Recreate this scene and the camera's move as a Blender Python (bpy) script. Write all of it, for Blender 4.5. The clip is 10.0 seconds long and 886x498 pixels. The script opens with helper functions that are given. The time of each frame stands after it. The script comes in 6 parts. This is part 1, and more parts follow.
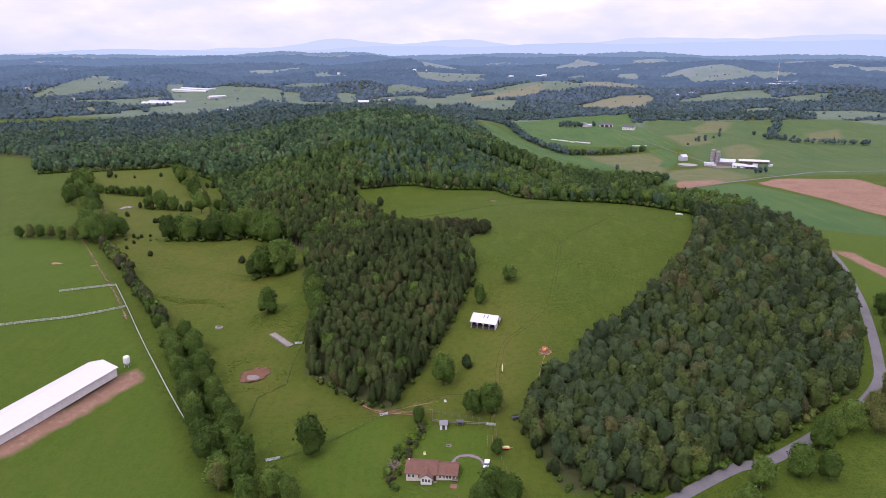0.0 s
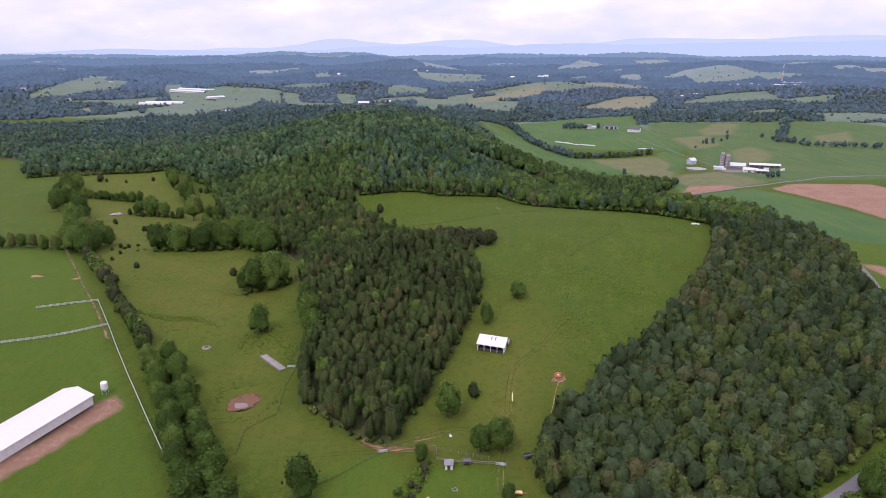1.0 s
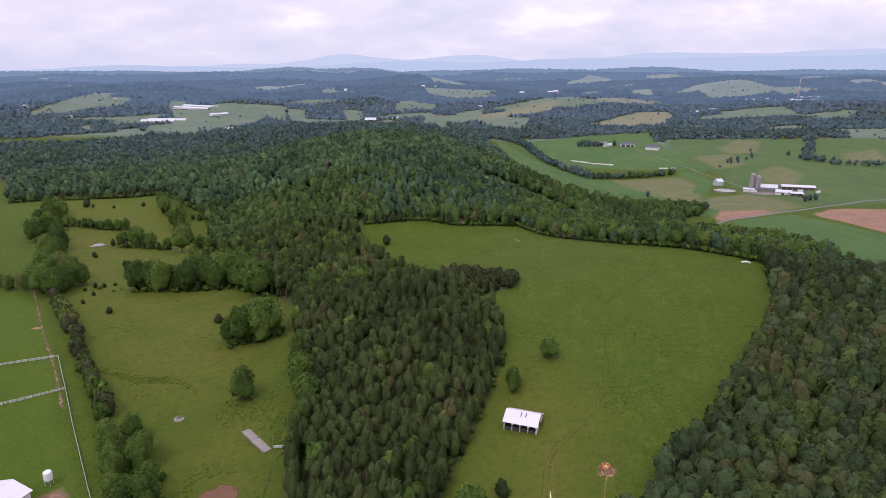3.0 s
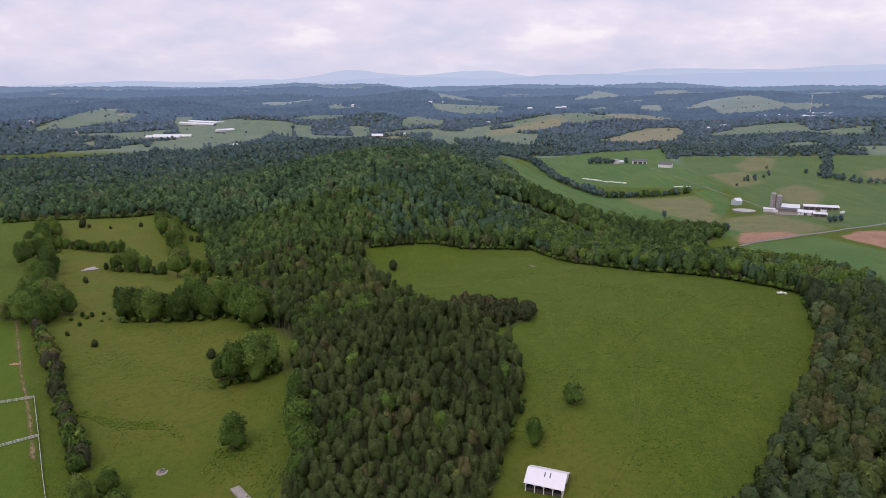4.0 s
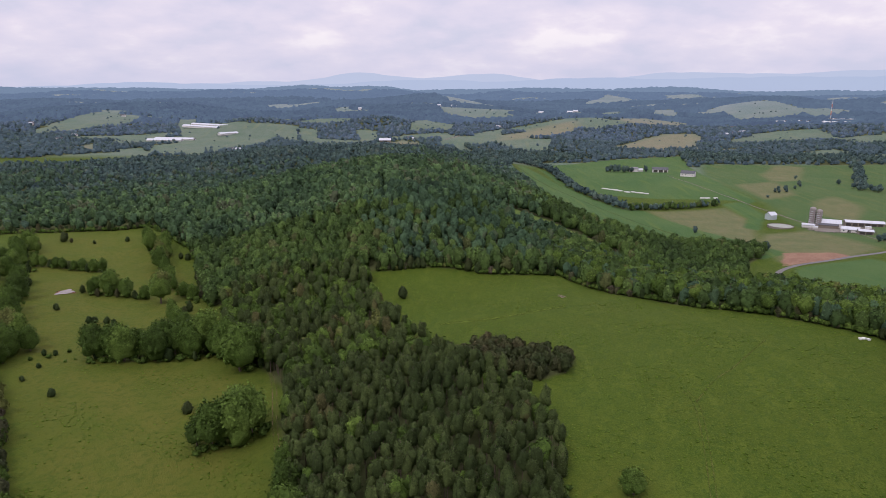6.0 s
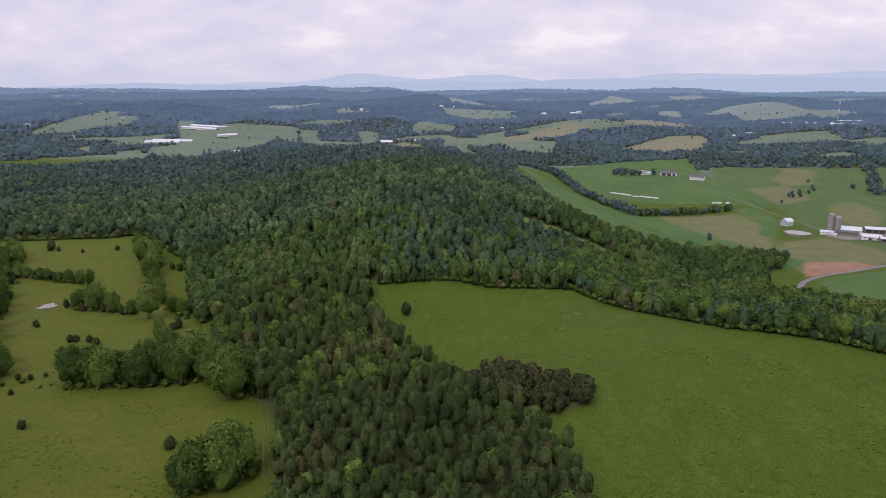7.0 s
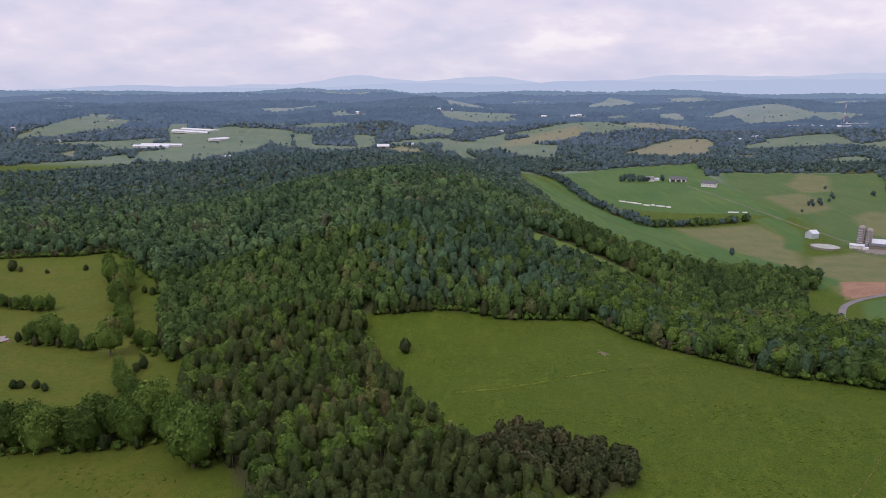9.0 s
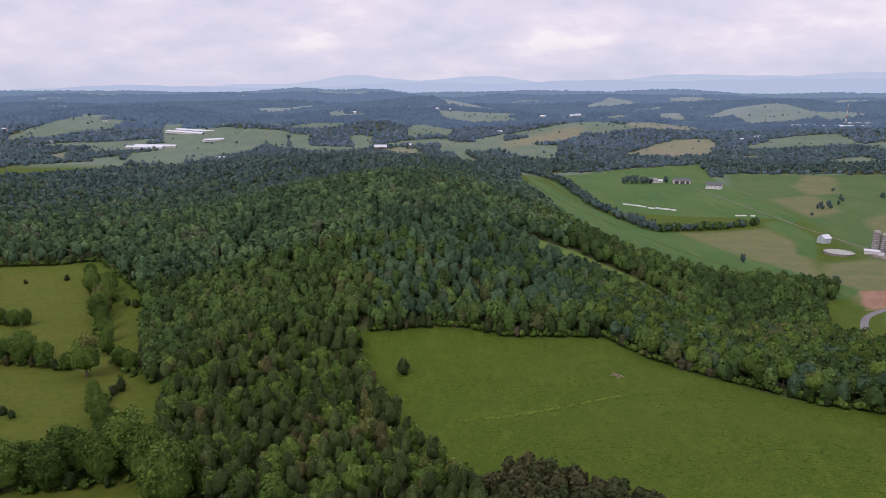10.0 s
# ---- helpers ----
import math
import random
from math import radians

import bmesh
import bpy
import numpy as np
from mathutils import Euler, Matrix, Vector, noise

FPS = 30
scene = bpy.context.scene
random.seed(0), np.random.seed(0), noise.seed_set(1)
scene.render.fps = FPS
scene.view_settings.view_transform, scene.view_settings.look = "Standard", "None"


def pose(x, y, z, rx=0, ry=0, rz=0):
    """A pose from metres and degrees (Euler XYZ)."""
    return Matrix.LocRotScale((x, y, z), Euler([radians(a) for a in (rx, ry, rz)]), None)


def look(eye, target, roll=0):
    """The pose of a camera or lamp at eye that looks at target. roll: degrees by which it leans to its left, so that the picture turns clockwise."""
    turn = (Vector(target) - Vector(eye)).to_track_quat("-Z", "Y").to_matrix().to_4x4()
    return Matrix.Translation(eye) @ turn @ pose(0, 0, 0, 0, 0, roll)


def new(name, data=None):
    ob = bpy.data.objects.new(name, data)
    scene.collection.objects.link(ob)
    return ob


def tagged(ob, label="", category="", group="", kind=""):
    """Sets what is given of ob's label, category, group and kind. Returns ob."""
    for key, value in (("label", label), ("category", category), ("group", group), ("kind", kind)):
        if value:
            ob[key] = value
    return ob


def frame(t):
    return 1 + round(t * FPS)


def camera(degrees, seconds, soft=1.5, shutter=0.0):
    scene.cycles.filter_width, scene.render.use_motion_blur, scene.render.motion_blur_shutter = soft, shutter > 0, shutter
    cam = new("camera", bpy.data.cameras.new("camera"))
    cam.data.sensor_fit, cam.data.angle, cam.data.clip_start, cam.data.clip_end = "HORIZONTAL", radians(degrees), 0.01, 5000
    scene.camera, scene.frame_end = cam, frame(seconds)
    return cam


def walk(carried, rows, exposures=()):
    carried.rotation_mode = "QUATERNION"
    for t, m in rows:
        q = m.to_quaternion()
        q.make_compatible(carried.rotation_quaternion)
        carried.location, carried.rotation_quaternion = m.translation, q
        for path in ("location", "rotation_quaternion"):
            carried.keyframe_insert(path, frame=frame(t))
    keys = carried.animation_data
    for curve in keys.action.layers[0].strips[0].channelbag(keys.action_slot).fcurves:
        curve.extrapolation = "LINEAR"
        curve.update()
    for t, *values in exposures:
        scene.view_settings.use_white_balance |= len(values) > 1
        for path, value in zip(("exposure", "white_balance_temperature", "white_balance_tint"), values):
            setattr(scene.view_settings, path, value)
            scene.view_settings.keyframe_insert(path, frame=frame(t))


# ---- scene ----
cam = camera(67.8, 10.0, soft=0.6)
METRES, EYE, TILT, LEAN, TURN = 250.0, 120.0, -16.6, 0.0, 0.0
ROWS = [
    (0.0, 0.0, 0.0, 0.0, -0.0, 0.0, 0.0),
    (0.5, -0.0033, 0.0444, 0.0132, -0.01, 0.01, -0.04),
    (1.0, -0.0068, 0.0905, 0.0275, 0.03, 0.02, -0.08),
    (1.5, -0.0105, 0.1383, 0.0419, 0.12, 0.03, -0.11),
    (2.0, -0.0143, 0.1868, 0.0571, 0.3, 0.18, -0.11),
    (2.5, -0.0186, 0.2361, 0.0724, 0.44, 0.56, -0.09),
    (4.0, -0.0337, 0.3861, 0.1183, 1.2, 2.52, -0.24),
    (4.5, -0.0399, 0.436, 0.1338, 1.41, 2.63, -0.44),
    (5.0, -0.0468, 0.4854, 0.1496, 1.58, 2.67, -0.6),
    (5.5, -0.0543, 0.5347, 0.1651, 1.65, 2.71, -0.67),
    (7.0, -0.0757, 0.6785, 0.2115, 1.83, 2.81, -0.77),
    (7.5, -0.0818, 0.7254, 0.2263, 1.81, 2.85, -0.77),
    (8.0, -0.0871, 0.7709, 0.2411, 1.74, 2.9, -0.75),
    (8.5, -0.0919, 0.8157, 0.2558, 1.69, 2.93, -0.7),
    (9.0, -0.096, 0.8607, 0.2697, 1.58, 2.97, -0.66),
    (9.5, -0.1002, 0.9046, 0.2839, 1.48, 2.93, -0.6),
    (10.0, -0.1037, 0.9486, 0.2979, 1.41, 2.93, -0.56),
]
walk(cam, [(t, pose(0, 0, EYE, TILT, LEAN, TURN) @ pose(METRES * x, METRES * y, METRES * z, 90 + pitch, roll, yaw)) for t, x, y, z, yaw, pitch, roll in ROWS],
     exposures=[(0.0, 0.36, 6180, 17), (1.5, 0.36, 6180, 17), (2.7, 0.26, 6250, 15), (3.8, 0.04, 6450, 11), (10.0, 0.0, 6450, 11)])

# ---- sky and sun: thin overcast, soft light from high on the left behind ----
SUN_HEIGHT, SUN_TURN = radians(52), radians(215)
world = bpy.data.worlds.new("overcast_sky")
scene.world = world
world.use_nodes = True


class Nodes:
    """Short hand for building node trees."""

    def __init__(self, tree):
        self.tree = tree
        tree.nodes.clear()

    def add(self, kind, inputs=None, **props):
        n = self.tree.nodes.new(kind)
        for k, v in props.items():
            setattr(n, k, v)
        for k, v in (inputs or {}).items():
            self.put(n.inputs[k], v)
        return n

    def put(self, socket, v):
        if isinstance(v, bpy.types.NodeSocket):
            self.tree.links.new(v, socket)
        else:
            socket.default_value = v

    def maths(self, op, a, b=0.0, c=0.0, clamp=False):
        n = self.add("ShaderNodeMath", {0: a, 1: b, 2: c}, operation=op, use_clamp=clamp)
        return n.outputs[0]

    def vmaths(self, op, a, b=(0, 0, 0)):
        return self.add("ShaderNodeVectorMath", {0: a, 1: b}, operation=op).outputs[0]

    def mix(self, f, a, b, blend="MIX"):
        n = self.add("ShaderNodeMix", data_type="RGBA", blend_type=blend)
        self.put(n.inputs[0], f)
        self.put(n.inputs[6], a)
        self.put(n.inputs[7], b)
        return n.outputs[2]

    def noise(self, vector, scale, detail=4.0, rough=0.55):
        return self.add("ShaderNodeTexNoise", {"Vector": vector, "Scale": scale, "Detail": detail, "Roughness": rough}).outputs[0]

    def ramp(self, f, *stops):
        n = self.add("ShaderNodeValToRGB", {0: f})
        el = n.color_ramp.elements
        while len(el) < len(stops):
            el.new(0.5)
        for e, (p, c) in zip(el, stops):
            e.position, e.color = p, c if len(c) == 4 else (*c, 1)
        return n.outputs[0]

    def step(self, f, lo, hi):
        return self.add("ShaderNodeMapRange", {0: f, 1: lo, 2: hi, 3: 0.0, 4: 1.0}, clamp=True).outputs[0]


def build_sky():
    n = Nodes(world.node_tree)
    way = n.add("ShaderNodeTexCoord").outputs["Generated"]
    z = n.add("ShaderNodeSeparateXYZ", {0: way}).outputs[2]
    lift = n.maths("ADD", n.maths("MAXIMUM", z, 0.0), 0.32)
    flat = n.vmaths("DIVIDE", way, n.add("ShaderNodeCombineXYZ", {0: lift, 1: lift, 2: 1.0}).outputs[0])
    plane = n.vmaths("MULTIPLY", flat, (1.0, 1.0, 0.0))
    big = n.noise(plane, 2.2, 6.0, 0.5)
    fine = n.noise(n.vmaths("ADD", plane, (4.3, 1.7, 0.0)), 6.0, 5.0, 0.5)
    blue = n.add("ShaderNodeTexSky", sky_type="NISHITA", sun_disc=False, sun_elevation=SUN_HEIGHT, sun_rotation=SUN_TURN).outputs[0]
    blue = n.mix(1.0, blue, (0.1, 0.1, 0.1, 1), "MULTIPLY")
    veil = n.ramp(n.maths("ADD", n.maths("MULTIPLY", big, 0.7), n.maths("MULTIPLY", fine, 0.3)), (0.38, (0.66, 0.65, 0.81)), (0.46, (0.75, 0.70, 0.85)), (0.54, (0.83, 0.755, 0.88)), (0.62, (0.97, 0.89, 0.95)))
    sky = n.mix(0.93, blue, veil)
    haze = n.step(z, 0.075, 0.0)
    sky = n.mix(n.maths("MULTIPLY", haze, 0.55), sky, (0.55, 0.58, 0.76, 1))
    high = n.step(z, 0.15, 0.9)
    strength = n.maths("ADD", n.maths("MULTIPLY", high, 1.3), 1.0)
    bg = n.add("ShaderNodeBackground", {0: sky, 1: strength})
    n.tree.links.new(bg.outputs[0], n.add("ShaderNodeOutputWorld").inputs[0])


build_sky()
sun = new("sun", bpy.data.lights.new("sun", "SUN"))
sun.data.energy, sun.data.angle, sun.data.color = 1.5, radians(16), (1.0, 0.95, 0.87)
sun.matrix_world = look((0, 0, 0), (-math.sin(SUN_TURN) * math.cos(SUN_HEIGHT), -math.cos(SUN_TURN) * math.cos(SUN_HEIGHT), -math.sin(SUN_HEIGHT)))

# ---- materials ----


def material(name):
    m = bpy.data.materials.new(name)
    m.use_nodes = True
    return m, Nodes(m.node_tree)


def finish(n, colour, rough=0.8, metal=0.0, bump=None, strength=0.3, distance=0.1, alpha=None, glow=None, specular=0.3):
    p = n.add("ShaderNodeBsdfPrincipled", {"Base Color": colour, "Roughness": rough, "Metallic": metal, "Specular IOR Level": specular})
    if bump is not None:
        n.put(p.inputs["Normal"], n.add("ShaderNodeBump", {"Height": bump, "Strength": strength, "Distance": distance}).outputs[0])
    if alpha is not None:
        n.put(p.inputs["Alpha"], alpha)
    if glow is not None:
        n.put(p.inputs["Emission Color"], glow[0])
        n.put(p.inputs["Emission Strength"], glow[1])
    n.tree.links.new(p.outputs[0], n.add("ShaderNodeOutputMaterial").inputs[0])


def rgb(r, g, b):
    return (r, g, b, 1.0)


def ground_material():
    m, n = material("pasture_and_fields")
    pos = n.add("ShaderNodeNewGeometry").outputs["Position"]
    at = lambda name: n.add("ShaderNodeAttribute", attribute_name=name).outputs["Fac"]
    n1, n2, n3, n4 = n.noise(pos, 0.012, 4), n.noise(pos, 0.06, 5), n.noise(pos, 0.4, 5, 0.65), n.noise(pos, 2.2, 3, 0.7)
    wob = n.maths("MULTIPLY", n.maths("SUBTRACT", n2, 0.5), 9.0)
    n5 = n.noise(pos, 0.9, 4, 0.7)
    n6 = n.noise(pos, 1.7, 5, 0.75)
    n7 = n.noise(n.vmaths("MULTIPLY", pos, (1.0, 0.45, 1.0)), 0.16, 5, 0.65)
    grass = n.mix(n.step(n1, 0.3, 0.7), rgb(0.038, 0.066, 0.005), rgb(0.047, 0.068, 0.006))
    grass = n.mix(n.maths("MULTIPLY", n.step(n2, 0.42, 0.72), 0.45), grass, rgb(0.062, 0.074, 0.009))
    grass = n.mix(n.maths("MULTIPLY", n.step(n7, 0.5, 0.62), 0.75), grass, rgb(0.066, 0.090, 0.010))
    grass = n.mix(n.maths("MULTIPLY", n.step(n3, 0.48, 0.6), 0.7), grass, rgb(0.026, 0.053, 0.005))
    grass = n.mix(n.maths("MULTIPLY", n.step(n5, 0.5, 0.62), 0.5), grass, rgb(0.026, 0.048, 0.004))
    grass = n.mix(n.maths("MULTIPLY", n.step(n4, 0.5, 0.64), 0.7), grass, rgb(0.070, 0.096, 0.013))
    grass = n.mix(n.maths("MULTIPLY", n.step(n6, 0.52, 0.64), 0.6), grass, rgb(0.082, 0.108, 0.015))
    grass = n.mix(n.maths("MULTIPLY", n.step(n6, 0.47, 0.37), 0.55), grass, rgb(0.022, 0.042, 0.004))
    streak = n.noise(n.vmaths("MULTIPLY", pos, (0.55, 0.06, 0.1)), 1.0, 3)
    lawn = n.mix(n.step(streak, 0.3, 0.7), rgb(0.046, 0.080, 0.007), rgb(0.056, 0.086, 0.010))
    lawn = n.mix(n.maths("MULTIPLY", n.step(n3, 0.5, 0.7), 0.5), lawn, rgb(0.030, 0.056, 0.005))
    lawn = n.mix(n.maths("MULTIPLY", n.step(n6, 0.5, 0.64), 0.55), lawn, rgb(0.074, 0.108, 0.014))
    lawn = n.mix(n.maths("MULTIPLY", n.step(n5, 0.5, 0.62), 0.45), lawn, rgb(0.032, 0.060, 0.005))
    lawn = n.mix(n.maths("MULTIPLY", n.step(n7, 0.5, 0.64), 0.5), lawn, rgb(0.066, 0.090, 0.011))
    rows = n.noise(n.vmaths("MULTIPLY", pos, (0.12, 0.012, 0.02)), 1.0, 3)
    # crop, like hay and valley below, has a little blue haze in its colour
    crop = n.mix(n.step(streak, 0.35, 0.65), rgb(0.035, 0.079, 0.022), rgb(0.045, 0.090, 0.026))
    crop = n.mix(n.step(n1, 0.35, 0.65), crop, rgb(0.055, 0.097, 0.029))
    crop = n.mix(n.maths("MULTIPLY", n.step(rows, 0.52, 0.68), 0.6), crop, rgb(0.073, 0.109, 0.025))
    # far, straw and distant have the haze of distance put into their colours
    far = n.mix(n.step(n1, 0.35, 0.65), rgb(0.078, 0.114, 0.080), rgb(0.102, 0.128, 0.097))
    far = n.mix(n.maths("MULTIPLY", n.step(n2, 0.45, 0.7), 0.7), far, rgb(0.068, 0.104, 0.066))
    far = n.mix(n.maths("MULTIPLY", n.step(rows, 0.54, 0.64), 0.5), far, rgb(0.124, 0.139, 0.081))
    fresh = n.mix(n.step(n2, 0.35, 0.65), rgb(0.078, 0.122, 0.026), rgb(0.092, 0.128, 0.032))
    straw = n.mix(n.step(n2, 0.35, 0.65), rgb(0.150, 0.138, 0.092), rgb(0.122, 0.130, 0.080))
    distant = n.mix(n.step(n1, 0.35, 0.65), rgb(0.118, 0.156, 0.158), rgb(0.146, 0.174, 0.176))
    hay = n.mix(n.step(n2, 0.35, 0.65), rgb(0.110, 0.108, 0.052), rgb(0.080, 0.098, 0.040))
    hay = n.mix(n.maths("MULTIPLY", n.step(streak, 0.5, 0.65), 0.5), hay, rgb(0.130, 0.122, 0.052))
    soil = n.mix(n.step(n2, 0.35, 0.65), rgb(0.21, 0.125, 0.085), rgb(0.17, 0.10, 0.068))
    soil = n.mix(n.step(n3, 0.5, 0.75), soil, rgb(0.25, 0.16, 0.115))
    litter = n.mix(n3, rgb(0.045, 0.042, 0.022), rgb(0.065, 0.085, 0.025))
    col = grass
    dry = n.mix(n.step(n2, 0.35, 0.65), rgb(0.076, 0.083, 0.013), rgb(0.057, 0.077, 0.009))
    dry = n.mix(n.maths("MULTIPLY", n.step(n3, 0.48, 0.62), 0.6), dry, rgb(0.036, 0.059, 0.006))
    dry = n.mix(n.maths("MULTIPLY", n.step(n5, 0.5, 0.64), 0.5), dry, rgb(0.084, 0.089, 0.016))
    valley = n.mix(n.step(n1, 0.35, 0.65), rgb(0.044, 0.083, 0.026), rgb(0.059, 0.092, 0.031))
    valley = n.mix(n.maths("MULTIPLY", n.step(rows, 0.5, 0.66), 0.7), valley, rgb(0.076, 0.098, 0.030))
    valley = n.mix(n.maths("MULTIPLY", n.step(n2, 0.5, 0.7), 0.5), valley, rgb(0.043, 0.082, 0.020))
    for name, c, soft in (("dry_pasture", dry, 30.0), ("hazed_pasture", far, 60.0), ("hazed_hay", straw, 40.0), ("pasture_haze", distant, 900.0), ("valley_pasture", valley, 20.0), ("fresh_pasture", fresh, 6.0), ("hay", hay, 11.0), ("lawn", lawn, 5.0), ("crop", crop, 5.0), ("soil", soil, 3.0), ("wood_floor", litter, 3.0)):
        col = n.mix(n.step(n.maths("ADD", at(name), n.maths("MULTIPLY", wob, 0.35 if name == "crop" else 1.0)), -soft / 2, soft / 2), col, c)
    h = n.maths("ADD", n3, n.maths("MULTIPLY", n4, 0.5))
    finish(n, col, 0.9, bump=n.maths("ADD", h, n6), strength=0.7, distance=0.6, specular=0.1)
    return m


def foliage(name, dark, mid, light, odd, odd_share=0.08, mottle=0.8, relief=1.0):
    """Leaves: tint by tree, light and dark by clump."""
    m, n = material(name)
    geo = n.add("ShaderNodeNewGeometry")
    tree = n.maths("FRACT", n.maths("ADD", n.add("ShaderNodeObjectInfo").outputs["Random"], n.add("ShaderNodeAttribute", attribute_name="tint").outputs["Fac"]))
    stand = n.maths("MULTIPLY", n.maths("SUBTRACT", n.noise(geo.outputs["Position"], 0.022, 3), 0.5), 1.9)
    tree = n.maths("ADD", n.maths("MULTIPLY", tree, 0.7), n.maths("ADD", stand, 0.15), clamp=True)
    col = n.ramp(tree, (0.0, dark), (0.45, mid), (0.94 - odd_share, light), (0.97 - odd_share, odd))
    clump = n.maths("ADD", n.maths("MULTIPLY", geo.outputs["Random Per Island"], mottle), 1.0 - mottle / 2)
    leafy = n.noise(geo.outputs["Position"], 1.7, 4, 0.7)
    spray = n.maths("ADD", n.maths("MULTIPLY", leafy, 0.65), n.maths("MULTIPLY", n.noise(geo.outputs["Position"], 0.55, 2), 0.35))
    fine = n.maths("ADD", n.maths("MULTIPLY", n.maths("SUBTRACT", spray, 0.5), mottle * 3.2), 1.0)
    col = n.mix(1.0, col, n.add("ShaderNodeCombineColor", {0: n.maths("MULTIPLY", clump, fine), 1: n.maths("MULTIPLY", clump, fine), 2: n.maths("MULTIPLY", clump, fine)}).outputs[0], "MULTIPLY")
    lump = n.add("ShaderNodeBump", {"Height": spray, "Strength": 0.7, "Distance": relief}).outputs[0]
    p = n.add("ShaderNodeBsdfPrincipled", {"Base Color": col, "Roughness": 0.7, "Specular IOR Level": 0.08, "Normal": lump})
    t = n.add("ShaderNodeBsdfTranslucent", {0: col})
    s = n.add("ShaderNodeMixShader", {0: 0.28, 1: p.outputs[0], 2: t.outputs[0]})
    n.tree.links.new(s.outputs[0], n.add("ShaderNodeOutputMaterial").inputs[0])
    return m


def plain(name, a, b, scale=1.5, rough=0.7, metal=0.0, specular=0.3, bump=0.2):
    """A surface that varies between two colours, at two scales."""
    m, n = material(name)
    pos = n.add("ShaderNodeTexCoord").outputs["Object"]
    f = n.maths("ADD", n.maths("MULTIPLY", n.noise(pos, scale, 5), 0.6), n.maths("MULTIPLY", n.noise(pos, scale * 9, 3), 0.4))
    finish(n, n.mix(n.step(f, 0.36, 0.64), rgb(*a), rgb(*b)), rough, metal, f, bump, 0.03, specular=specular)
    return m


def ribbed(name, a, b, pitch, rough=0.45, metal=0.0, axis=0, dirt=0.25):
    """Ribbed sheet metal: ribs across the given axis, a little dirt."""
    m, n = material(name)
    pos = n.add("ShaderNodeTexCoord").outputs["Object"]
    x = n.add("ShaderNodeSeparateXYZ", {0: pos}).outputs[axis]
    rib = n.maths("PINGPONG", x, pitch / 2)
    rib = n.step(rib, pitch * 0.32, pitch * 0.5)
    f = n.noise(pos, 0.6, 5)
    col = n.mix(n.maths("MULTIPLY", n.step(f, 0.45, 0.75), dirt), rgb(*a), rgb(*b))
    finish(n, col, rough, metal, rib, 0.5, 0.03)
    return m


def shingles(name, a, b):
    m, n = material(name)
    pos = n.add("ShaderNodeTexCoord").outputs["Object"]
    brick = n.add("ShaderNodeTexBrick", {"Vector": n.vmaths("MULTIPLY", pos, (1.0, 1.0, 1.0)), "Color1": rgb(*a), "Color2": rgb(*b), "Mortar": rgb(a[0] * 0.5, a[1] * 0.5, a[2] * 0.5), "Scale": 2.4, "Mortar Size": 0.03})
    f = n.noise(pos, 0.8, 5)
    col = n.mix(n.maths("MULTIPLY", n.step(f, 0.4, 0.7), 0.5), brick.outputs[0], rgb(*b))
    finish(n, col, 0.9, bump=brick.outputs["Fac"], strength=-0.4, distance=0.02, specular=0.1)
    return m


def track_material(name, a, b, cover):
    """Worn dirt that thins out towards its edges and breaks up into grass."""
    m, n = material(name)
    pos = n.add("ShaderNodeNewGeometry").outputs["Position"]
    edge = n.add("ShaderNodeAttribute", attribute_name="edge").outputs["Fac"]
    f, g = n.noise(pos, 0.35, 4), n.noise(pos, 2.5, 4, 0.65)
    keep = n.maths("ADD", n.maths("MULTIPLY", f, 0.8), n.maths("MULTIPLY", g, 0.5))
    keep = n.maths("SUBTRACT", n.maths("ADD", keep, cover), n.maths("MULTIPLY", edge, 0.55))
    finish(n, n.mix(g, rgb(*a), rgb(*b)), 0.95, bump=g, strength=0.3, distance=0.05, alpha=n.step(keep, 0.35, 0.62), specular=0.1)
    return m


M = {}
M["ground"] = ground_material()
M["oak"] = foliage("broad_leaves", (0.040, 0.068, 0.013), (0.062, 0.103, 0.019), (0.098, 0.148, 0.029), (0.106, 0.120, 0.034), 0.05, 0.75)
M["pine"] = foliage("pine_needles", (0.034, 0.051, 0.016), (0.048, 0.068, 0.021), (0.066, 0.089, 0.027), (0.080, 0.079, 0.030), 0.05, 0.75)
M["whitepine"] = foliage("white_pine_needles", (0.032, 0.049, 0.021), (0.045, 0.067, 0.028), (0.062, 0.089, 0.035), (0.069, 0.077, 0.030), 0.05, 0.7)
M["mixedwood"] = foliage("dull_broad_leaves", (0.035, 0.053, 0.016), (0.050, 0.072, 0.021), (0.070, 0.094, 0.026), (0.085, 0.083, 0.032), 0.06, 0.7)
M["cedar"] = foliage("cedar_sprays", (0.028, 0.048, 0.015), (0.036, 0.054, 0.018), (0.046, 0.058, 0.021), (0.058, 0.058, 0.026), 0.1, 0.6)
M["browncedar"] = foliage("brown_cedar_sprays", (0.036, 0.050, 0.018), (0.047, 0.056, 0.022), (0.062, 0.064, 0.028), (0.072, 0.066, 0.032), 0.12, 0.7)
M["scrub"] = foliage("scrub_leaves", (0.046, 0.058, 0.024), (0.058, 0.062, 0.030), (0.070, 0.068, 0.036), (0.082, 0.070, 0.046), 0.15, 0.6)
# a little blue haze is put into the hill leaves' colour
M["hillwood"] = foliage("hazed_hill_leaves", (0.033, 0.060, 0.030), (0.053, 0.094, 0.042), (0.086, 0.140, 0.052), (0.078, 0.096, 0.052), 0.05, 0.75)
M["slopewood"] = foliage("slope_leaves", (0.032, 0.056, 0.017), (0.050, 0.085, 0.023), (0.081, 0.128, 0.032), (0.077, 0.090, 0.032), 0.05, 0.75)
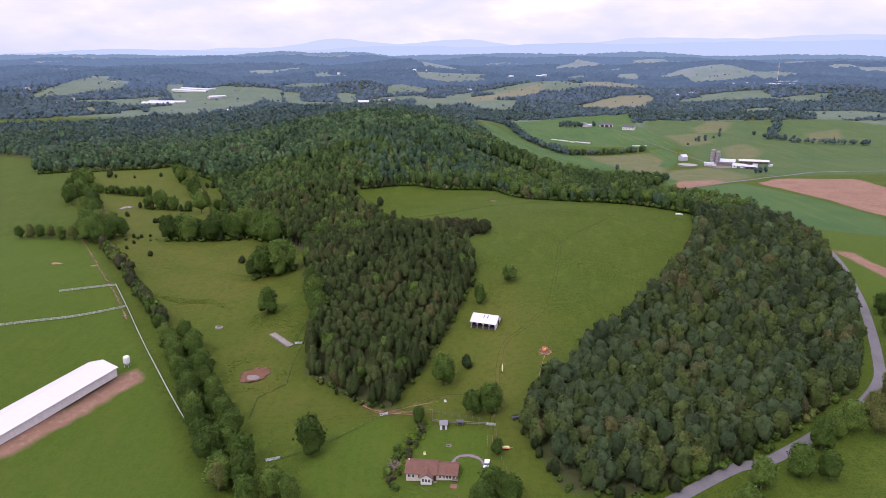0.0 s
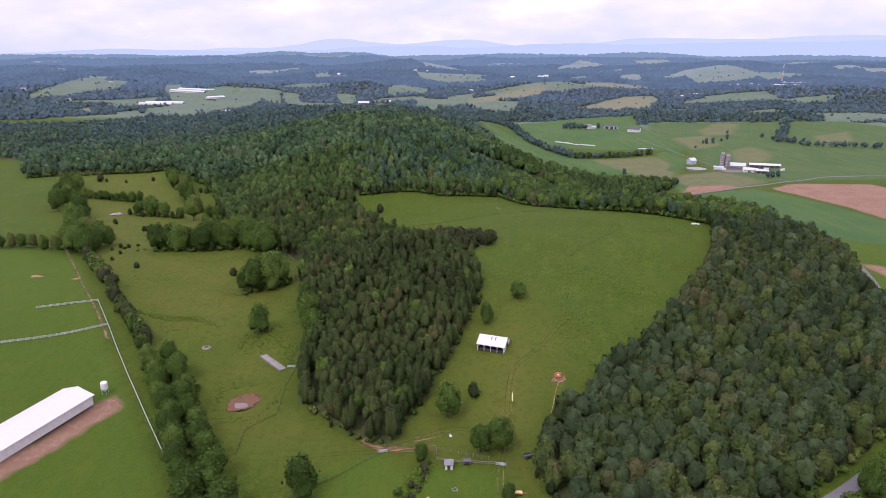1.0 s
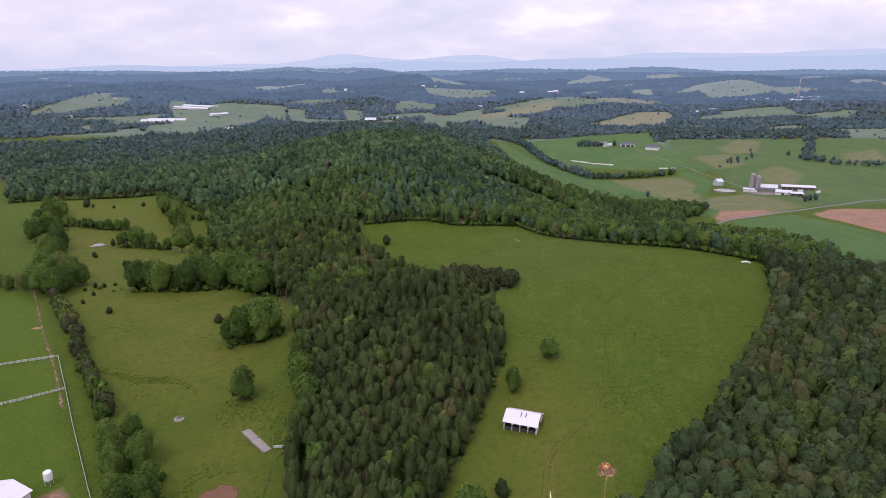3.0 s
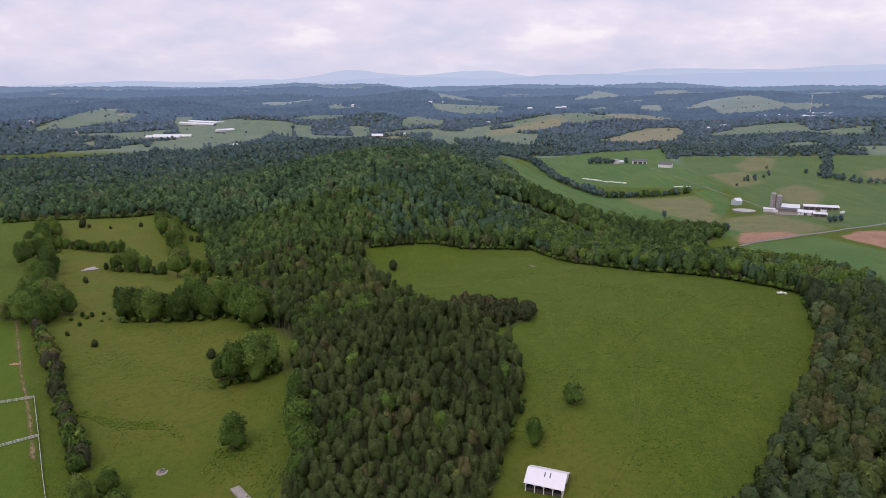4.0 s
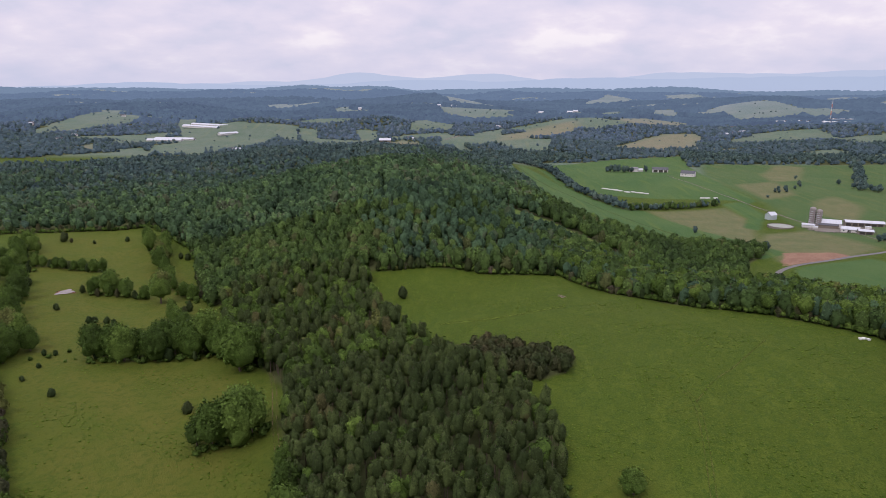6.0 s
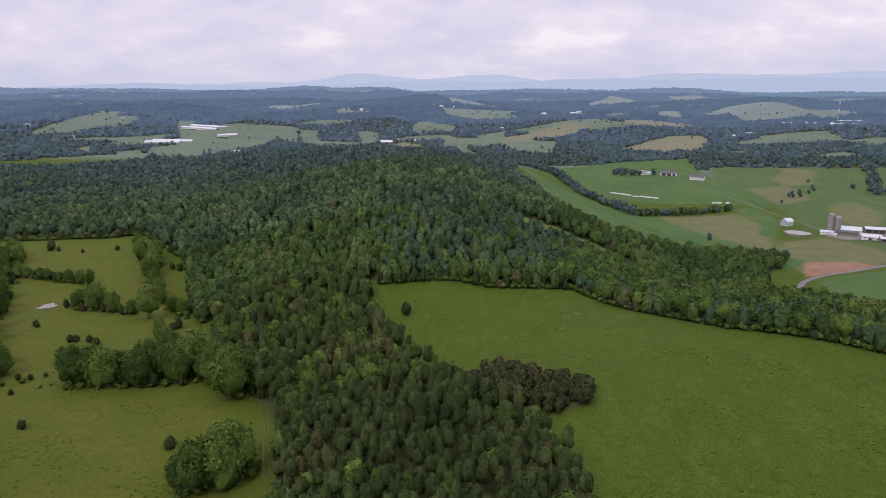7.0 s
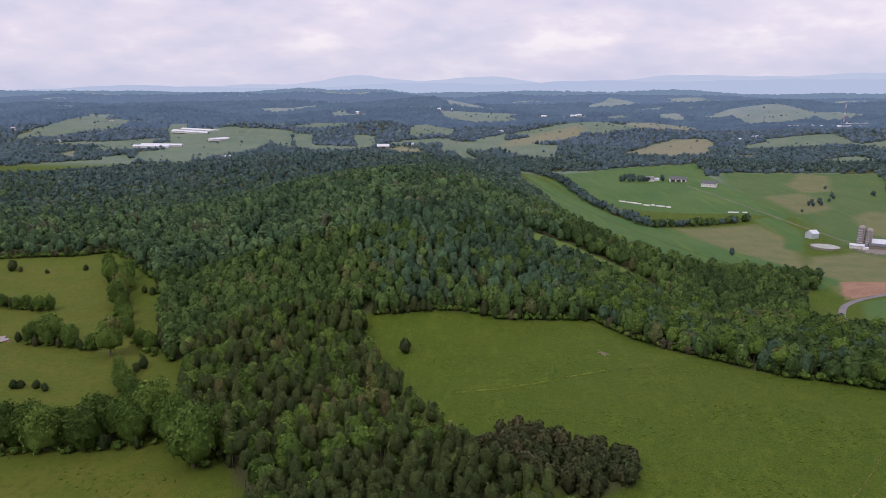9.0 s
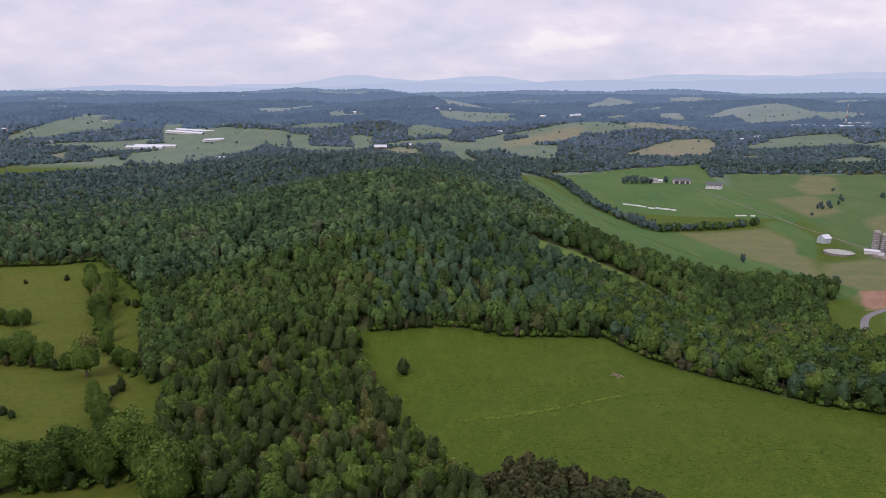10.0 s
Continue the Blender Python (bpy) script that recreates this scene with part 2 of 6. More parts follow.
M["hillpine"] = foliage("hill_pine_needles", (0.036, 0.067, 0.037), (0.048, 0.086, 0.046), (0.064, 0.110, 0.052), (0.068, 0.092, 0.048), 0.05, 0.7)
# blue haze of distance is put into these four leaf colours
M["farwood"] = foliage("hazed_distant_leaves", (0.045, 0.073, 0.086), (0.054, 0.085, 0.097), (0.067, 0.100, 0.106), (0.082, 0.110, 0.108), 0.05, 0.5, 1.0)
M["hazewood"] = foliage("hazed_farther_leaves", (0.060, 0.092, 0.128), (0.068, 0.102, 0.139), (0.082, 0.116, 0.147), (0.094, 0.124, 0.147), 0.05, 0.5, 1.0)
M["forestwood"] = foliage("hazed_forest_leaves", (0.040, 0.065, 0.067), (0.055, 0.088, 0.083), (0.077, 0.117, 0.092), (0.082, 0.108, 0.088), 0.05, 0.6, 1.6)
M["midwood"] = foliage("hazed_back_hill_leaves", (0.036, 0.062, 0.046), (0.054, 0.091, 0.060), (0.082, 0.130, 0.071), (0.082, 0.104, 0.068), 0.05, 0.65, 1.3)
M["weeds"] = foliage("weed_leaves", (0.062, 0.104, 0.011), (0.070, 0.114, 0.012), (0.080, 0.124, 0.015), (0.100, 0.118, 0.019), 0.1, 0.3, 0.1)
M["bark"] = plain("bark", (0.075, 0.055, 0.04), (0.13, 0.10, 0.08), 3.0, 0.9)
M["deadwood"] = plain("bare_twigs", (0.16, 0.12, 0.10), (0.24, 0.19, 0.16), 3.0, 0.9)
M["white_metal"] = ribbed("white_sheet_roof", (0.47, 0.455, 0.48), (0.36, 0.34, 0.34), 0.9)
M["far_roof"] = ribbed("pale_sheet_roof", (0.40, 0.415, 0.45), (0.27, 0.27, 0.29), 1.2, dirt=0.5)
M["grey_roof"] = ribbed("weathered_grey_roof", (0.075, 0.078, 0.088), (0.06, 0.06, 0.06), 1.2, 0.85)
M["white_wall"] = plain("white_boards", (0.58, 0.56, 0.55), (0.46, 0.44, 0.42), 0.8)
M["cream_wall"] = plain("cream_siding", (0.50, 0.43, 0.36), (0.42, 0.36, 0.30), 0.8)
# near-black: the shade inside doorways as a colour, also a door and trough water
M["dark"] = plain("shade_and_dark_surfaces", (0.03, 0.027, 0.025), (0.05, 0.045, 0.04), 1.0)
M["red_shingle"] = shingles("red_brown_shingles", (0.125, 0.066, 0.050), (0.155, 0.084, 0.064))
M["grey_shingle"] = shingles("grey_shingles", (0.16, 0.16, 0.17), (0.22, 0.22, 0.23))
M["glass"] = plain("window_glass", (0.03, 0.035, 0.045), (0.05, 0.055, 0.065), 0.5, 0.08, specular=0.6, bump=0.0)
M["concrete"] = plain("old_concrete", (0.145, 0.13, 0.115), (0.22, 0.20, 0.18), 0.7, 0.9)
M["stave"] = plain("silo_staves", (0.17, 0.15, 0.145), (0.24, 0.215, 0.21), 0.5, 0.85)
M["galv"] = ribbed("galvanised_steel", (0.55, 0.60, 0.66), (0.42, 0.45, 0.48), 0.6, 0.4, 0.5)
M["wood"] = plain("grey_wood", (0.13, 0.11, 0.09), (0.19, 0.165, 0.135), 2.0, 0.9)
M["white_paint"] = plain("white_paint", (0.62, 0.62, 0.60), (0.52, 0.52, 0.50), 1.0, 0.5)
M["car_paint"] = plain("white_car_paint", (0.82, 0.82, 0.83), (0.78, 0.78, 0.79), 0.4, 0.18, specular=0.6, bump=0.0)
M["rubber"] = plain("rubber", (0.025, 0.025, 0.025), (0.04, 0.04, 0.04), 3.0, 0.8)
M["asphalt"] = plain("worn_asphalt", (0.098, 0.091, 0.096), (0.130, 0.122, 0.124), 0.15, 0.9)
M["gravel"] = track_material("gravel", (0.12, 0.108, 0.095), (0.165, 0.15, 0.13), 0.18)
M["red_track"] = track_material("red_dirt", (0.17, 0.108, 0.052), (0.23, 0.155, 0.085), 0.07)
M["pale_track"] = track_material("pale_dry_ruts", (0.062, 0.080, 0.014), (0.080, 0.090, 0.020), -0.06)
M["mown"] = track_material("short_pale_grass", (0.060, 0.088, 0.010), (0.074, 0.100, 0.014), -0.02)
M["bare_red"] = track_material("bare_red_soil", (0.098, 0.052, 0.033), (0.145, 0.080, 0.051), 0.12)
M["straw_rut"] = track_material("straw_coloured_ruts", (0.112, 0.094, 0.038), (0.150, 0.124, 0.056), -0.05)
M["foot_path"] = track_material("trodden_clay", (0.112, 0.090, 0.042), (0.155, 0.120, 0.062), -0.08)
M["water"] = plain("muddy_water", (0.105, 0.078, 0.060), (0.135, 0.10, 0.08), 0.3, 0.14, specular=0.5, bump=0.0)
M["slurry"] = plain("crusted_slurry", (0.19, 0.20, 0.175), (0.25, 0.26, 0.23), 0.3, 0.9)
M["orange"] = plain("rusty_orange", (0.55, 0.16, 0.06), (0.42, 0.13, 0.06), 2.0, 0.6)
M["tarp"] = plain("pale_yellow_sheet", (0.42, 0.42, 0.18), (0.50, 0.50, 0.26), 2.0, 0.6)
M["black"] = plain("dark_plastic", (0.04, 0.045, 0.05), (0.07, 0.075, 0.08), 2.0, 0.5)
M["clay"] = plain("bare_red_clay", (0.115, 0.062, 0.040), (0.175, 0.098, 0.064), 0.5, 0.95)
M["hay"] = plain("old_hay", (0.36, 0.27, 0.12), (0.46, 0.36, 0.18), 3.0, 0.95)
M["wire"] = plain("dull_fence_wire", (0.10, 0.10, 0.10), (0.14, 0.135, 0.13), 2.0, 0.6)
M["old_sheet"] = plain("dirty_white_sheet", (0.30, 0.30, 0.28), (0.44, 0.44, 0.43), 0.4, 0.6)
M["fence_paint"] = plain("weathered_white_paint", (0.34, 0.34, 0.33), (0.44, 0.44, 0.42), 1.0, 0.6)

# ---- the lie of the land ----
# broad swells: x, y, radius, height
SWELLS = [(-50, 650, 170, 28.1), (200, 440, 75, 4.0), (-150, 530, 75, -10.1), (150, 650, 170, -11.3), (-150, 260, 75, -11.6),
          (-240, 620, 75, -12.9), (-60, 530, 75, -11.7), (120, 620, 75, -16.3), (150, 820, 170, -27.5), (-60, 440, 75, -4.0), (-60, 170, 75, -2.1)]
SWELLS += [(30, 350, 75, 11.1), (-50, 820, 170, 33.6), (-60, 260, 75, -3.4), (-50, 0, 170, -5.0), (150, 1330, 170, -6.0), (350, 990, 170, 18.5),
           (-250, 990, 170, -18.3), (500, 1160, 170, -8.6), (-150, 620, 75, -12.1), (-60, 620, 75, 18.8)]
SWELLS += [(120, 440, 75, 16.4), (350, 650, 170, 18.2), (-240, 260, 75, 14.5), (500, 820, 170, -15.0), (200, 350, 75, 7.2),
           (-450, 990, 170, 6.7), (-50, 990, 170, 16.2), (150, 990, 170, -13.7), (120, 350, 75, -3.7), (-70, 880, 95, 14.0), (-200, 1215, 130, 22.0), (-40, 1150, 110, 16.0), (-380, 1230, 120, 8.0)]
# hills of the far country
SWELLS += [(1180, 2760, 190, 34.0), (520, 2420, 160, 14.0), (-160, 2900, 260, 26.0), (-980, 2150, 200, 12.0), (1900, 2500, 260, 14.0), (200, 1800, 120, 6.0)]

knob = np.random.default_rng(17)
for k in range(90):
    far_off, bearing = 1850 + 2900 * knob.random() ** 0.8, knob.uniform(-0.72, 0.72)
    SWELLS.append((far_off * math.sin(bearing), far_off * math.cos(bearing), knob.uniform(55, 130) * (0.6 + far_off / 4000), knob.uniform(5, 20)))


def height(x, y):
    x, y = np.asarray(x, float), np.asarray(y, float)
    z = np.full(np.broadcast(x, y).shape, -6.0)
    for a, b, r, k in SWELLS:
        z = z + k * np.exp(-((x - a) ** 2 + (y - b) ** 2) / (2 * r * r))
    d = np.hypot(x, y)
    u = np.clip((d - 1300) / 3500, 0, 1)
    roll = np.sin(x / 190 + 1.3 * np.sin(y / 310)) * np.sin(y / 170 + 0.8 * np.sin(x / 260)) * 9 + np.sin(x / 83 + y / 131) * 2.5
    return z + 100 * u ** 1.3 + roll * np.clip((d - 1250) / 900, 0, 1) + 0.35 * np.sin(x / 11 + np.sin(y / 17)) * np.sin(y / 13)


def inside(px, py, poly):
    c = np.zeros(px.shape, bool)
    for (x0, y0), (x1, y1) in zip(poly, poly[1:] + poly[:1]):
        cut = ((y0 > py) != (y1 > py)) & (px < (x1 - x0) * (py - y0) / ((y1 - y0) or 1e-9) + x0)
        c ^= cut
    return c


def line_gap(px, py, line, closed=False):
    d = np.full(px.shape, 1e9)
    for (x0, y0), (x1, y1) in zip(line, line[1:] + (line[:1] if closed else [])):
        dx, dy = x1 - x0, y1 - y0
        t = np.clip(((px - x0) * dx + (py - y0) * dy) / max(dx * dx + dy * dy, 1e-9), 0, 1)
        d = np.minimum(d, np.hypot(px - x0 - t * dx, py - y0 - t * dy))
    return d


def signed(px, py, poly):
    d = line_gap(px, py, poly, True)
    return np.where(inside(px, py, poly), d, -d)


COVER = {k: [] for k in ("dry_pasture", "fresh_pasture", "hazed_pasture", "hazed_hay", "valley_pasture", "hay", "lawn", "crop", "soil", "wood_floor")}


def cover(kind, *poly):
    COVER[kind].append(list(poly))


# woods, in plan
PINE_STAND = [(-59, 258), (-44, 241), (-27, 226), (-20, 226), (-10, 249), (0, 276), (7, 300), (15, 322), (17, 345), (10, 372), (-6, 396), (-21, 422), (-86, 404), (-84, 382), (-74, 350), (-66, 322), (-62, 288)]
NECK_WOOD = [(-88, 404), (-21, 422), (-38, 450), (-54, 480), (-68, 520), (-76, 548), (-130, 560), (-158, 520), (-138, 470), (-118, 440), (-104, 428)]
CEDAR_CLUMP = [(-21, 426), (-2, 401), (15, 392), (27, 397), (30, 409), (12, 424), (-10, 436)]
EAST_WOOD = [(27, 212), (40, 231), (54, 249), (72, 270), (95, 296), (124, 331), (148, 370), (164, 420), (215, 425), (222, 373), (204, 310), (179, 259), (158, 229), (106, 193), (88, 184), (58, 168), (38, 174), (29, 203)]
FIELD_BELT = [(46, 547), (54, 531), (80, 490), (100, 460), (127, 448), (164, 422), (215, 425), (214, 500), (196, 560), (184, 592), (150, 600), (120, 622), (88, 640), (40, 600)]
STREAM_BELT = [(92, 690), (112, 668), (108, 646), (120, 622), (150, 600), (184, 592), (190, 622), (212, 664), (240, 694), (205, 712), (166, 722), (124, 736), (84, 762), (62, 800), (30, 790), (26, 730), (56, 706)]
HILL_WOOD = [(-130, 560), (-70, 550), (-29, 549), (0, 541), (46, 547), (88, 638), (74, 648), (46, 652), (20, 660), (8, 680), (10, 702), (50, 704), (62, 760), (66, 850), (60, 990), (50, 1080), (-60, 1080), (-230, 1060), (-300, 960), (-285, 820), (-285, 700), (-225, 640), (-204, 600), (-180, 545), (-164, 520)]
HILL_PINES = [(-66, 556), (-20, 552), (60, 570), (40, 610), (52, 650), (30, 700), (-10, 716), (-70, 700), (-88, 640)]
WEST_FOREST = [(-285, 697), (-310, 692), (-400, 690), (-425, 684), (-500, 800), (-700, 900), (-900, 1150), (-640, 1200), (-560, 1240), (-450, 1250), (-390, 1330), (-250, 1390), (-120, 1390), (30, 1350), (58, 1200), (50, 1080), (-60, 1080), (-230, 1060), (-300, 960), (-285, 820)]
for w in (PINE_STAND, NECK_WOOD, CEDAR_CLUMP, EAST_WOOD, FIELD_BELT, STREAM_BELT, HILL_WOOD, WEST_FOREST):
    cover("wood_floor", *w)
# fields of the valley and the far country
cover("hazed_pasture", (-5000, 1180), (-200, 1320), (330, 1130), (420, 900), (900, 760), (5000, 700), (5000, 4970), (-5000, 4970))
cover("fresh_pasture", (6, 706), (50, 706), (92, 692), (114, 668), (108, 646), (88, 638), (46, 650), (18, 658), (6, 680))
cover("dry_pasture", (-78, 345), (-100, 310), (-140, 312), (-215, 408), (-235, 440), (-340, 600), (-370, 690), (-290, 690), (-205, 590), (-110, 430))
cover("dry_pasture", (-52, 216), (-92, 240), (-108, 300), (-72, 318), (-66, 262), (-30, 224), (-8, 254), (12, 316), (34, 330), (52, 290), (36, 230), (26, 168), (18, 168), (18, 212), (-8, 216), (-30, 222))
cover("crop", (49, 1205), (93, 1184), (115, 983), (166, 885), (196, 770), (239, 690), (255, 690), (205, 745), (190, 892), (150, 905), (124, 985), (108, 1150))
cover("crop", (115, 983), (166, 885), (186, 893), (232, 760), (254, 689), (225, 672), (190, 735), (130, 760), (90, 800), (60, 1000), (70, 1190))
cover("crop", (123, 1288), (232, 1377), (408, 1437), (370, 1304), (353, 1180), (335, 1040), (338, 930), (305, 959), (158, 985), (127, 1060))
cover("hay", (397, 938), (443, 977), (440, 906), (382, 820), (370, 864))
cover("hay", (560, 1010), (640, 1060), (700, 1180), (610, 1120))
cover("hay", (271, 776), (318, 787), (330, 755), (330, 691), (280, 659), (234, 660), (250, 740))
cover("crop", (290, 941), (318, 935), (314, 872), (276, 797), (265, 808), (290, 860))
cover("hay", (192, 895), (287, 916), (290, 859), (273, 801), (240, 709), (209, 756))
cover("hay", (354, 1059), (470, 1120), (560, 1290), (520, 1310), (440, 1180), (400, 980), (349, 951))
cover("hay", (330, 1130), (350, 1190), (300, 1200), (285, 1140))
cover("soil", (228, 646), (290, 664), (285, 684), (250, 692))
cover("soil", (312, 647), (336, 478), (400, 520), (420, 660), (345, 672))
cover("crop", (215, 600), (236, 640), (300, 655), (330, 480), (300, 420), (240, 430), (216, 500))
cover("lawn", (240, 430), (300, 420), (340, 470), (420, 420), (400, 250), (250, 180), (190, 240), (210, 310), (226, 370))
cover("soil", (230, 372), (242, 372), (262, 300), (290, 200), (278, 200), (248, 300))
cover("lawn", (-14, 205), (-12, 168), (8, 166), (15, 176), (16, 208), (-2, 213))
cover("lawn", (-45, 215), (-22, 219), (-14, 205), (-14, 175), (-48, 172))
cover("lawn", (-230, 415), (-160, 305), (-115, 240), (-70, 172), (-80, 60), (-420, 60), (-520, 420), (-300, 440))
cover("soil", (-134, 262), (-129, 254), (-152, 190), (-160, 192), (-141, 252))
cover("valley_pasture", (335, 1040), (340, 930), (300, 700), (360, 690), (640, 740), (900, 1000), (760, 1300), (440, 1320), (400, 1320), (350, 1180))
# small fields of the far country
cover("hazed_pasture", (-1072, 1762), (-1091, 1973), (-1094, 2107), (-1071, 2141), (-965, 2094), (-933, 1983), (-979, 1898), (-977, 1781), (-1021, 1686))
cover("hazed_pasture", (-610, 1382), (-655, 1506), (-623, 1581), (-770, 1896), (-865, 2118), (-819, 2151), (-778, 2034), (-747, 2070), (-696, 2071), (-621, 1854), (-545, 1799), (-444, 1861), (-380, 1608), (-449, 1684), (-451, 1521), (-474, 1408), (-495, 1326), (-575, 1348))
cover("hazed_pasture", (-749, 2169), (-691, 2371), (-554, 2225), (-514, 2052), (-672, 2070))
cover("hazed_hay", (-795, 1439), (-783, 1505), (-705, 1373), (-737, 1400))
cover("hazed_pasture", (-685, 1406), (-654, 1450), (-601, 1357), (-602, 1291))
cover("hazed_pasture", (-436, 1842), (-395, 1872), (-355, 1699), (-257, 1684), (-296, 1901), (-278, 1921), (-236, 1855), (-215, 1671), (-294, 1574), (-378, 1608))
cover("hazed_hay", (-210, 1633), (-163, 1691), (-126, 1672), (-88, 1525), (-134, 1554), (-188, 1629))
cover("hazed_pasture", (-166, 2009), (-173, 2253), (-138, 2291), (-42, 2156), (-50, 1902), (-155, 1869))
cover("hazed_pasture", (-121, 2662), (-76, 2621), (93, 2530), (181, 2287), (128, 2245), (-6, 2281), (-84, 2403))
cover("hazed_pasture", (-275, 2804), (-110, 2757), (-92, 2662), (-262, 2749))
cover("hazed_hay", (64, 1664), (84, 1773), (177, 2025), (298, 2097), (302, 1996), (197, 1773), (119, 1691))
cover("hazed_pasture", (4, 1795), (42, 1916), (99, 2083), (76, 1797), (62, 1665), (16, 1685))
cover("hazed_pasture", (49, 1636), (119, 1691), (187, 1700), (157, 1514), (162, 1465), (85, 1543))
cover("hazed_pasture", (-39, 1633), (-7, 1615), (-8, 1544), (39, 1425), (2, 1417), (-37, 1459))
cover("hazed_pasture", (-702, 3196), (-597, 3371), (-575, 3270), (-675, 3115))
cover("hazed_pasture", (-508, 2668), (-448, 2709), (-430, 2563), (-483, 2577))
cover("hazed_pasture", (-135, 3021), (-57, 3667), (65, 2947), (-64, 2803))
cover("hazed_pasture", (328, 2671), (430, 2712), (365, 2349), (276, 2262))
cover("hazed_pasture", (391, 2468), (533, 2621), (578, 2542), (485, 2408), (418, 2278), (365, 2328))
cover("hazed_hay", (445, 2317), (565, 2363), (665, 2276), (682, 2152), (587, 2074), (491, 2030), (438, 2104))
cover("hazed_pasture", (867, 2670), (973, 2762), (1062, 2743), (1087, 2588), (1123, 2422), (1093, 2375), (919, 2296), (831, 2262), (899, 2529))
cover("hazed_pasture", (716, 2781), (783, 2776), (768, 2634), (682, 2389), (613, 2419))
cover("hazed_hay", (292, 1564), (398, 1759), (492, 1872), (571, 1886), (569, 1785), (520, 1711), (481, 1591), (565, 1557), (530, 1510), (483, 1573), (376, 1544))
cover("hazed_pasture", (693, 1856), (796, 1908), (904, 1906), (866, 1843), (714, 1805))
cover("hazed_pasture", (959, 3529), (1169, 3913), (1245, 3879), (1211, 3601), (1002, 3359))
cover("hazed_pasture", (532, 3254), (749, 3849), (799, 3691), (855, 3509), (702, 3201), (517, 3164))

FIELDS = [p for k in ("hazed_pasture", "hazed_hay", "hay", "lawn", "crop", "soil", "valley_pasture") for p in COVER[k] if p[0][0] != -5000]


def open_land(p):
    """True where the far country lies open: along broken bands of small fields."""
    x, y = p[:, 0], p[:, 1]
    a = np.sin(x / 118 + 1.7 * np.sin(y / 205)) + np.sin(y / 64 + 1.1 * np.sin(x / 150)) + 0.6 * np.sin(x / 47 - y / 39)
    keep = a > 1.1
    for f in FIELDS:
        keep |= inside(x, y, f)
    return keep


# ---- meshes ----
def mesh_from(name, verts, faces, mats, indices=None, smooth=False, tint=None, edge=None, normals=None):
    """A mesh from arrays; faces is an array of triangles or quads, or a list of arrays of both."""
    groups = faces if isinstance(faces, list) else [faces]
    groups = [np.asarray(g, np.int32) for g in groups if len(g)]
    me = bpy.data.meshes.new(name)
    me.vertices.add(len(verts))
    me.vertices.foreach_set("co", np.ascontiguousarray(verts, np.float32).ravel())
    loops = np.concatenate([g.ravel() for g in groups])
    sizes = np.concatenate([np.full(len(g), g.shape[1], np.int32) for g in groups])
    me.loops.add(len(loops))
    me.loops.foreach_set("vertex_index", loops)
    me.polygons.add(len(sizes))
    me.polygons.foreach_set("loop_start", np.concatenate([[0], np.cumsum(sizes)[:-1]]).astype(np.int32))
    for m in mats:
        me.materials.append(m)
    if indices is not None:
        me.polygons.foreach_set("material_index", np.asarray(indices, np.int32))
    me.polygons.foreach_set("use_smooth", np.full(len(sizes), smooth))
    for key, data in (("tint", tint), ("edge", edge)):
        if data is not None:
            me.attributes.new(key, "FLOAT", "POINT").data.foreach_set("value", np.asarray(data, np.float32))
    if normals is not None:
        me.attributes.new("custom_normal", "FLOAT_VECTOR", "POINT").data.foreach_set("vector", np.ascontiguousarray(normals, np.float32).ravel())
    me.update(calc_edges=True)
    return me


def spaced(marks):
    """Grid lines from (from, to, step) stretches."""
    out = []
    for a, b, s in marks:
        out.append(np.linspace(a, b, max(2, int(round((b - a) / s))), endpoint=False))
    return np.append(np.concatenate(out), marks[-1][1])


def build_ground():
    xs = spaced([(-5200, -3600, 160), (-3600, -2000, 60), (-2000, -900, 36), (-900, -280, 12), (-280, -95, 5), (-95, -70, 1.25), (-70, 300, 5), (300, 900, 14), (900, 2000, 36), (2000, 3600, 60), (3600, 5200, 160)])
    ys = spaced([(-1500, -100, 100), (-100, 140, 20), (140, 246, 5), (246, 274, 1.25), (274, 560, 5), (560, 900, 8), (900, 1500, 16), (1500, 2700, 26), (2700, 4980, 42)])
    gx, gy = np.meshgrid(xs, ys)
    z = height(gx, gy)
    pond = np.hypot((gx + 82) / 6.0, (gy - 260) / 6.6)
    z = z - 4.0 * np.clip(1.0 - pond, 0, 0.6)
    nx, ny = len(xs), len(ys)
    i = np.arange(nx * ny).reshape(ny, nx)
    quads = np.stack([i[:-1, :-1], i[:-1, 1:], i[1:, 1:], i[1:, :-1]], -1).reshape(-1, 4)
    px, py = gx.ravel(), gy.ravel()
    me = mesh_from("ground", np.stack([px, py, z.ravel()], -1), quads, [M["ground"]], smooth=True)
    for kind, polys in COVER.items():
        best = np.full(px.shape, -60.0)
        for poly in polys:
            a = np.array(poly)
            near = (px > a[:, 0].min() - 60) & (px < a[:, 0].max() + 60) & (py > a[:, 1].min() - 60) & (py < a[:, 1].max() + 60)
            best[near] = np.maximum(best[near], signed(px[near], py[near], poly))
        if kind == "wood_floor":
            best = np.maximum(best, np.where((py > 1270) & ~open_land(np.stack([px, py], -1)), 20.0, -60.0))
        me.attributes.new(kind, "FLOAT", "POINT").data.foreach_set("value", best.astype(np.float32))
    # haze tint of the fields, stronger with distance
    me.attributes.new("pasture_haze", "FLOAT", "POINT").data.foreach_set("value", (np.hypot(px, py) - 2500).astype(np.float32))
    return tagged(new("ground", me), "rolling green pasture with worn grass, hay fields and bare soil", "ground", kind="structure")


build_ground()

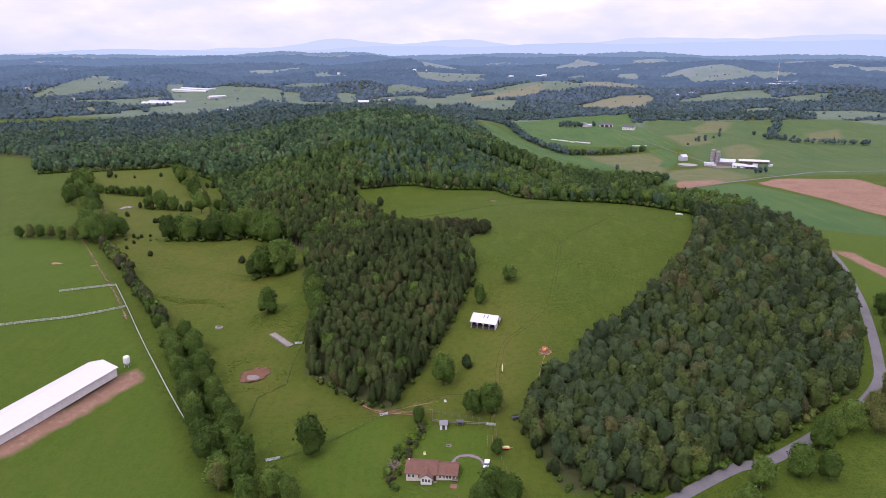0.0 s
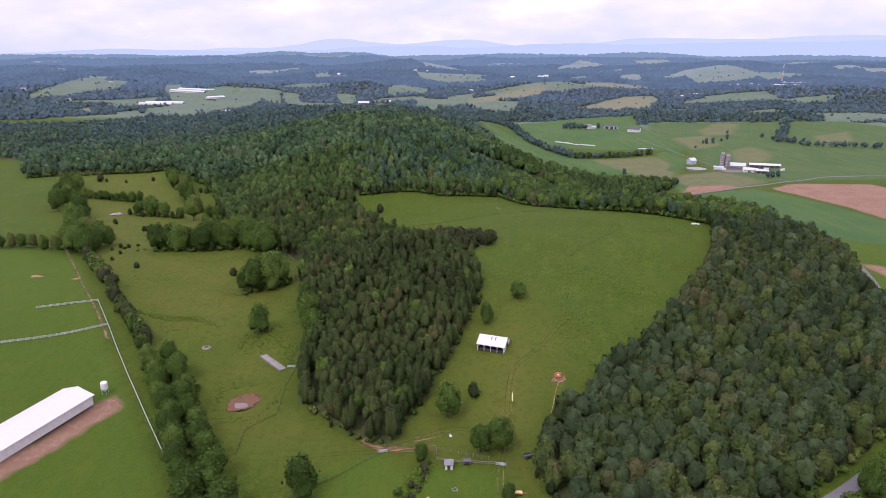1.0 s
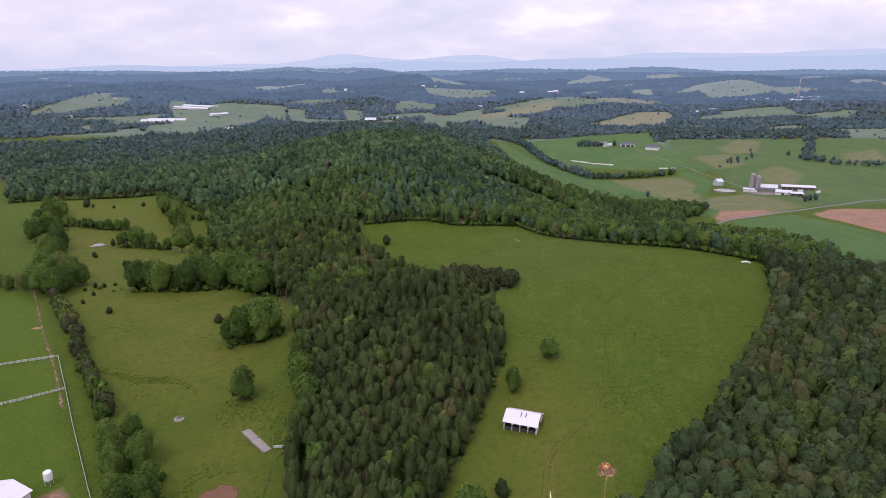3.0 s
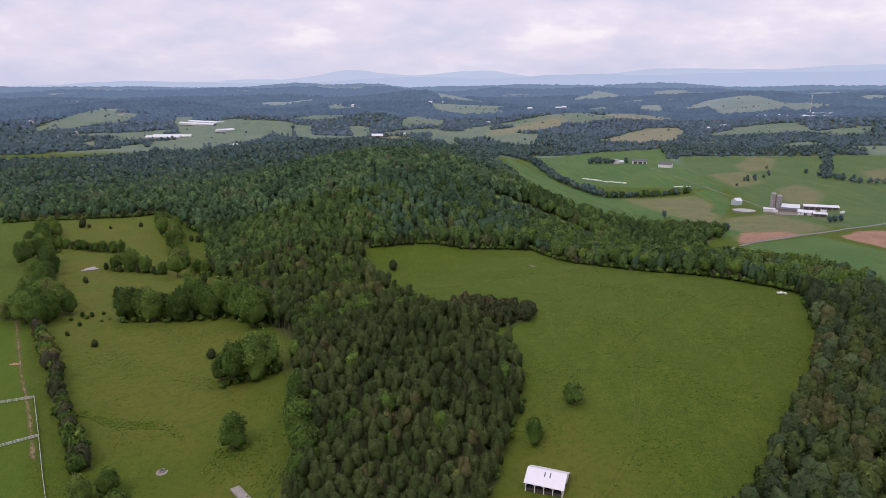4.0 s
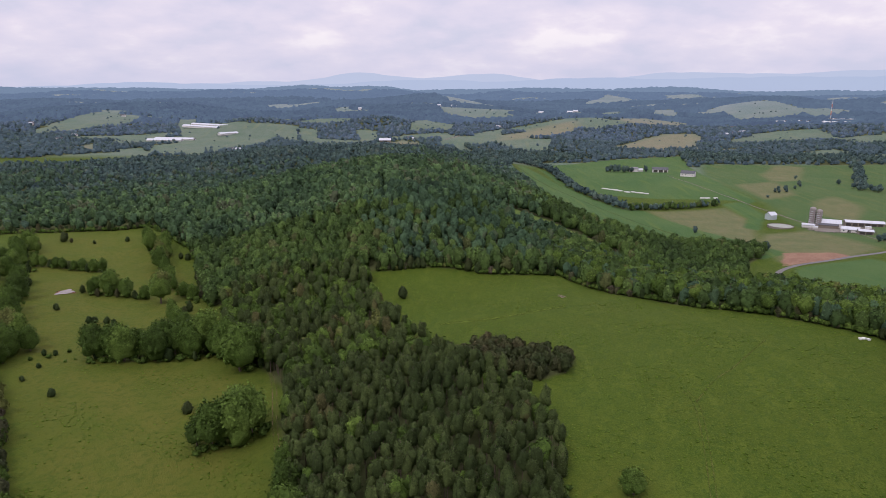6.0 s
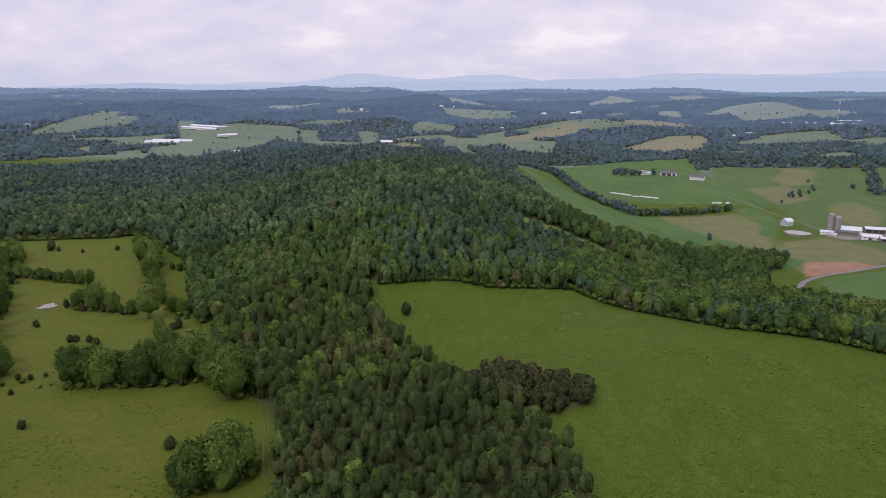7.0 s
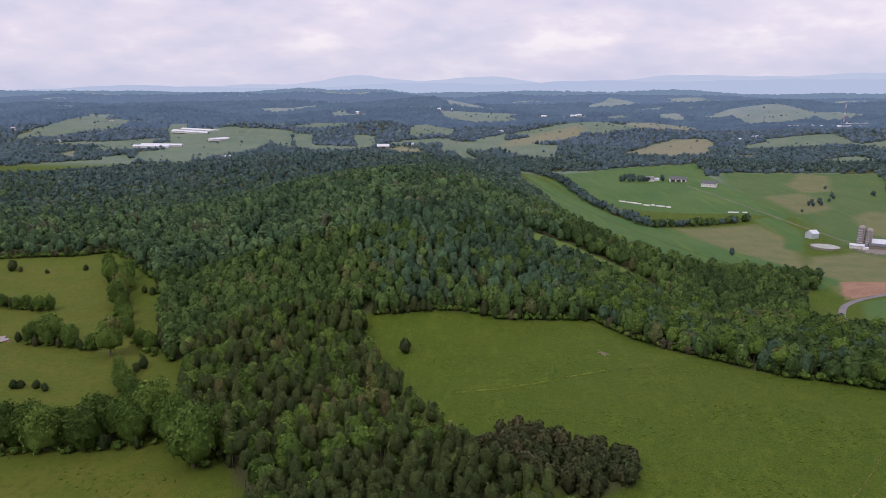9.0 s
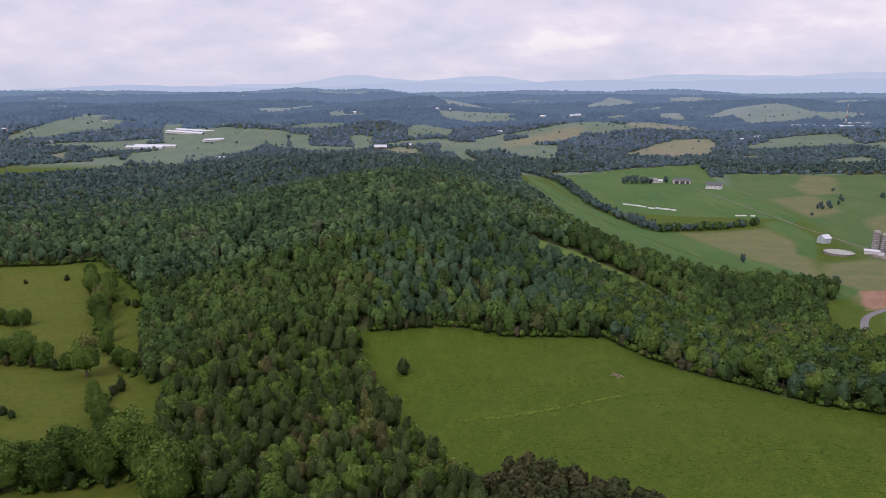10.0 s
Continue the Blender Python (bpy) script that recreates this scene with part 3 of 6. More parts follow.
# ---- shapes of trees ----
rng = np.random.default_rng(7)
ICO_V = np.array([(0, 0, 1), *[(math.cos(a) * 0.894, math.sin(a) * 0.894, 0.447) for a in np.arange(5) * 1.2566], *[(math.cos(a) * 0.894, math.sin(a) * 0.894, -0.447) for a in np.arange(5) * 1.2566 + 0.628], (0, 0, -1)])
ICO_F = np.array([*[(0, 1 + k, 1 + (k + 1) % 5) for k in range(5)], *[(1 + k, 6 + k, 1 + (k + 1) % 5) for k in range(5)], *[(1 + (k + 1) % 5, 6 + k, 6 + (k + 1) % 5) for k in range(5)], *[(6 + k, 11, 6 + (k + 1) % 5) for k in range(5)]])


def unit(v):
    return v / np.maximum(np.linalg.norm(v, axis=-1, keepdims=True), 1e-9)


class Shape:
    """Vertices with their normals, triangles and quads."""

    def __init__(self):
        self.v, self.f3, self.f4, self.nrm, self.n = [], [], [], [], 0

    def add(self, v, f, nrm=None):
        v, f = np.asarray(v, float), np.asarray(f)
        (self.f3 if f.shape[1] == 3 else self.f4).append(f + self.n)
        self.v.append(v)
        self.nrm.append(np.tile((0.0, 0.0, 1.0), (len(v), 1)) if nrm is None else nrm)
        self.n += len(v)

    def arrays(self):
        return np.concatenate(self.v), [np.concatenate(g) if g else np.zeros((0, k), int) for g, k in ((self.f3, 3), (self.f4, 4))]

    def crown(self):
        return (*self.arrays(), np.concatenate(self.nrm))


def tufts(shape, at, out, size, r, soft=None, tilt=0.34, long=1.0, own=0.45):
    """Small ragged leaf clumps: one kite-shaped quad each, facing roughly outwards; soft: the way the leaves as a mass face."""
    k = len(at)
    nrm = unit(out + r.normal(0, tilt, (k, 3)) + (0, 0, 0.2))
    side = unit(np.cross(nrm, r.normal(0, 1, (k, 3))))
    up = np.cross(nrm, side)
    s = size * r.uniform(0.6, 1.35, (k, 1))
    w = s * r.uniform(0.6, 1.0, (k, 1)) / long
    v = np.stack([at - up * s * 0.5, at + side * w * 0.5 + nrm * s * r.uniform(-.2, .1, (k, 1)), at + up * s * 0.6, at - side * w * 0.5 + nrm * s * r.uniform(-.2, .1, (k, 1))], 1)
    face = unit(unit(out if soft is None else soft) + nrm * own)
    shape.add(v.reshape(-1, 3), np.arange(4 * k).reshape(k, 4), np.repeat(face, 4, 0))


def blob(shape, c, rad, r, squash=0.85, rough=0.14, middle=None):
    v = ICO_V * r.uniform(1 - rough, 1 + rough, (12, 1)) * (rad, rad, rad * squash)
    a = r.uniform(0, 6.28)
    v = np.stack([v[:, 0] * math.cos(a) - v[:, 1] * math.sin(a), v[:, 0] * math.sin(a) + v[:, 1] * math.cos(a), v[:, 2]], -1)
    face = unit(v) if middle is None else unit(unit(v) + unit(v + c - np.asarray(middle)) * 0.7)
    shape.add(v + c, ICO_F, face)


def ball(level):
    """A unit ball of even triangles."""
    v, f = unit(ICO_V), ICO_F
    for _ in range(level):
        a, b, c = v[f[:, 0]], v[f[:, 1]], v[f[:, 2]]
        n = len(f)
        allv = np.concatenate([a, b, c, unit(a + b), unit(b + c), unit(c + a)])
        k = np.arange(n)
        tri = np.concatenate([np.stack(t, -1) for t in ((k, k + 3 * n, k + 5 * n), (k + 3 * n, k + n, k + 4 * n), (k + 5 * n, k + 4 * n, k + 2 * n), (k + 3 * n, k + 4 * n, k + 5 * n))])
        _, first, same = np.unique(np.round(allv, 5), axis=0, return_index=True, return_inverse=True)
        v, f = allv[first], same.reshape(-1)[tri]
    return v, f


BALLS = [ball(k) for k in range(4)]


def leafy_crown(seed, radius, bottom, top, level, lobes, bough, leaves, size, drop=0.0, rough=0.03, long=1.0, skirt=0.7, body=0.86, shag=0.12):
    """A crown as one mass of foliage: boughs (their size as a share of the crown) bulge from a rounded (drop: pointed) body, with leaf sprays over them."""
    r, s = np.random.default_rng(seed), Shape()
    d, f = BALLS[level]
    way = unit(r.normal(0, 1, (lobes, 3)) + (0, 0, 0.3))
    out, fat = 1 - bough * r.uniform(0.75, 1.2, lobes), bough * r.uniform(0.85, 1.2, lobes)
    cosine = d @ way.T
    reach = out * cosine + np.sqrt(np.clip(fat ** 2 - out ** 2 * (1 - cosine ** 2), 0, None))
    q = np.maximum(np.where(fat ** 2 > out ** 2 * (1 - cosine ** 2), reach, 0).max(1), 1 - bough * 1.1) + r.normal(0, rough, len(d))
    u = d[:, 2]
    flat = (1 - drop * np.clip(u + 0.35, 0, 1.35) / 1.35) * np.where(u < 0, (1 - skirt * u * u) ** -0.34, 1.0)
    mid, half = bottom + (top - bottom) * (0.5 - 0.12 * drop), (top - bottom) / 2
    v = d * (q * (body if leaves else 1.0))[:, None] * np.stack([radius * flat, radius * flat, np.where(u > 0, half * (1 + 0.12 * drop), half)], -1) + (r.normal(0, 0.06) * radius, r.normal(0, 0.06) * radius, mid)
    face = np.cross(v[f[:, 1]] - v[f[:, 0]], v[f[:, 2]] - v[f[:, 0]])
    nrm = np.zeros_like(v)
    for j in range(3):
        np.add.at(nrm, f[:, j], face)
    nrm = unit(unit(nrm) + d * 0.25)
    s.add(v, f, nrm)
    if leaves:
        area = np.linalg.norm(face, axis=1) * (0.35 + np.clip(d[f[:, 0], 2], -0.3, 1))
        k = r.choice(len(f), leaves, p=np.clip(area, 0, None) / np.clip(area, 0, None).sum())
        w = r.dirichlet((1, 1, 1), leaves)[:, :, None]
        at, out = (v[f[k]] * w).sum(1), unit((nrm[f[k]] * w).sum(1))
        tufts(s, at + out * (radius * r.uniform(0.0, 1.0, (leaves, 1)) ** 1.5 * shag * 1.6 + size * 0.05), out, size, r, out, 0.6, long, 1.2)
    return s.crown()


def stem(shape, pts, r0, r1, sides=6):
    """A tapered round limb along the points."""
    pts = np.asarray(pts, float)
    rings, outs = [], []
    for k, p in enumerate(pts):
        q = r0 + (r1 - r0) * k / (len(pts) - 1)
        d = unit(pts[min(k + 1, len(pts) - 1)] - pts[max(k - 1, 0)])
        s1 = unit(np.cross(d, (0.3, 1, 0.1)))
        s2 = np.cross(d, s1)
        a = np.arange(sides) * 6.2832 / sides
        outs.append(np.cos(a)[:, None] * s1 + np.sin(a)[:, None] * s2)
        rings.append(p + q * outs[-1])
    f = [(k * sides + j, k * sides + (j + 1) % sides, (k + 1) * sides + (j + 1) % sides, (k + 1) * sides + j) for k in range(len(pts) - 1) for j in range(sides)]
    shape.add(np.concatenate(rings), f, np.concatenate(outs))


def trunk_shape(seed, tall, thick, limbs, reach, sides=6):
    r, s = np.random.default_rng(seed), Shape()
    bend = r.normal(0, 0.12, 2)
    stem(s, [(0, 0, -0.6), (bend[0], bend[1], tall * 0.45), (bend[0] * 2, bend[1] * 2, tall)], thick, thick * 0.3, sides)
    for k in range(limbs):
        a, z = k * 2.4 + r.uniform(-.5, .5), tall * r.uniform(0.4, 0.8)
        d = np.array((math.cos(a), math.sin(a), 0.0))
        stem(s, [(0, 0, z), d * reach * 0.5 + (0, 0, z + reach * 0.3), d * reach + (0, 0, z + reach * 0.75)], thick * 0.4, thick * 0.12, 5)
    return s.crown()


# kinds of tree: crown builder, trunk, foliage; three to five shapes of each
KINDS = {}


def kind_of_tree(name, mat, crowns, trunks, mass=0.0):
    """mass: how far the leaves face up as one canopy."""
    crowns = [(v, f, unit(nrm + (0, 0, mass))) for v, f, nrm in crowns]
    KINDS[name] = [(mat, c, t) for c, t in zip(crowns, trunks)]


kind_of_tree("broad_tree", "oak", [leafy_crown(10 + k, 4.9, -0.2, 12.0, 2, 24, 0.30, 1000, 0.58, 0.22, 0.03, 1.1, 0.7, 0.8, 0.15) for k in range(6)], [trunk_shape(k, 6.5, 0.36, 5, 2.6) for k in range(6)], 0.15)
kind_of_tree("wood_tree", "oak", [leafy_crown(20 + k, 4.1, 1.4, 11.4, 1, 16, 0.32, 190, 0.82, 0.15) for k in range(6)], [trunk_shape(k, 8.0, 0.26, 2, 2.0, 5) for k in range(6)], 0.2)
kind_of_tree("mixed_tree", "mixedwood", [leafy_crown(25 + k, 3.9, -0.4, 11.2, 1, 16, 0.32, 150, 0.9, 0.15) for k in range(5)], [trunk_shape(k, 8.0, 0.26, 2, 2.0, 5) for k in range(5)], 0.2)
kind_of_tree("pine_tree", "pine", [leafy_crown(30 + k, 2.7, 5.0, 13.2, 1, 12, 0.3, 140, 0.7, 0.25, 0.05, 1.9, 0.5, 0.84, 0.14) for k in range(6)], [trunk_shape(k, 12.0, 0.2, 0, 1, 5) for k in range(6)], 0.15)
kind_of_tree("edge_pine", "pine", [leafy_crown(36 + k, 2.9, -0.4, 12.6, 1, 18, 0.3, 200, 0.8, 0.35, 0.06, 1.9, 0.7, 0.84, 0.16) for k in range(4)], [trunk_shape(k, 11.5, 0.2, 0, 1, 5) for k in range(4)], 0.1)
kind_of_tree("white_pine", "whitepine", [leafy_crown(45 + k, 3.8, 0.2, 11.8, 1, 14, 0.4, 160, 1.15, 0.16, 0.06, 2.1) for k in range(5)], [trunk_shape(k, 11.0, 0.26, 0, 1, 5) for k in range(5)], 0.35)
kind_of_tree("cedar_tree", "cedar", [leafy_crown(50 + k, 2.1, -1.0, 6.4, 1, 16, 0.26, 150, 0.55, 0.42, 0.05, 1.4) for k in range(3)], [trunk_shape(k, 4.0, 0.16, 0, 1, 5) for k in range(3)])
kind_of_tree("grove_cedar", "browncedar", [leafy_crown(54 + k, 2.1, -0.8, 6.0, 1, 12, 0.3, 110, 0.75, 0.22, 0.06) for k in range(4)], [trunk_shape(k, 4.0, 0.16, 0, 1, 5) for k in range(4)])
kind_of_tree("bush", "oak", [leafy_crown(60 + k, 1.9, -0.9, 2.9, 1, 10, 0.36, 110, 0.6) for k in range(3)], [trunk_shape(k, 1.5, 0.1, 3, 0.8, 5) for k in range(3)])
kind_of_tree("scrub_bush", "scrub", [leafy_crown(70 + k, 1.8, -0.9, 3.6, 1, 12, 0.36, 130, 0.6, 0.2, 0.08, 1.6) for k in range(3)], [trunk_shape(k, 2.2, 0.08, 4, 1.0, 5) for k in range(3)])
kind_of_tree("low_bush", "oak", [leafy_crown(65 + k, 1.9, -0.4, 2.8, 0, 5, 0.36, 26, 0.85) for k in range(4)], [trunk_shape(k, 1.2, 0.1, 0, 1, 4) for k in range(4)], 0.2)
kind_of_tree("hill_tree", "slopewood", [leafy_crown(80 + k, 4.0, -0.8, 11.0, 1, 12, 0.34, 88, 1.12, 0.1, 0.04) for k in range(6)], [trunk_shape(k, 8.0, 0.25, 0, 1, 4) for k in range(6)], 0.3)
kind_of_tree("slope_tree", "hillwood", [leafy_crown(86 + k, 4.1, 0.0, 11.0, 1, 8, 0.38, 32, 1.7, 0.1, 0.05) for k in range(6)], [trunk_shape(k, 8.0, 0.25, 0, 1, 4) for k in range(6)], 0.2)
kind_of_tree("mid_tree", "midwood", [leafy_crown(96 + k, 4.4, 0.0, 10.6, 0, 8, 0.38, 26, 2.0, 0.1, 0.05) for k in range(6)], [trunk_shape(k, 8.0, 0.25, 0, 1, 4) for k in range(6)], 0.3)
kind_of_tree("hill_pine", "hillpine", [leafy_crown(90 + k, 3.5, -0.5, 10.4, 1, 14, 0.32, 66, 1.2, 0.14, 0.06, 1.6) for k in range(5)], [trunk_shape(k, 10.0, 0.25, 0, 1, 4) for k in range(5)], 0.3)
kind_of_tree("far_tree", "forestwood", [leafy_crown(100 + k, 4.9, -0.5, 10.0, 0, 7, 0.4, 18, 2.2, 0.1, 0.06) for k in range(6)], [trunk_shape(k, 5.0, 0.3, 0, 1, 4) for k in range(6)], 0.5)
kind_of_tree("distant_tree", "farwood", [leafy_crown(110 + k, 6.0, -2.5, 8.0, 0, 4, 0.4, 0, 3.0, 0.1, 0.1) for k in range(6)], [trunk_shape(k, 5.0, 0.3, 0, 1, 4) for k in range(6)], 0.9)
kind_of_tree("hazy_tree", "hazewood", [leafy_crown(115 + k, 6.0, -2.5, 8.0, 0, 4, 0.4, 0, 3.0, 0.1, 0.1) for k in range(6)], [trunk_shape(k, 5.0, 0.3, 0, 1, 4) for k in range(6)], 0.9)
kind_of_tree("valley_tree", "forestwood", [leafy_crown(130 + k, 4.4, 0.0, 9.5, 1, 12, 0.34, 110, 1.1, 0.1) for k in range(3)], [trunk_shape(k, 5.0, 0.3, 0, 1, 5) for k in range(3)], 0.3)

MESHES = {}


def tree_meshes(kind, k):
    if (kind, k) not in MESHES:
        mat, c, t = KINDS[kind][k]
        MESHES[kind, k] = (mesh_from("crown", c[0], c[1], [M[mat]], smooth=True, normals=c[2]), mesh_from("trunk", t[0], t[1], [M["bark"]], smooth=True))
    return MESHES[kind, k]


LABELS = {"valley_tree": ("haze-tinted green broad-leaved tree in a far valley", "tree"),
          "broad_tree": ("full-crowned green broad-leaved tree standing in pasture", "tree"),
          "wood_tree": ("green broad-leaved tree at the edge of a wood", "tree"),
          "mixed_tree": ("dull green broad-leaved tree among pines", "tree"),
          "pine_tree": ("slender dark green plantation pine with bare lower trunk", "pine tree"),
          "edge_pine": ("dark green pine with branches to the ground", "pine tree"),
          "white_pine": ("bluish green pine with feathery whorled branches", "pine tree"),
          "cedar_tree": ("dense dark conical cedar growing in rough grass", "cedar"),
          "bush": ("low rounded green bush in rough grass", "bush"),
          "scrub_bush": ("brownish scrubby hedge bush with bare twigs", "bush")}


def plant(kind, x, y, s=1.0, tall=None, label="", group="", sink=0.1):
    """One tree as a thing of its own: trunk and crown under an empty at its foot."""
    crown, trunk = tree_meshes(kind, int(rng.integers(len(KINDS[kind]))))
    ob = new(kind)
    ob.empty_display_size = 0.5
    ob.matrix_basis = pose(x, y, float(height(x, y)) - sink, 0, 0, rng.uniform(0, 360)) @ Matrix.Diagonal((s, s, (tall or s), 1))
    for nm, me in (("trunk", trunk), ("crown", crown)):
        new(nm, me).parent = ob
    a, b = LABELS[kind]
    return tagged(ob, label or a, b, group)


def scatter(poly, gap, holes=(), jitter=0.48, seed=1):
    """Places on a jittered, turned grid inside a stretch of the plan."""
    r = np.random.default_rng(seed)
    a = np.array(poly, float)
    mid, turn = a.mean(0), 0.45
    reach = np.hypot(*(a - mid).T).max()
    xs, ys = np.arange(-reach, reach, gap), np.arange(-reach, reach, gap * 0.87)
    gx, gy = np.meshgrid(xs, ys)
    gx = gx + (np.arange(len(ys))[:, None] % 2) * gap / 2 + r.uniform(-jitter, jitter, gx.shape) * gap
    gy = gy + r.uniform(-jitter, jitter, gy.shape) * gap
    px = (gx * math.cos(turn) - gy * math.sin(turn)).ravel() + mid[0]
    py = (gx * math.sin(turn) + gy * math.cos(turn)).ravel() + mid[1]
    keep = inside(px, py, poly)
    for h in holes:
        keep &= ~inside(px, py, h)
    return np.stack([px[keep], py[keep]], -1)


def grow(name, label, places, kinds, shares, size=(0.8, 1.2), seed=3, with_trunk=True, pick=None):
    """Many trees as one object: the shapes of the kinds repeated with their own size, turn and tint."""
    r = np.random.default_rng(seed)
    which = r.choice(len(kinds), len(places), p=np.array(shares) / sum(shares)) if pick is None else pick
    vs, ns, f3, f4, i3, i4, tints, mats, n = [], [], [], [], [], [], [], [], 0
    for ki, kind in enumerate(kinds):
        for k, (mat, c, t) in enumerate(KINDS[kind]):
            mine = np.where((which == ki) & (np.arange(len(places)) % len(KINDS[kind]) == k))[0]
            if not len(mine):
                continue
            p = places[mine]
            s = r.uniform(*size, len(mine))
            tall = s * r.uniform(0.88, 1.15, len(mine))
            a = r.uniform(0, 6.283, len(mine))
            z = height(p[:, 0], p[:, 1])
            tint = r.uniform(0, 1, len(mine))
            for (v, fs, face), mt in ((c, mat), (t, "bark")):
                if mt == "bark" and not with_trunk:
                    continue
                if mt not in mats:
                    mats.append(mt)
                x = (v[None, :, 0] * np.cos(a)[:, None] - v[None, :, 1] * np.sin(a)[:, None]) * s[:, None] + p[:, 0:1]
                y = (v[None, :, 0] * np.sin(a)[:, None] + v[None, :, 1] * np.cos(a)[:, None]) * s[:, None] + p[:, 1:2]
                w = v[None, :, 2] * tall[:, None] + z[:, None]
                vs.append(np.stack([x, y, w], -1).reshape(-1, 3))
                ns.append(np.stack([face[None, :, 0] * np.cos(a)[:, None] - face[None, :, 1] * np.sin(a)[:, None], face[None, :, 0] * np.sin(a)[:, None] + face[None, :, 1] * np.cos(a)[:, None], np.repeat(face[None, :, 2], len(mine), 0)], -1).reshape(-1, 3))
                tints.append(np.repeat(tint, len(v)))
                off = n + np.arange(len(mine))[:, None, None] * len(v)
                for f, store, idx in ((fs[0], f3, i3), (fs[1], f4, i4)):
                    if len(f):
                        store.append((f[None] + off).reshape(-1, f.shape[1]))
                        idx.append(np.full(len(f) * len(mine), mats.index(mt)))
                n += len(mine) * len(v)
    faces = [np.concatenate(g) for g in (f3, f4) if g]
    idx = np.concatenate([np.concatenate(g) for g in (i3, i4) if g])
    me = mesh_from(name, np.concatenate(vs), faces, [M[m] for m in mats], idx, True, np.concatenate(tints), normals=np.concatenate(ns))
    return tagged(new(name, me), label, "woodland", kind="stuff")


def woods_with_nearest(name, label, places, kinds, shares, size, seed, nearest, group, key, rim=None):
    """The trees of a wood: those of its near end as things, the rest as one mass."""
    r = np.random.default_rng(seed)
    which = r.choice(len(kinds), len(places), p=np.array(shares) / sum(shares))
    if rim is not None:
        which = np.where(line_gap(places[:, 0], places[:, 1], rim, True) < 4.2, len(kinds) - 1, which)
    order = np.argsort(key(places))
    for i in order[:nearest]:
        s = r.uniform(*size)
        plant(kinds[which[i]], places[i, 0], places[i, 1], s, s * r.uniform(0.88, 1.15), group=group)
    rest = order[nearest:]
    grow(name, label, places[rest], kinds, shares, size, seed + 1, pick=which[rest])


def edge_growth(line, gap, depth, seed):
    """Places for low growth along the edge of a wood."""
    r = np.random.default_rng(seed)
    out = []
    for (x0, y0), (x1, y1) in zip(line, line[1:]):
        k = max(1, int(math.hypot(x1 - x0, y1 - y0) / gap))
        t = (np.arange(k) + r.uniform(0, 1, k)) / k
        out.append(np.stack([x0 + (x1 - x0) * t, y0 + (y1 - y0) * t], -1) + r.uniform(-depth, depth, (k, 2)))
    return np.concatenate(out)


# ---- woods ----
pines = scatter(PINE_STAND, 4.2, seed=11)
near_pines = pines[pines[:, 1] < 335]
woods_with_nearest("pine_plantation", "dense plantation of dark green pines on a slope", near_pines, ["pine_tree", "wood_tree", "edge_pine"], [0.92, 0.06, 0.02], (0.82, 1.18), 12, 280, "pines of the plantation", lambda p: p[:, 1] - 0.2 * p[:, 0], PINE_STAND)
grow("pine_plantation", "upper end of a dense dark green pine plantation", pines[pines[:, 1] >= 335], ["pine_tree", "wood_tree"], [0.95, 0.05], (0.82, 1.18), 27)
woods_with_nearest("mixed_wood", "mixed wood of bluish pines and broad-leaved trees", scatter(EAST_WOOD, 5.4, seed=13), ["white_pine", "mixed_tree"], [0.52, 0.48], (0.8, 1.2), 14, 280, "trees of the mixed wood", lambda p: p[:, 1] + 0.6 * p[:, 0])
grow("neck_wood", "mixed pines and broad-leaved trees between two pastures", scatter(NECK_WOOD, 5.2, seed=15), ["pine_tree", "wood_tree"], [0.6, 0.4], (0.85, 1.35), 16)
grow("cedar_grove", "grove of brownish dark cedars in a meadow", scatter(CEDAR_CLUMP, 3.6, seed=17), ["grove_cedar", "scrub_bush"], [0.8, 0.2], (1.0, 1.6), 18)
grow("tree_belt", "belt of broad-leaved trees and pines along a meadow", scatter(FIELD_BELT, 5.6, seed=19), ["hill_tree", "wood_tree", "hill_pine"], [0.5, 0.3, 0.2], (0.85, 1.25), 20)
grow("stream_trees", "line of broad-leaved trees along a stream", scatter(STREAM_BELT, 6.8, seed=21), ["hill_tree"], [1], (0.85, 1.3), 22)
hill = scatter(HILL_WOOD, 5.9, seed=23)
stand = inside(hill[:, 0] + rng.normal(0, 4, len(hill)), hill[:, 1] + rng.normal(0, 4, len(hill)), HILL_PINES)
few = rng.random(len(hill)) < 0.75
lower = hill[:, 1] < 640
grow("hill_wood", "foot of a wooded hill, broad-leaved trees with pines", hill[lower], ["hill_tree", "hill_pine"], [1, 1], (0.75, 1.3), 24, False, (stand & few)[lower].astype(int))
middle = (hill[:, 1] >= 640) & (hill[:, 1] < 820)
grow("hill_wood", "wooded hill of broad-leaved trees with a pine stand", hill[middle], ["slope_tree", "hill_pine"], [1, 1], (0.75, 1.3), 28, False, (stand & few)[middle].astype(int))


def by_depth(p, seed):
    """Fresh green trees near, ones with blue haze in their colour towards the back, mingling between."""
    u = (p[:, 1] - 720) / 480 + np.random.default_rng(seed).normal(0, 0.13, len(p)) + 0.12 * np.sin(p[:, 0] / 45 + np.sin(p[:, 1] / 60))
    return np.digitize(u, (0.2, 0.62))


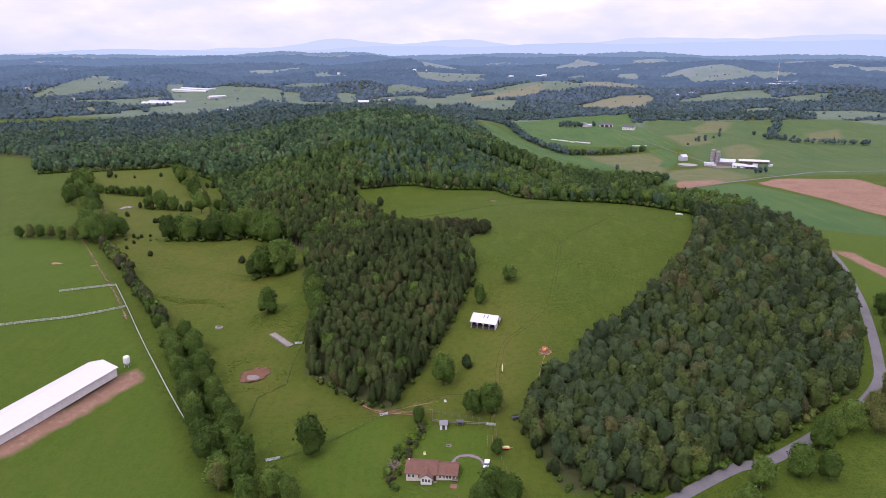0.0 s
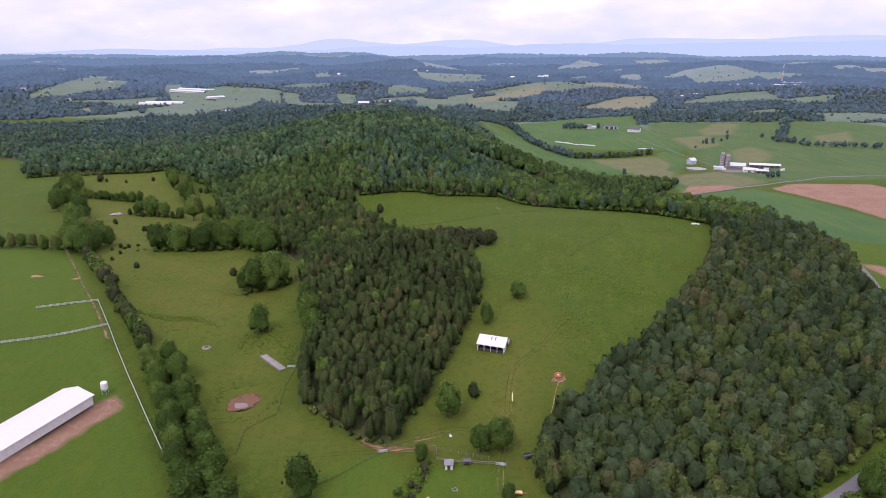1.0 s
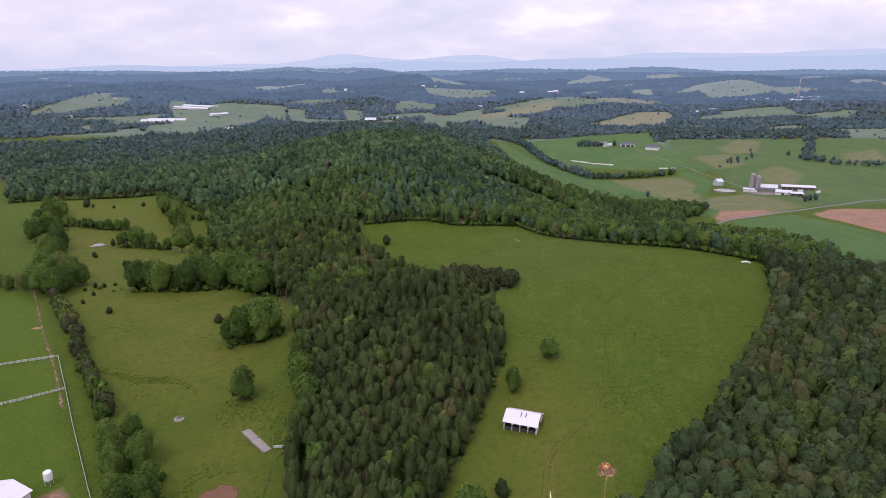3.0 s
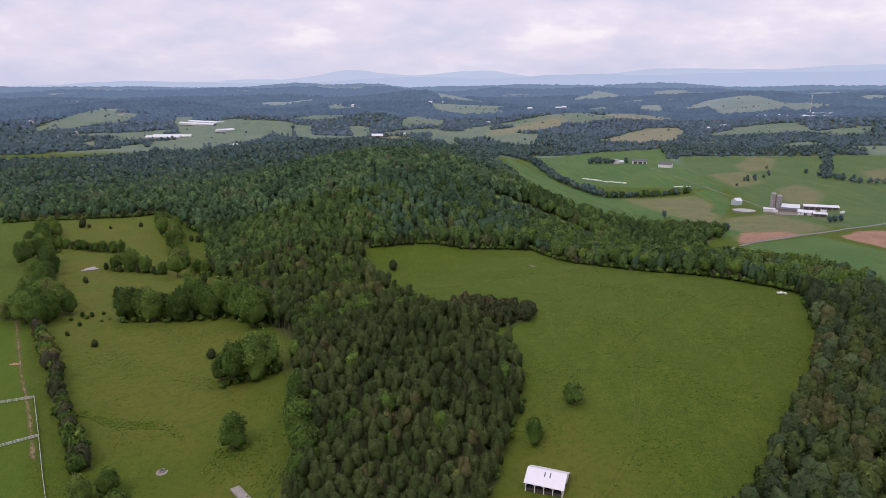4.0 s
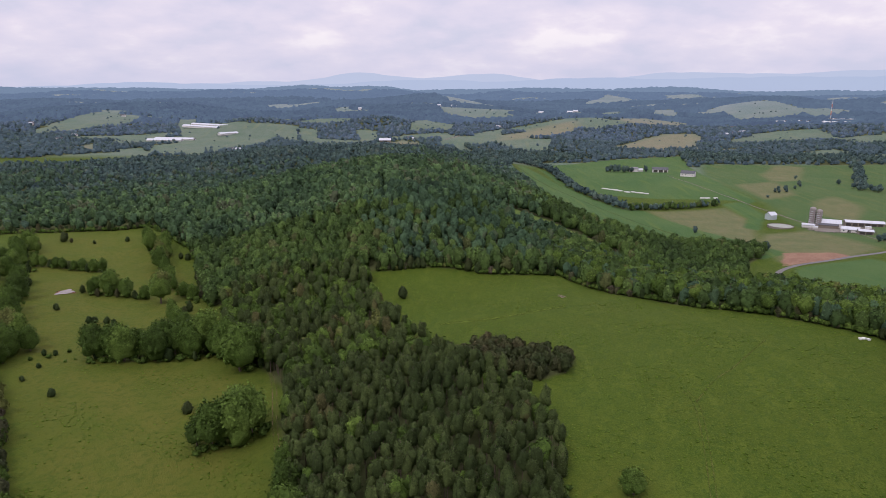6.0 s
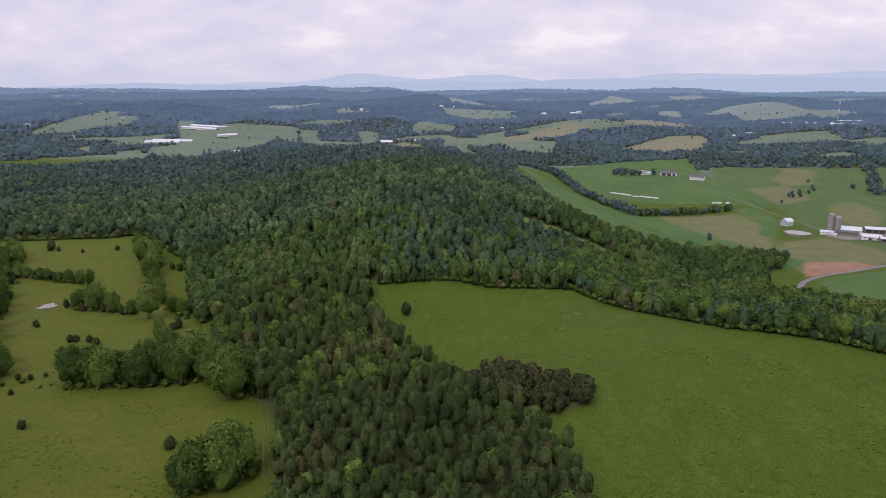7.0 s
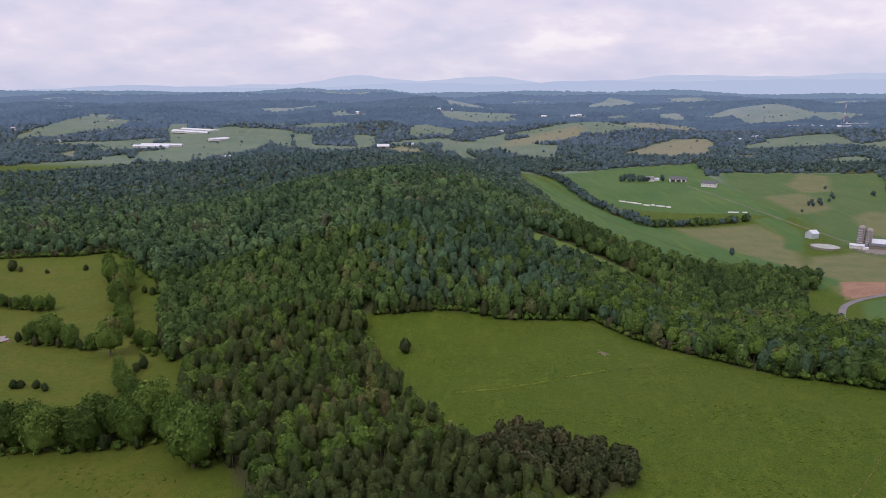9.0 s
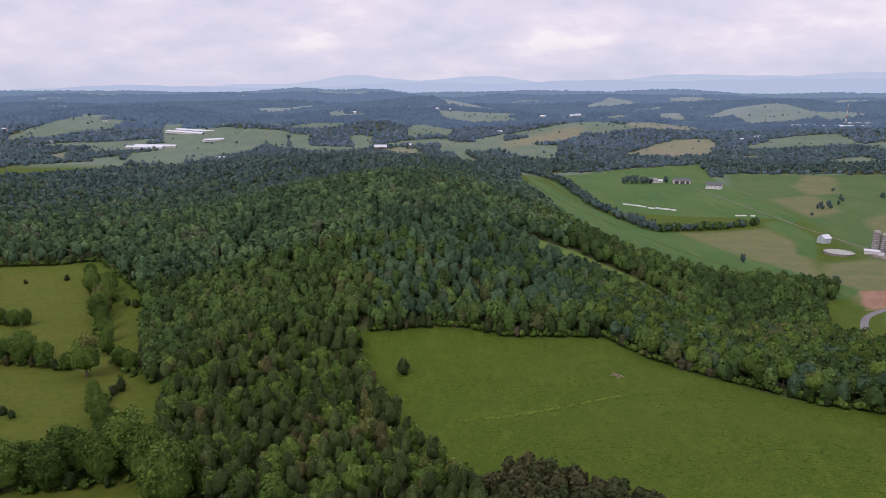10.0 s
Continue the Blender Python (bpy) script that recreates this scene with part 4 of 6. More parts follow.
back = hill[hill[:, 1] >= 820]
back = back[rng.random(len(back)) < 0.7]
grow("hill_wood", "haze-tinted broad-leaved trees on the back of a hill", back, ["slope_tree", "mid_tree", "far_tree"], [1, 1, 1], (0.8, 1.15), 25, False, by_depth(back, 36))
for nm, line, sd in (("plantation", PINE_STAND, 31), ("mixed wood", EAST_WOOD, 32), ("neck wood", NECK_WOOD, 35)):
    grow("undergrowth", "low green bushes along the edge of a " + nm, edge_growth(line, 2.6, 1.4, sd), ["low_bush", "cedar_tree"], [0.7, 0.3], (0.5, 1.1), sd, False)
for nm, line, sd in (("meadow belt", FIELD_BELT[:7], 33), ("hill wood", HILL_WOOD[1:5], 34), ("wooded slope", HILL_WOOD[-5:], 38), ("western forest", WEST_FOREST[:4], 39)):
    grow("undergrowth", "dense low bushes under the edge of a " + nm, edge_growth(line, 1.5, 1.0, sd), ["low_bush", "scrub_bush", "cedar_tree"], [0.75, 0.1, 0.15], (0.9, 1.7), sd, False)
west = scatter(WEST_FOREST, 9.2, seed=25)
grow("west_forest", "wide forest of broad-leaved trees, more haze-tinted towards the back", west, ["slope_tree", "mid_tree", "far_tree"], [1, 1, 1], (0.8, 1.3), 26, False, by_depth(west, 37))

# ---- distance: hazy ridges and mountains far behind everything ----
# haze is a bluish glow mixed over the surface colour; part is its share
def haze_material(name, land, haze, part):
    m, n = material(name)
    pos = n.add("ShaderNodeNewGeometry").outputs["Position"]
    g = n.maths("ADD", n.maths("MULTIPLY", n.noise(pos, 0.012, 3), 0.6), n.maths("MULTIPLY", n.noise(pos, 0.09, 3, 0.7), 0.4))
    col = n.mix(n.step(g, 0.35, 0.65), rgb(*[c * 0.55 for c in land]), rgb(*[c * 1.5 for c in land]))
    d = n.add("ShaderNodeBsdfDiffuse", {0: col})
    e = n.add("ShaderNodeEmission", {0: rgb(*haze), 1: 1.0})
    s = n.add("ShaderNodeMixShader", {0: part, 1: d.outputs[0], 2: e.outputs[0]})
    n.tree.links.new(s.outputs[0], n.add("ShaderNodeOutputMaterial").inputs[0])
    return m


def far_canopy(lo, hi, step, mat, label, seed):
    """The closed canopy of the woods on the far hills, open where fields lie."""
    r = np.random.default_rng(seed)
    d = np.arange(lo, hi + step, step)
    a = np.arange(-0.76, 0.76, 0.0032)
    ga, gd = np.meshgrid(a, d)
    ga, gd = ga + r.uniform(-0.0012, 0.0012, ga.shape), gd + r.uniform(-0.3, 0.3, gd.shape) * step
    x, y = np.sin(ga) * gd, np.cos(ga) * gd
    wood = ~open_land(np.stack([x.ravel(), y.ravel()], -1)).reshape(x.shape)
    wood[0] = False
    z = height(x, y) + np.where(wood, r.uniform(3.0, 15.0, x.shape), -4.0)
    i = np.arange(x.size).reshape(x.shape)
    q = np.stack([i[:-1, :-1], i[:-1, 1:], i[1:, 1:], i[1:, :-1]], -1).reshape(-1, 4)
    q = q[wood.ravel()[q].any(1)]
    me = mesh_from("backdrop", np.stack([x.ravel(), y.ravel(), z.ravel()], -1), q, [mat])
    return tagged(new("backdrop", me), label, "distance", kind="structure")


# the glow for haze grows from band to band
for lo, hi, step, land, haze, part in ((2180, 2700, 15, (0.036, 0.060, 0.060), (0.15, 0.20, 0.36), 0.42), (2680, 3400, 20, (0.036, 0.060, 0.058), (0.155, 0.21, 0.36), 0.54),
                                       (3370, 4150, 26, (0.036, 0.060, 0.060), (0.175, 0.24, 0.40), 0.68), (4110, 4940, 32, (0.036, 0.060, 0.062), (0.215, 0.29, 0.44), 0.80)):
    far_canopy(lo, hi, step, haze_material("hazy_wood_canopy", land, haze, part), "hazy blue-green woods on distant hills", int(lo))


def mountains(dist, layers, mat, label, seed):
    """A mountain chain: broad summits at bearings in degrees, with a ragged crest."""
    r = np.random.default_rng(seed)
    a = np.linspace(-0.80, 0.80, 700)
    top = np.full(a.size, 100.0)
    for bearing, spread, tall in layers:
        top += tall * np.exp(-((np.degrees(a) - bearing) / spread) ** 2)
    top += sum(3.2 * np.sin(a * f + r.uniform(0, 6.28)) / (1 + f / 60) for f in (31, 57, 90, 141, 230))
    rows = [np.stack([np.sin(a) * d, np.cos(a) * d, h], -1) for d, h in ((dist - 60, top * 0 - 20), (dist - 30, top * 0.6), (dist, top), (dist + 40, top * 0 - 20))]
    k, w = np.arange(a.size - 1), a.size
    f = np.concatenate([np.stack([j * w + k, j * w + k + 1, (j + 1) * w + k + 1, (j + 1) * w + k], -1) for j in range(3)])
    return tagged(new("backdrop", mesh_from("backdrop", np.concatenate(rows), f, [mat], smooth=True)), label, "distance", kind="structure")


# both chains are almost wholly glow, in the colour of haze
mountains(4880, ((-8.6, 4.2, 100), (1.0, 5.5, 106), (-17, 6, 46), (16, 8, 104), (30, 9, 110), (42, 8, 95)), haze_material("hazy_mountains", (0.2, 0.25, 0.35), (0.51, 0.565, 0.745), 0.98), "pale blue mountain range in haze", 5)
mountains(4780, ((-4, 9, 62), (10, 7, 66), (23, 9, 78), (37, 9, 82), (-24, 8, 40)), haze_material("hazy_foothills", (0.2, 0.25, 0.35), (0.455, 0.525, 0.715), 0.98), "lower blue foothills in haze", 6)

# ---- woods and hedges of the far country ----
FAR_BELT = [(373, 1334), (671, 1319), (760, 1345), (700, 1420), (539, 1405), (428, 1493), (400, 1450)]
MID_BELT = [(2, 1490), (72, 1329), (120, 1330), (221, 1400), (230, 1440), (100, 1500)]
grow("far_belt", "belt of haze-tinted broad-leaved trees between far fields", np.concatenate([scatter(FAR_BELT, 9.5, seed=51), scatter(MID_BELT, 9.5, seed=52)]), ["far_tree"], [1], (0.8, 1.2), 53)


def row(line, gap, width, seed):
    return edge_growth(line, gap, width, seed)


grow("hedgerow", "hedgerow of broad-leaved trees between green fields", row([(-11, 1590), (46, 1361), (78, 1294), (113, 1157), (126, 985), (166, 887)], 2.6, 5.0, 54), ["far_tree"], [1], (0.8, 1.2), 54)
grow("hedgerow", "hedgerow of trees beside a tan hay field", row([(166, 887), (194, 903), (287, 932)], 2.2, 3.5, 55), ["hill_tree", "far_tree"], [0.5, 0.5], (0.65, 0.95), 55)
grow("hedgerow", "hedgerow of haze-tinted trees on a far slope", row([(680, 1354), (600, 1200), (509, 1035), (545, 995), (640, 985)], 4.6, 7.0, 56), ["far_tree"], [1], (0.8, 1.1), 56)


# the farther band takes more of the trees with haze in their colour
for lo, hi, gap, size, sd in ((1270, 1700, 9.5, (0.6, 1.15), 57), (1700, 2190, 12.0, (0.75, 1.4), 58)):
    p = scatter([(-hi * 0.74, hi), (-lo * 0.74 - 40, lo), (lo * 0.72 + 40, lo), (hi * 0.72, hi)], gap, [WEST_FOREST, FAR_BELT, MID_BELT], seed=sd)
    grow("far_woods", "woods with blue haze in their colour, patched between distant fields", p[~open_land(p)], ["far_tree", "distant_tree"] if lo == 1270 else ["distant_tree", "hazy_tree"], [0.12, 0.88] if lo == 1270 else [0.4, 0.6], size, sd, False)
# scattered single trees of the far fields
r = np.random.default_rng(66)
lone = np.stack([r.uniform(-1300, 1500, 900), r.uniform(1330, 2700, 900)], -1)
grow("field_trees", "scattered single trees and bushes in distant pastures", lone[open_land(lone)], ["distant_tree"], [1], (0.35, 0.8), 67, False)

# ---- trees of the near pastures, each a thing ----
def plant_all(kind, group, *spots, label=""):
    for x, y, s in spots:
        plant(kind, x, y, s, s * rng.uniform(0.92, 1.1), label, group)


plant_all("broad_tree", "trees of the front pasture", (-46, 200, 1.3), (-53, 176, 1.1), (-60, 172, 1.0), (-47, 171, 0.95), (11, 218, 0.95), (18, 218, 1.15), (15.5, 172, 1.05), (20, 168, 1.0), (12, 164, 1.0), (-9, 215, 0.62), (18, 193, 0.55), (-90, 316, 1.35))
plant_all("broad_tree", "trees of the west pasture", (-93, 371, 1.7), (-97, 366, 1.85), (-105, 363, 1.65), (-98, 376, 1.7), (-111, 365, 1.1), (-116, 427, 2.1), (-141, 451, 1.9), (-128, 443, 1.7), (-121, 437, 1.44), (-110, 440, 1.44), (-140, 452, 1.38), (-133, 446, 1.32), (-198, 527, 1.74), (-237, 543, 1.56), (-247, 544, 1.08), (-225, 540, 1.14))
plant_all("broad_tree", "trees of the west pasture", (-226, 418, 1.5), (-236, 424, 1.6), (-243, 434, 1.5), (-253, 455, 1.5), (-266, 488, 1.5), (-276, 496, 1.4), (-314, 545, 1.5), (-322, 560, 1.4), (-328, 584, 1.4), (-338, 592, 1.3), (-228, 434, 1.56), (-238, 440, 1.50), (-232, 448, 1.38), (-222, 441, 1.14), (-244, 452, 1.44), (-250, 466, 1.32), (-258, 480, 1.44), (-270, 500, 1.32), (-281, 520, 1.56), (-290, 534, 1.44), (-302, 552, 1.32), (-318, 566, 1.32), (-334, 600, 1.44), (-346, 618, 1.56), (-352, 640, 1.44), (-340, 628, 1.20))
plant_all("broad_tree", "trees along the pasture stream", (-258, 642, 1.44), (-246, 641, 1.32), (-240, 628, 1.44), (-236, 612, 1.62), (-232, 600, 1.44), (-222, 588, 1.20), (-212, 572, 1.08), (-204, 556, 1.02), (-190, 542, 0.96), (-182, 536, 0.90), (-178, 498, 1.02), (-170, 486, 1.08), (-160, 474, 1.20), (-152, 464, 1.20), (-268, 660, 1.08))
for k in range(14):
    plant("broad_tree", -187 + k * 3.3 + rng.uniform(-1, 1), 433 + k * 0.6 + rng.uniform(-1, 8), rng.uniform(1.2, 1.7), group="trees of the pasture grove")
for k in range(15):
    plant("cedar_tree" if k % 3 == 0 else "broad_tree", -338 + k * 4.9, 598 - k * 0.45 + rng.uniform(-2, 2), rng.uniform(0.9, 1.3) if k % 3 == 0 else rng.uniform(0.65, 0.9), group="hedge across the west pasture")
for k in range(3, 11):
    plant("cedar_tree" if k % 2 else "broad_tree", -274 + k * 6.3, 543 - k * 0.8 + rng.uniform(-2, 2), rng.uniform(1.0, 1.3) if k % 2 else rng.uniform(0.7, 1.0), group="hedge along the creek")
for k in range(9):
    plant("broad_tree", -290 + k * 8 + rng.uniform(-1, 1), 436 - k * 1.4 + rng.uniform(-2, 2), rng.uniform(0.8, 1.05), group="hedge between the west fields")
plant_all("broad_tree", "trees beside the plantation", (-66, 318, 1.5), (-61, 304, 1.4), (-70, 332, 1.35), (-60, 293, 1.15), (-73, 346, 1.1), (-64, 311, 1.1))
# tall boundary trees beside the front pasture
for k in range(13):
    u = k / 12
    for side in (-1, 1):
        plant("broad_tree", -68 - 58 * u + side * 3.4 + rng.uniform(-1.5, 1.5), 183 + 106 * u + side * 2.2 + rng.uniform(-1.5, 1.5), rng.uniform(0.9, 1.3), group="trees of the west boundary")
# trees along the country road
plant_all("broad_tree", "trees along the country road", (80, 179, 0.9), (97, 172, 1.0), (112, 178, 1.1), (126, 192, 1.1), (134, 198, 0.9), (142, 202, 1.1), (155, 211, 1.0), (168, 222, 1.1), (190, 250, 1.1), (200, 272, 1.0), (208, 290, 1.1), (88, 160, 1.0), (120, 176, 0.9), (150, 200, 0.9))
# scrubby hedge of the west boundary
for k in range(44):
    u = k / 43
    s = rng.uniform(1.5, 2.3)
    plant("scrub_bush" if rng.random() < 0.55 else "bush", -139 - 78 * u + rng.uniform(-1.6, 1.6), 303 + 104 * u + rng.uniform(-1.5, 1.5), s, s * rng.uniform(0.9, 1.4), group="scrub of the west boundary")
for x, y, k in ((-184, 396, 0.75), (-215, 485, 0.8), (-209, 486, 0.75), (-204, 484, 0.7), (-248, 504, 0.8), (-124, 388, 0.95), (-286, 662, 0.8), (-337, 660, 1.5), (-330, 658, 0.7), (-310, 656, 0.6), (-219, 619, 1.0), (-226, 622, 0.9), (-212, 436, 0.6), (-50, 514, 1.3), (-183, 540, 0.7), (-218, 484, 0.8), (-206, 422, 0.5), (-207, 437, 0.55), (-204, 408, 0.5)):
    plant("cedar_tree", x, y, k * 1.45, k * 1.05, group="lone cedars of the pastures")
plant("broad_tree", 0, 238.5, 1.2, 1.35, "tall oval dark green broad-leaved tree in pasture", "trees of the front pasture")
plant("cedar_tree", 10, 250, 1.5, 1.2, "brownish dense conical cedar standing alone in pasture", "lone cedars of the pastures")
plant_all("bush", "bushes of the pastures", (-208, 433, 0.8), (-215, 430, 0.7), (-203, 441, 0.7), (-198, 429, 0.5), (-195, 432, 0.4), (-225, 538, 0.8), (-16, 199, 0.8), (-13, 197, 0.7), (-18, 186, 0.9), (-15, 178, 0.8), (-104, 270, 0.9), (-100, 258, 1.0))
for k in range(22):
    u = k / 21
    plant("scrub_bush" if k % 3 else "bush", -18.5 + 12 * u + rng.uniform(-2.2, 2.2), 181 + 31 * u + rng.uniform(-1.5, 1.5), rng.uniform(0.45, 0.85), label="scrubby overgrown bush beside a lawn", group="scrub beside the lawn")
plant("broad_tree", 18, 303, 0.8, 0.95, "young grey-green broad-leaved tree in meadow grass", "trees of the meadow")
plant("broad_tree", 35, 324, 1.0, 0.78, "low dark green broad-leaved tree in meadow grass", "trees of the meadow")
plant_all("valley_tree", "trees of the far farm", (207, 780, 0.75), (242, 706, 0.9), (236, 700, 0.7), (345, 722, 0.8), (352, 726, 0.9), (360, 730, 0.75), (389, 1008, 0.75), (400, 1012, 0.85), (396, 1000, 0.6), (380, 998, 0.6), (443, 1066, 0.75), (513, 1097, 0.8), (522, 1057, 0.7), (226, 1216, 1.3), (233, 1220, 1.4), (240, 1212, 1.2), (220, 1222, 1.3), (247, 1222, 1.2), (214, 1218, 1.1), (252, 1214, 1.0), (276, 1222, 1.1), (357, 965, 0.5), (384, 996, 0.7), (418, 1025, 0.6), (437, 1050, 0.6), (476, 1143, 0.7), (509, 1089, 0.8), (524, 1039, 0.9), (531, 1030, 1.0), (538, 1018, 1.0))

thick = np.concatenate([edge_growth([(-190, 431), (-142, 441), (-143, 452), (-186, 447), (-190, 431)], 2.0, 3.0, 81), edge_growth([(-112, 360), (-88, 370), (-92, 380), (-112, 368)], 1.6, 3.0, 82),
                        edge_growth([(-145, 455), (-112, 428), (-108, 442), (-138, 462)], 2.0, 3.5, 83), edge_growth([(-262, 646), (-238, 622), (-228, 592), (-204, 556), (-180, 534), (-174, 492), (-152, 462)], 2.2, 3.0, 84),
                        edge_growth([(-252, 541), (-212, 536)], 1.6, 3.0, 85), edge_growth([(-338, 598), (-268, 592)], 2.0, 2.5, 86), edge_growth([(-226, 430), (-250, 466), (-290, 534), (-350, 640)], 2.2, 5.0, 87),
                        edge_growth([(-64, 178), (-92, 235), (-130, 290)], 1.3, 4.5, 88), edge_growth([(70, 172), (110, 194), (158, 230), (180, 262), (204, 313)], 2.0, 2.0, 89)])
grow("undergrowth", "low green bushes under the pasture trees and hedges", thick, ["low_bush", "cedar_tree"], [0.88, 0.12], (0.7, 1.4), 90, False)

# ---- tracks, lanes and the road ----
def smooth_line(pts, step):
    p = np.array([pts[0], *pts, pts[-1]], float)
    out = []
    for a, b, c, d in zip(p, p[1:], p[2:], p[3:]):
        k = max(1, int(np.hypot(*(c - b)) / step))
        for t in np.arange(k) / k:
            out.append(0.5 * (2 * b + (c - a) * t + (2 * a - 5 * b + 4 * c - d) * t * t + (3 * b - a - 3 * c + d) * t ** 3))
    return np.array(out + [p[-2]])


def ribbon(name, label, category, mat, pts, width, lift=0.08, step=2.0, shift=0.0, wobble=0.0, seed=1):
    """A strip laid on the land along a line."""
    c = smooth_line(pts, step)
    t = unit(np.gradient(c, axis=0))
    nrm = np.stack([-t[:, 1], t[:, 0]], -1)
    w = width * (1 + wobble * np.sin(np.arange(len(c)) * 0.7 + seed) * np.sin(np.arange(len(c)) * 0.23))
    cols = []
    for u in (-1, -0.5, 0, 0.5, 1):
        q = c + nrm * (shift + u * w / 2)[:, None] if np.ndim(w) else c
        cols.append(np.column_stack([q, height(q[:, 0], q[:, 1]) + lift]))
    v = np.stack(cols, 1).reshape(-1, 3)
    k = np.arange(len(c) - 1)[:, None]
    j = np.arange(4)[None]
    f = np.stack([k * 5 + j, (k + 1) * 5 + j, (k + 1) * 5 + j + 1, k * 5 + j + 1], -1).reshape(-1, 4)[:, ::-1]
    me = mesh_from(name, v, f, [M[mat]], smooth=True, edge=np.tile((1, 0.5, 0, 0.5, 1), len(c)))
    return tagged(new(name, me), label, category, kind="structure")


def ruts(pts, mat, label, width=0.6, gauge=1.7, lift=0.1):
    for s in (-0.5, 0.5):
        ribbon("track", label, "track", mat, pts, width, lift, 1.5, s * gauge, 0.5, 3 + s)


ribbon("road", "grey asphalt country road with worn edges", "road", "asphalt", [(10, -300), (16, 40), (30, 120), (48, 155), (66, 166), (94, 182), (109, 187), (162, 224), (184, 255), (209, 312), (228, 375), (234, 440), (228, 520), (206, 576), (204, 600), (213, 622), (232, 643), (281, 660), (353, 690), (480, 740), (900, 800)], 4.2, 0.12, 4.0)
ruts([(17, 208), (21, 229), (23, 249), (27, 266), (34, 275), (42, 285), (52, 302), (57, 320), (63, 345), (67, 366), (66, 376)], "pale_track", "faint pair of dry wheel ruts through meadow grass", 0.85)
ruts([(15.5, 190), (17, 208)], "straw_rut", "worn reddish wheel ruts across a lawn", 0.7)
ruts([(17, 208), (20, 226), (24, 246), (29, 275)], "straw_rut", "dry straw-coloured wheel ruts through pasture", 0.6)
ruts([(-72, 330), (-74, 341), (-79, 356), (-86, 377), (-95, 408), (-103, 429)], "foot_path", "brown wheel ruts beside a pine plantation", 1.0)
ruts([(-60, 222), (-40, 222), (-24, 221), (-12, 226), (0, 231), (14, 229), (20, 226)], "pale_track", "pale wheel ruts curving through pasture", 0.7)
ruts([(-32, 225), (-22, 221.5), (-12, 226), (-2, 230.5), (6, 231)], "foot_path", "worn pale red dirt wheel ruts", 0.7, 1.9)
for k, (lift_y, mud) in enumerate(((0.0, "red_track"), (1.3, "foot_path"), (2.4, "red_track"), (-1.2, "bare_red"), (3.6, "foot_path"))):
    ribbon("track", "curved red dirt wheel rut at a gateway", "track", mud, [(-32 + k, 230 - k * 0.4), (-26, 223.5 + lift_y * 0.3), (-19, 221 + lift_y * 0.8), (-12, 221.6 + lift_y * 1.5), (-4 + k, 222.4 + lift_y * 2.2)], 0.8, 0.08 + 0.01 * k, 1.0, 0, 0.5, k)
ribbon("track", "trampled red soil at a gateway", "track", "bare_red", [(-31, 228), (-24, 223), (-17, 222), (-9, 221.5)], 3.4, 0.05, 1.0, 0, 0.5)
ribbon("track", "thin cattle path worn through grass", "track", "red_track", [(44, 258), (42, 252), (39.5, 243), (37, 234), (34, 222)], 0.6, 0.07, 1.5)
ribbon("track", "faint diagonal path worn through meadow", "track", "pale_track", [(67, 368), (78, 382), (91, 394), (111, 415)], 1.6, 0.08, 2.0)
ribbon("track", "pale sunken strip along a meadow", "track", "mown", [(-27, 474), (-4, 474), (19, 478), (38, 481)], 7.5, 0.06, 2.0)
ribbon("track", "bare brown strip beside a boundary hedge", "track", "foot_path", [(-158, 306), (-177, 334), (-197, 361), (-224, 400), (-246, 432)], 5.0, 0.07, 2.5, 0, 0.3)
ribbon("track", "dirt garden path before a house", "track", "foot_path", [(-9, 180.5), (-6, 177.5), (0, 175), (6, 171), (10, 160)], 1.2, 0.09, 1.0)
ribbon("driveway", "curved grey gravel driveway beside a lawn", "driveway", "gravel", [(3.2, 190.6), (5.0, 193.0), (9, 193.2), (12.6, 190.5), (14, 184), (13.5, 172), (13, 140)], 2.3, 0.1, 1.0)
ribbon("lane", "pale gravel farm lane between fields", "lane", "gravel", [(294, 1166), (305, 1040), (322, 916), (336, 827), (350, 780), (352, 692)], 2.6, 0.15, 5.0)
ribbon("lane", "pale lane in far pasture", "lane", "gravel", [(-60, 1700), (-30, 1760), (12, 1851), (40, 1900)], 9.0, 0.4, 6.0)
ribbon("track", "mown strip beside a crop field", "track", "pale_track", [(60, 1150), (84, 1010), (110, 930), (165, 800), (215, 720)], 5.0, 0.1, 5.0)
for k in range(12):
    a = k * 0.52 + rng.uniform(-0.25, 0.25)
    d = np.array((math.cos(a), math.sin(a)))
    c = np.array((44, 260.5))
    ribbon("track", "cattle path fanning from a feeder", "track", "bare_red" if k % 3 == 0 else "pale_track", [tuple(c + d * 2.4), tuple(c + d * 6 + (0.3, 0)), tuple(c + d * rng.uniform(9, 13))], 0.22, 0.05, 1.0)

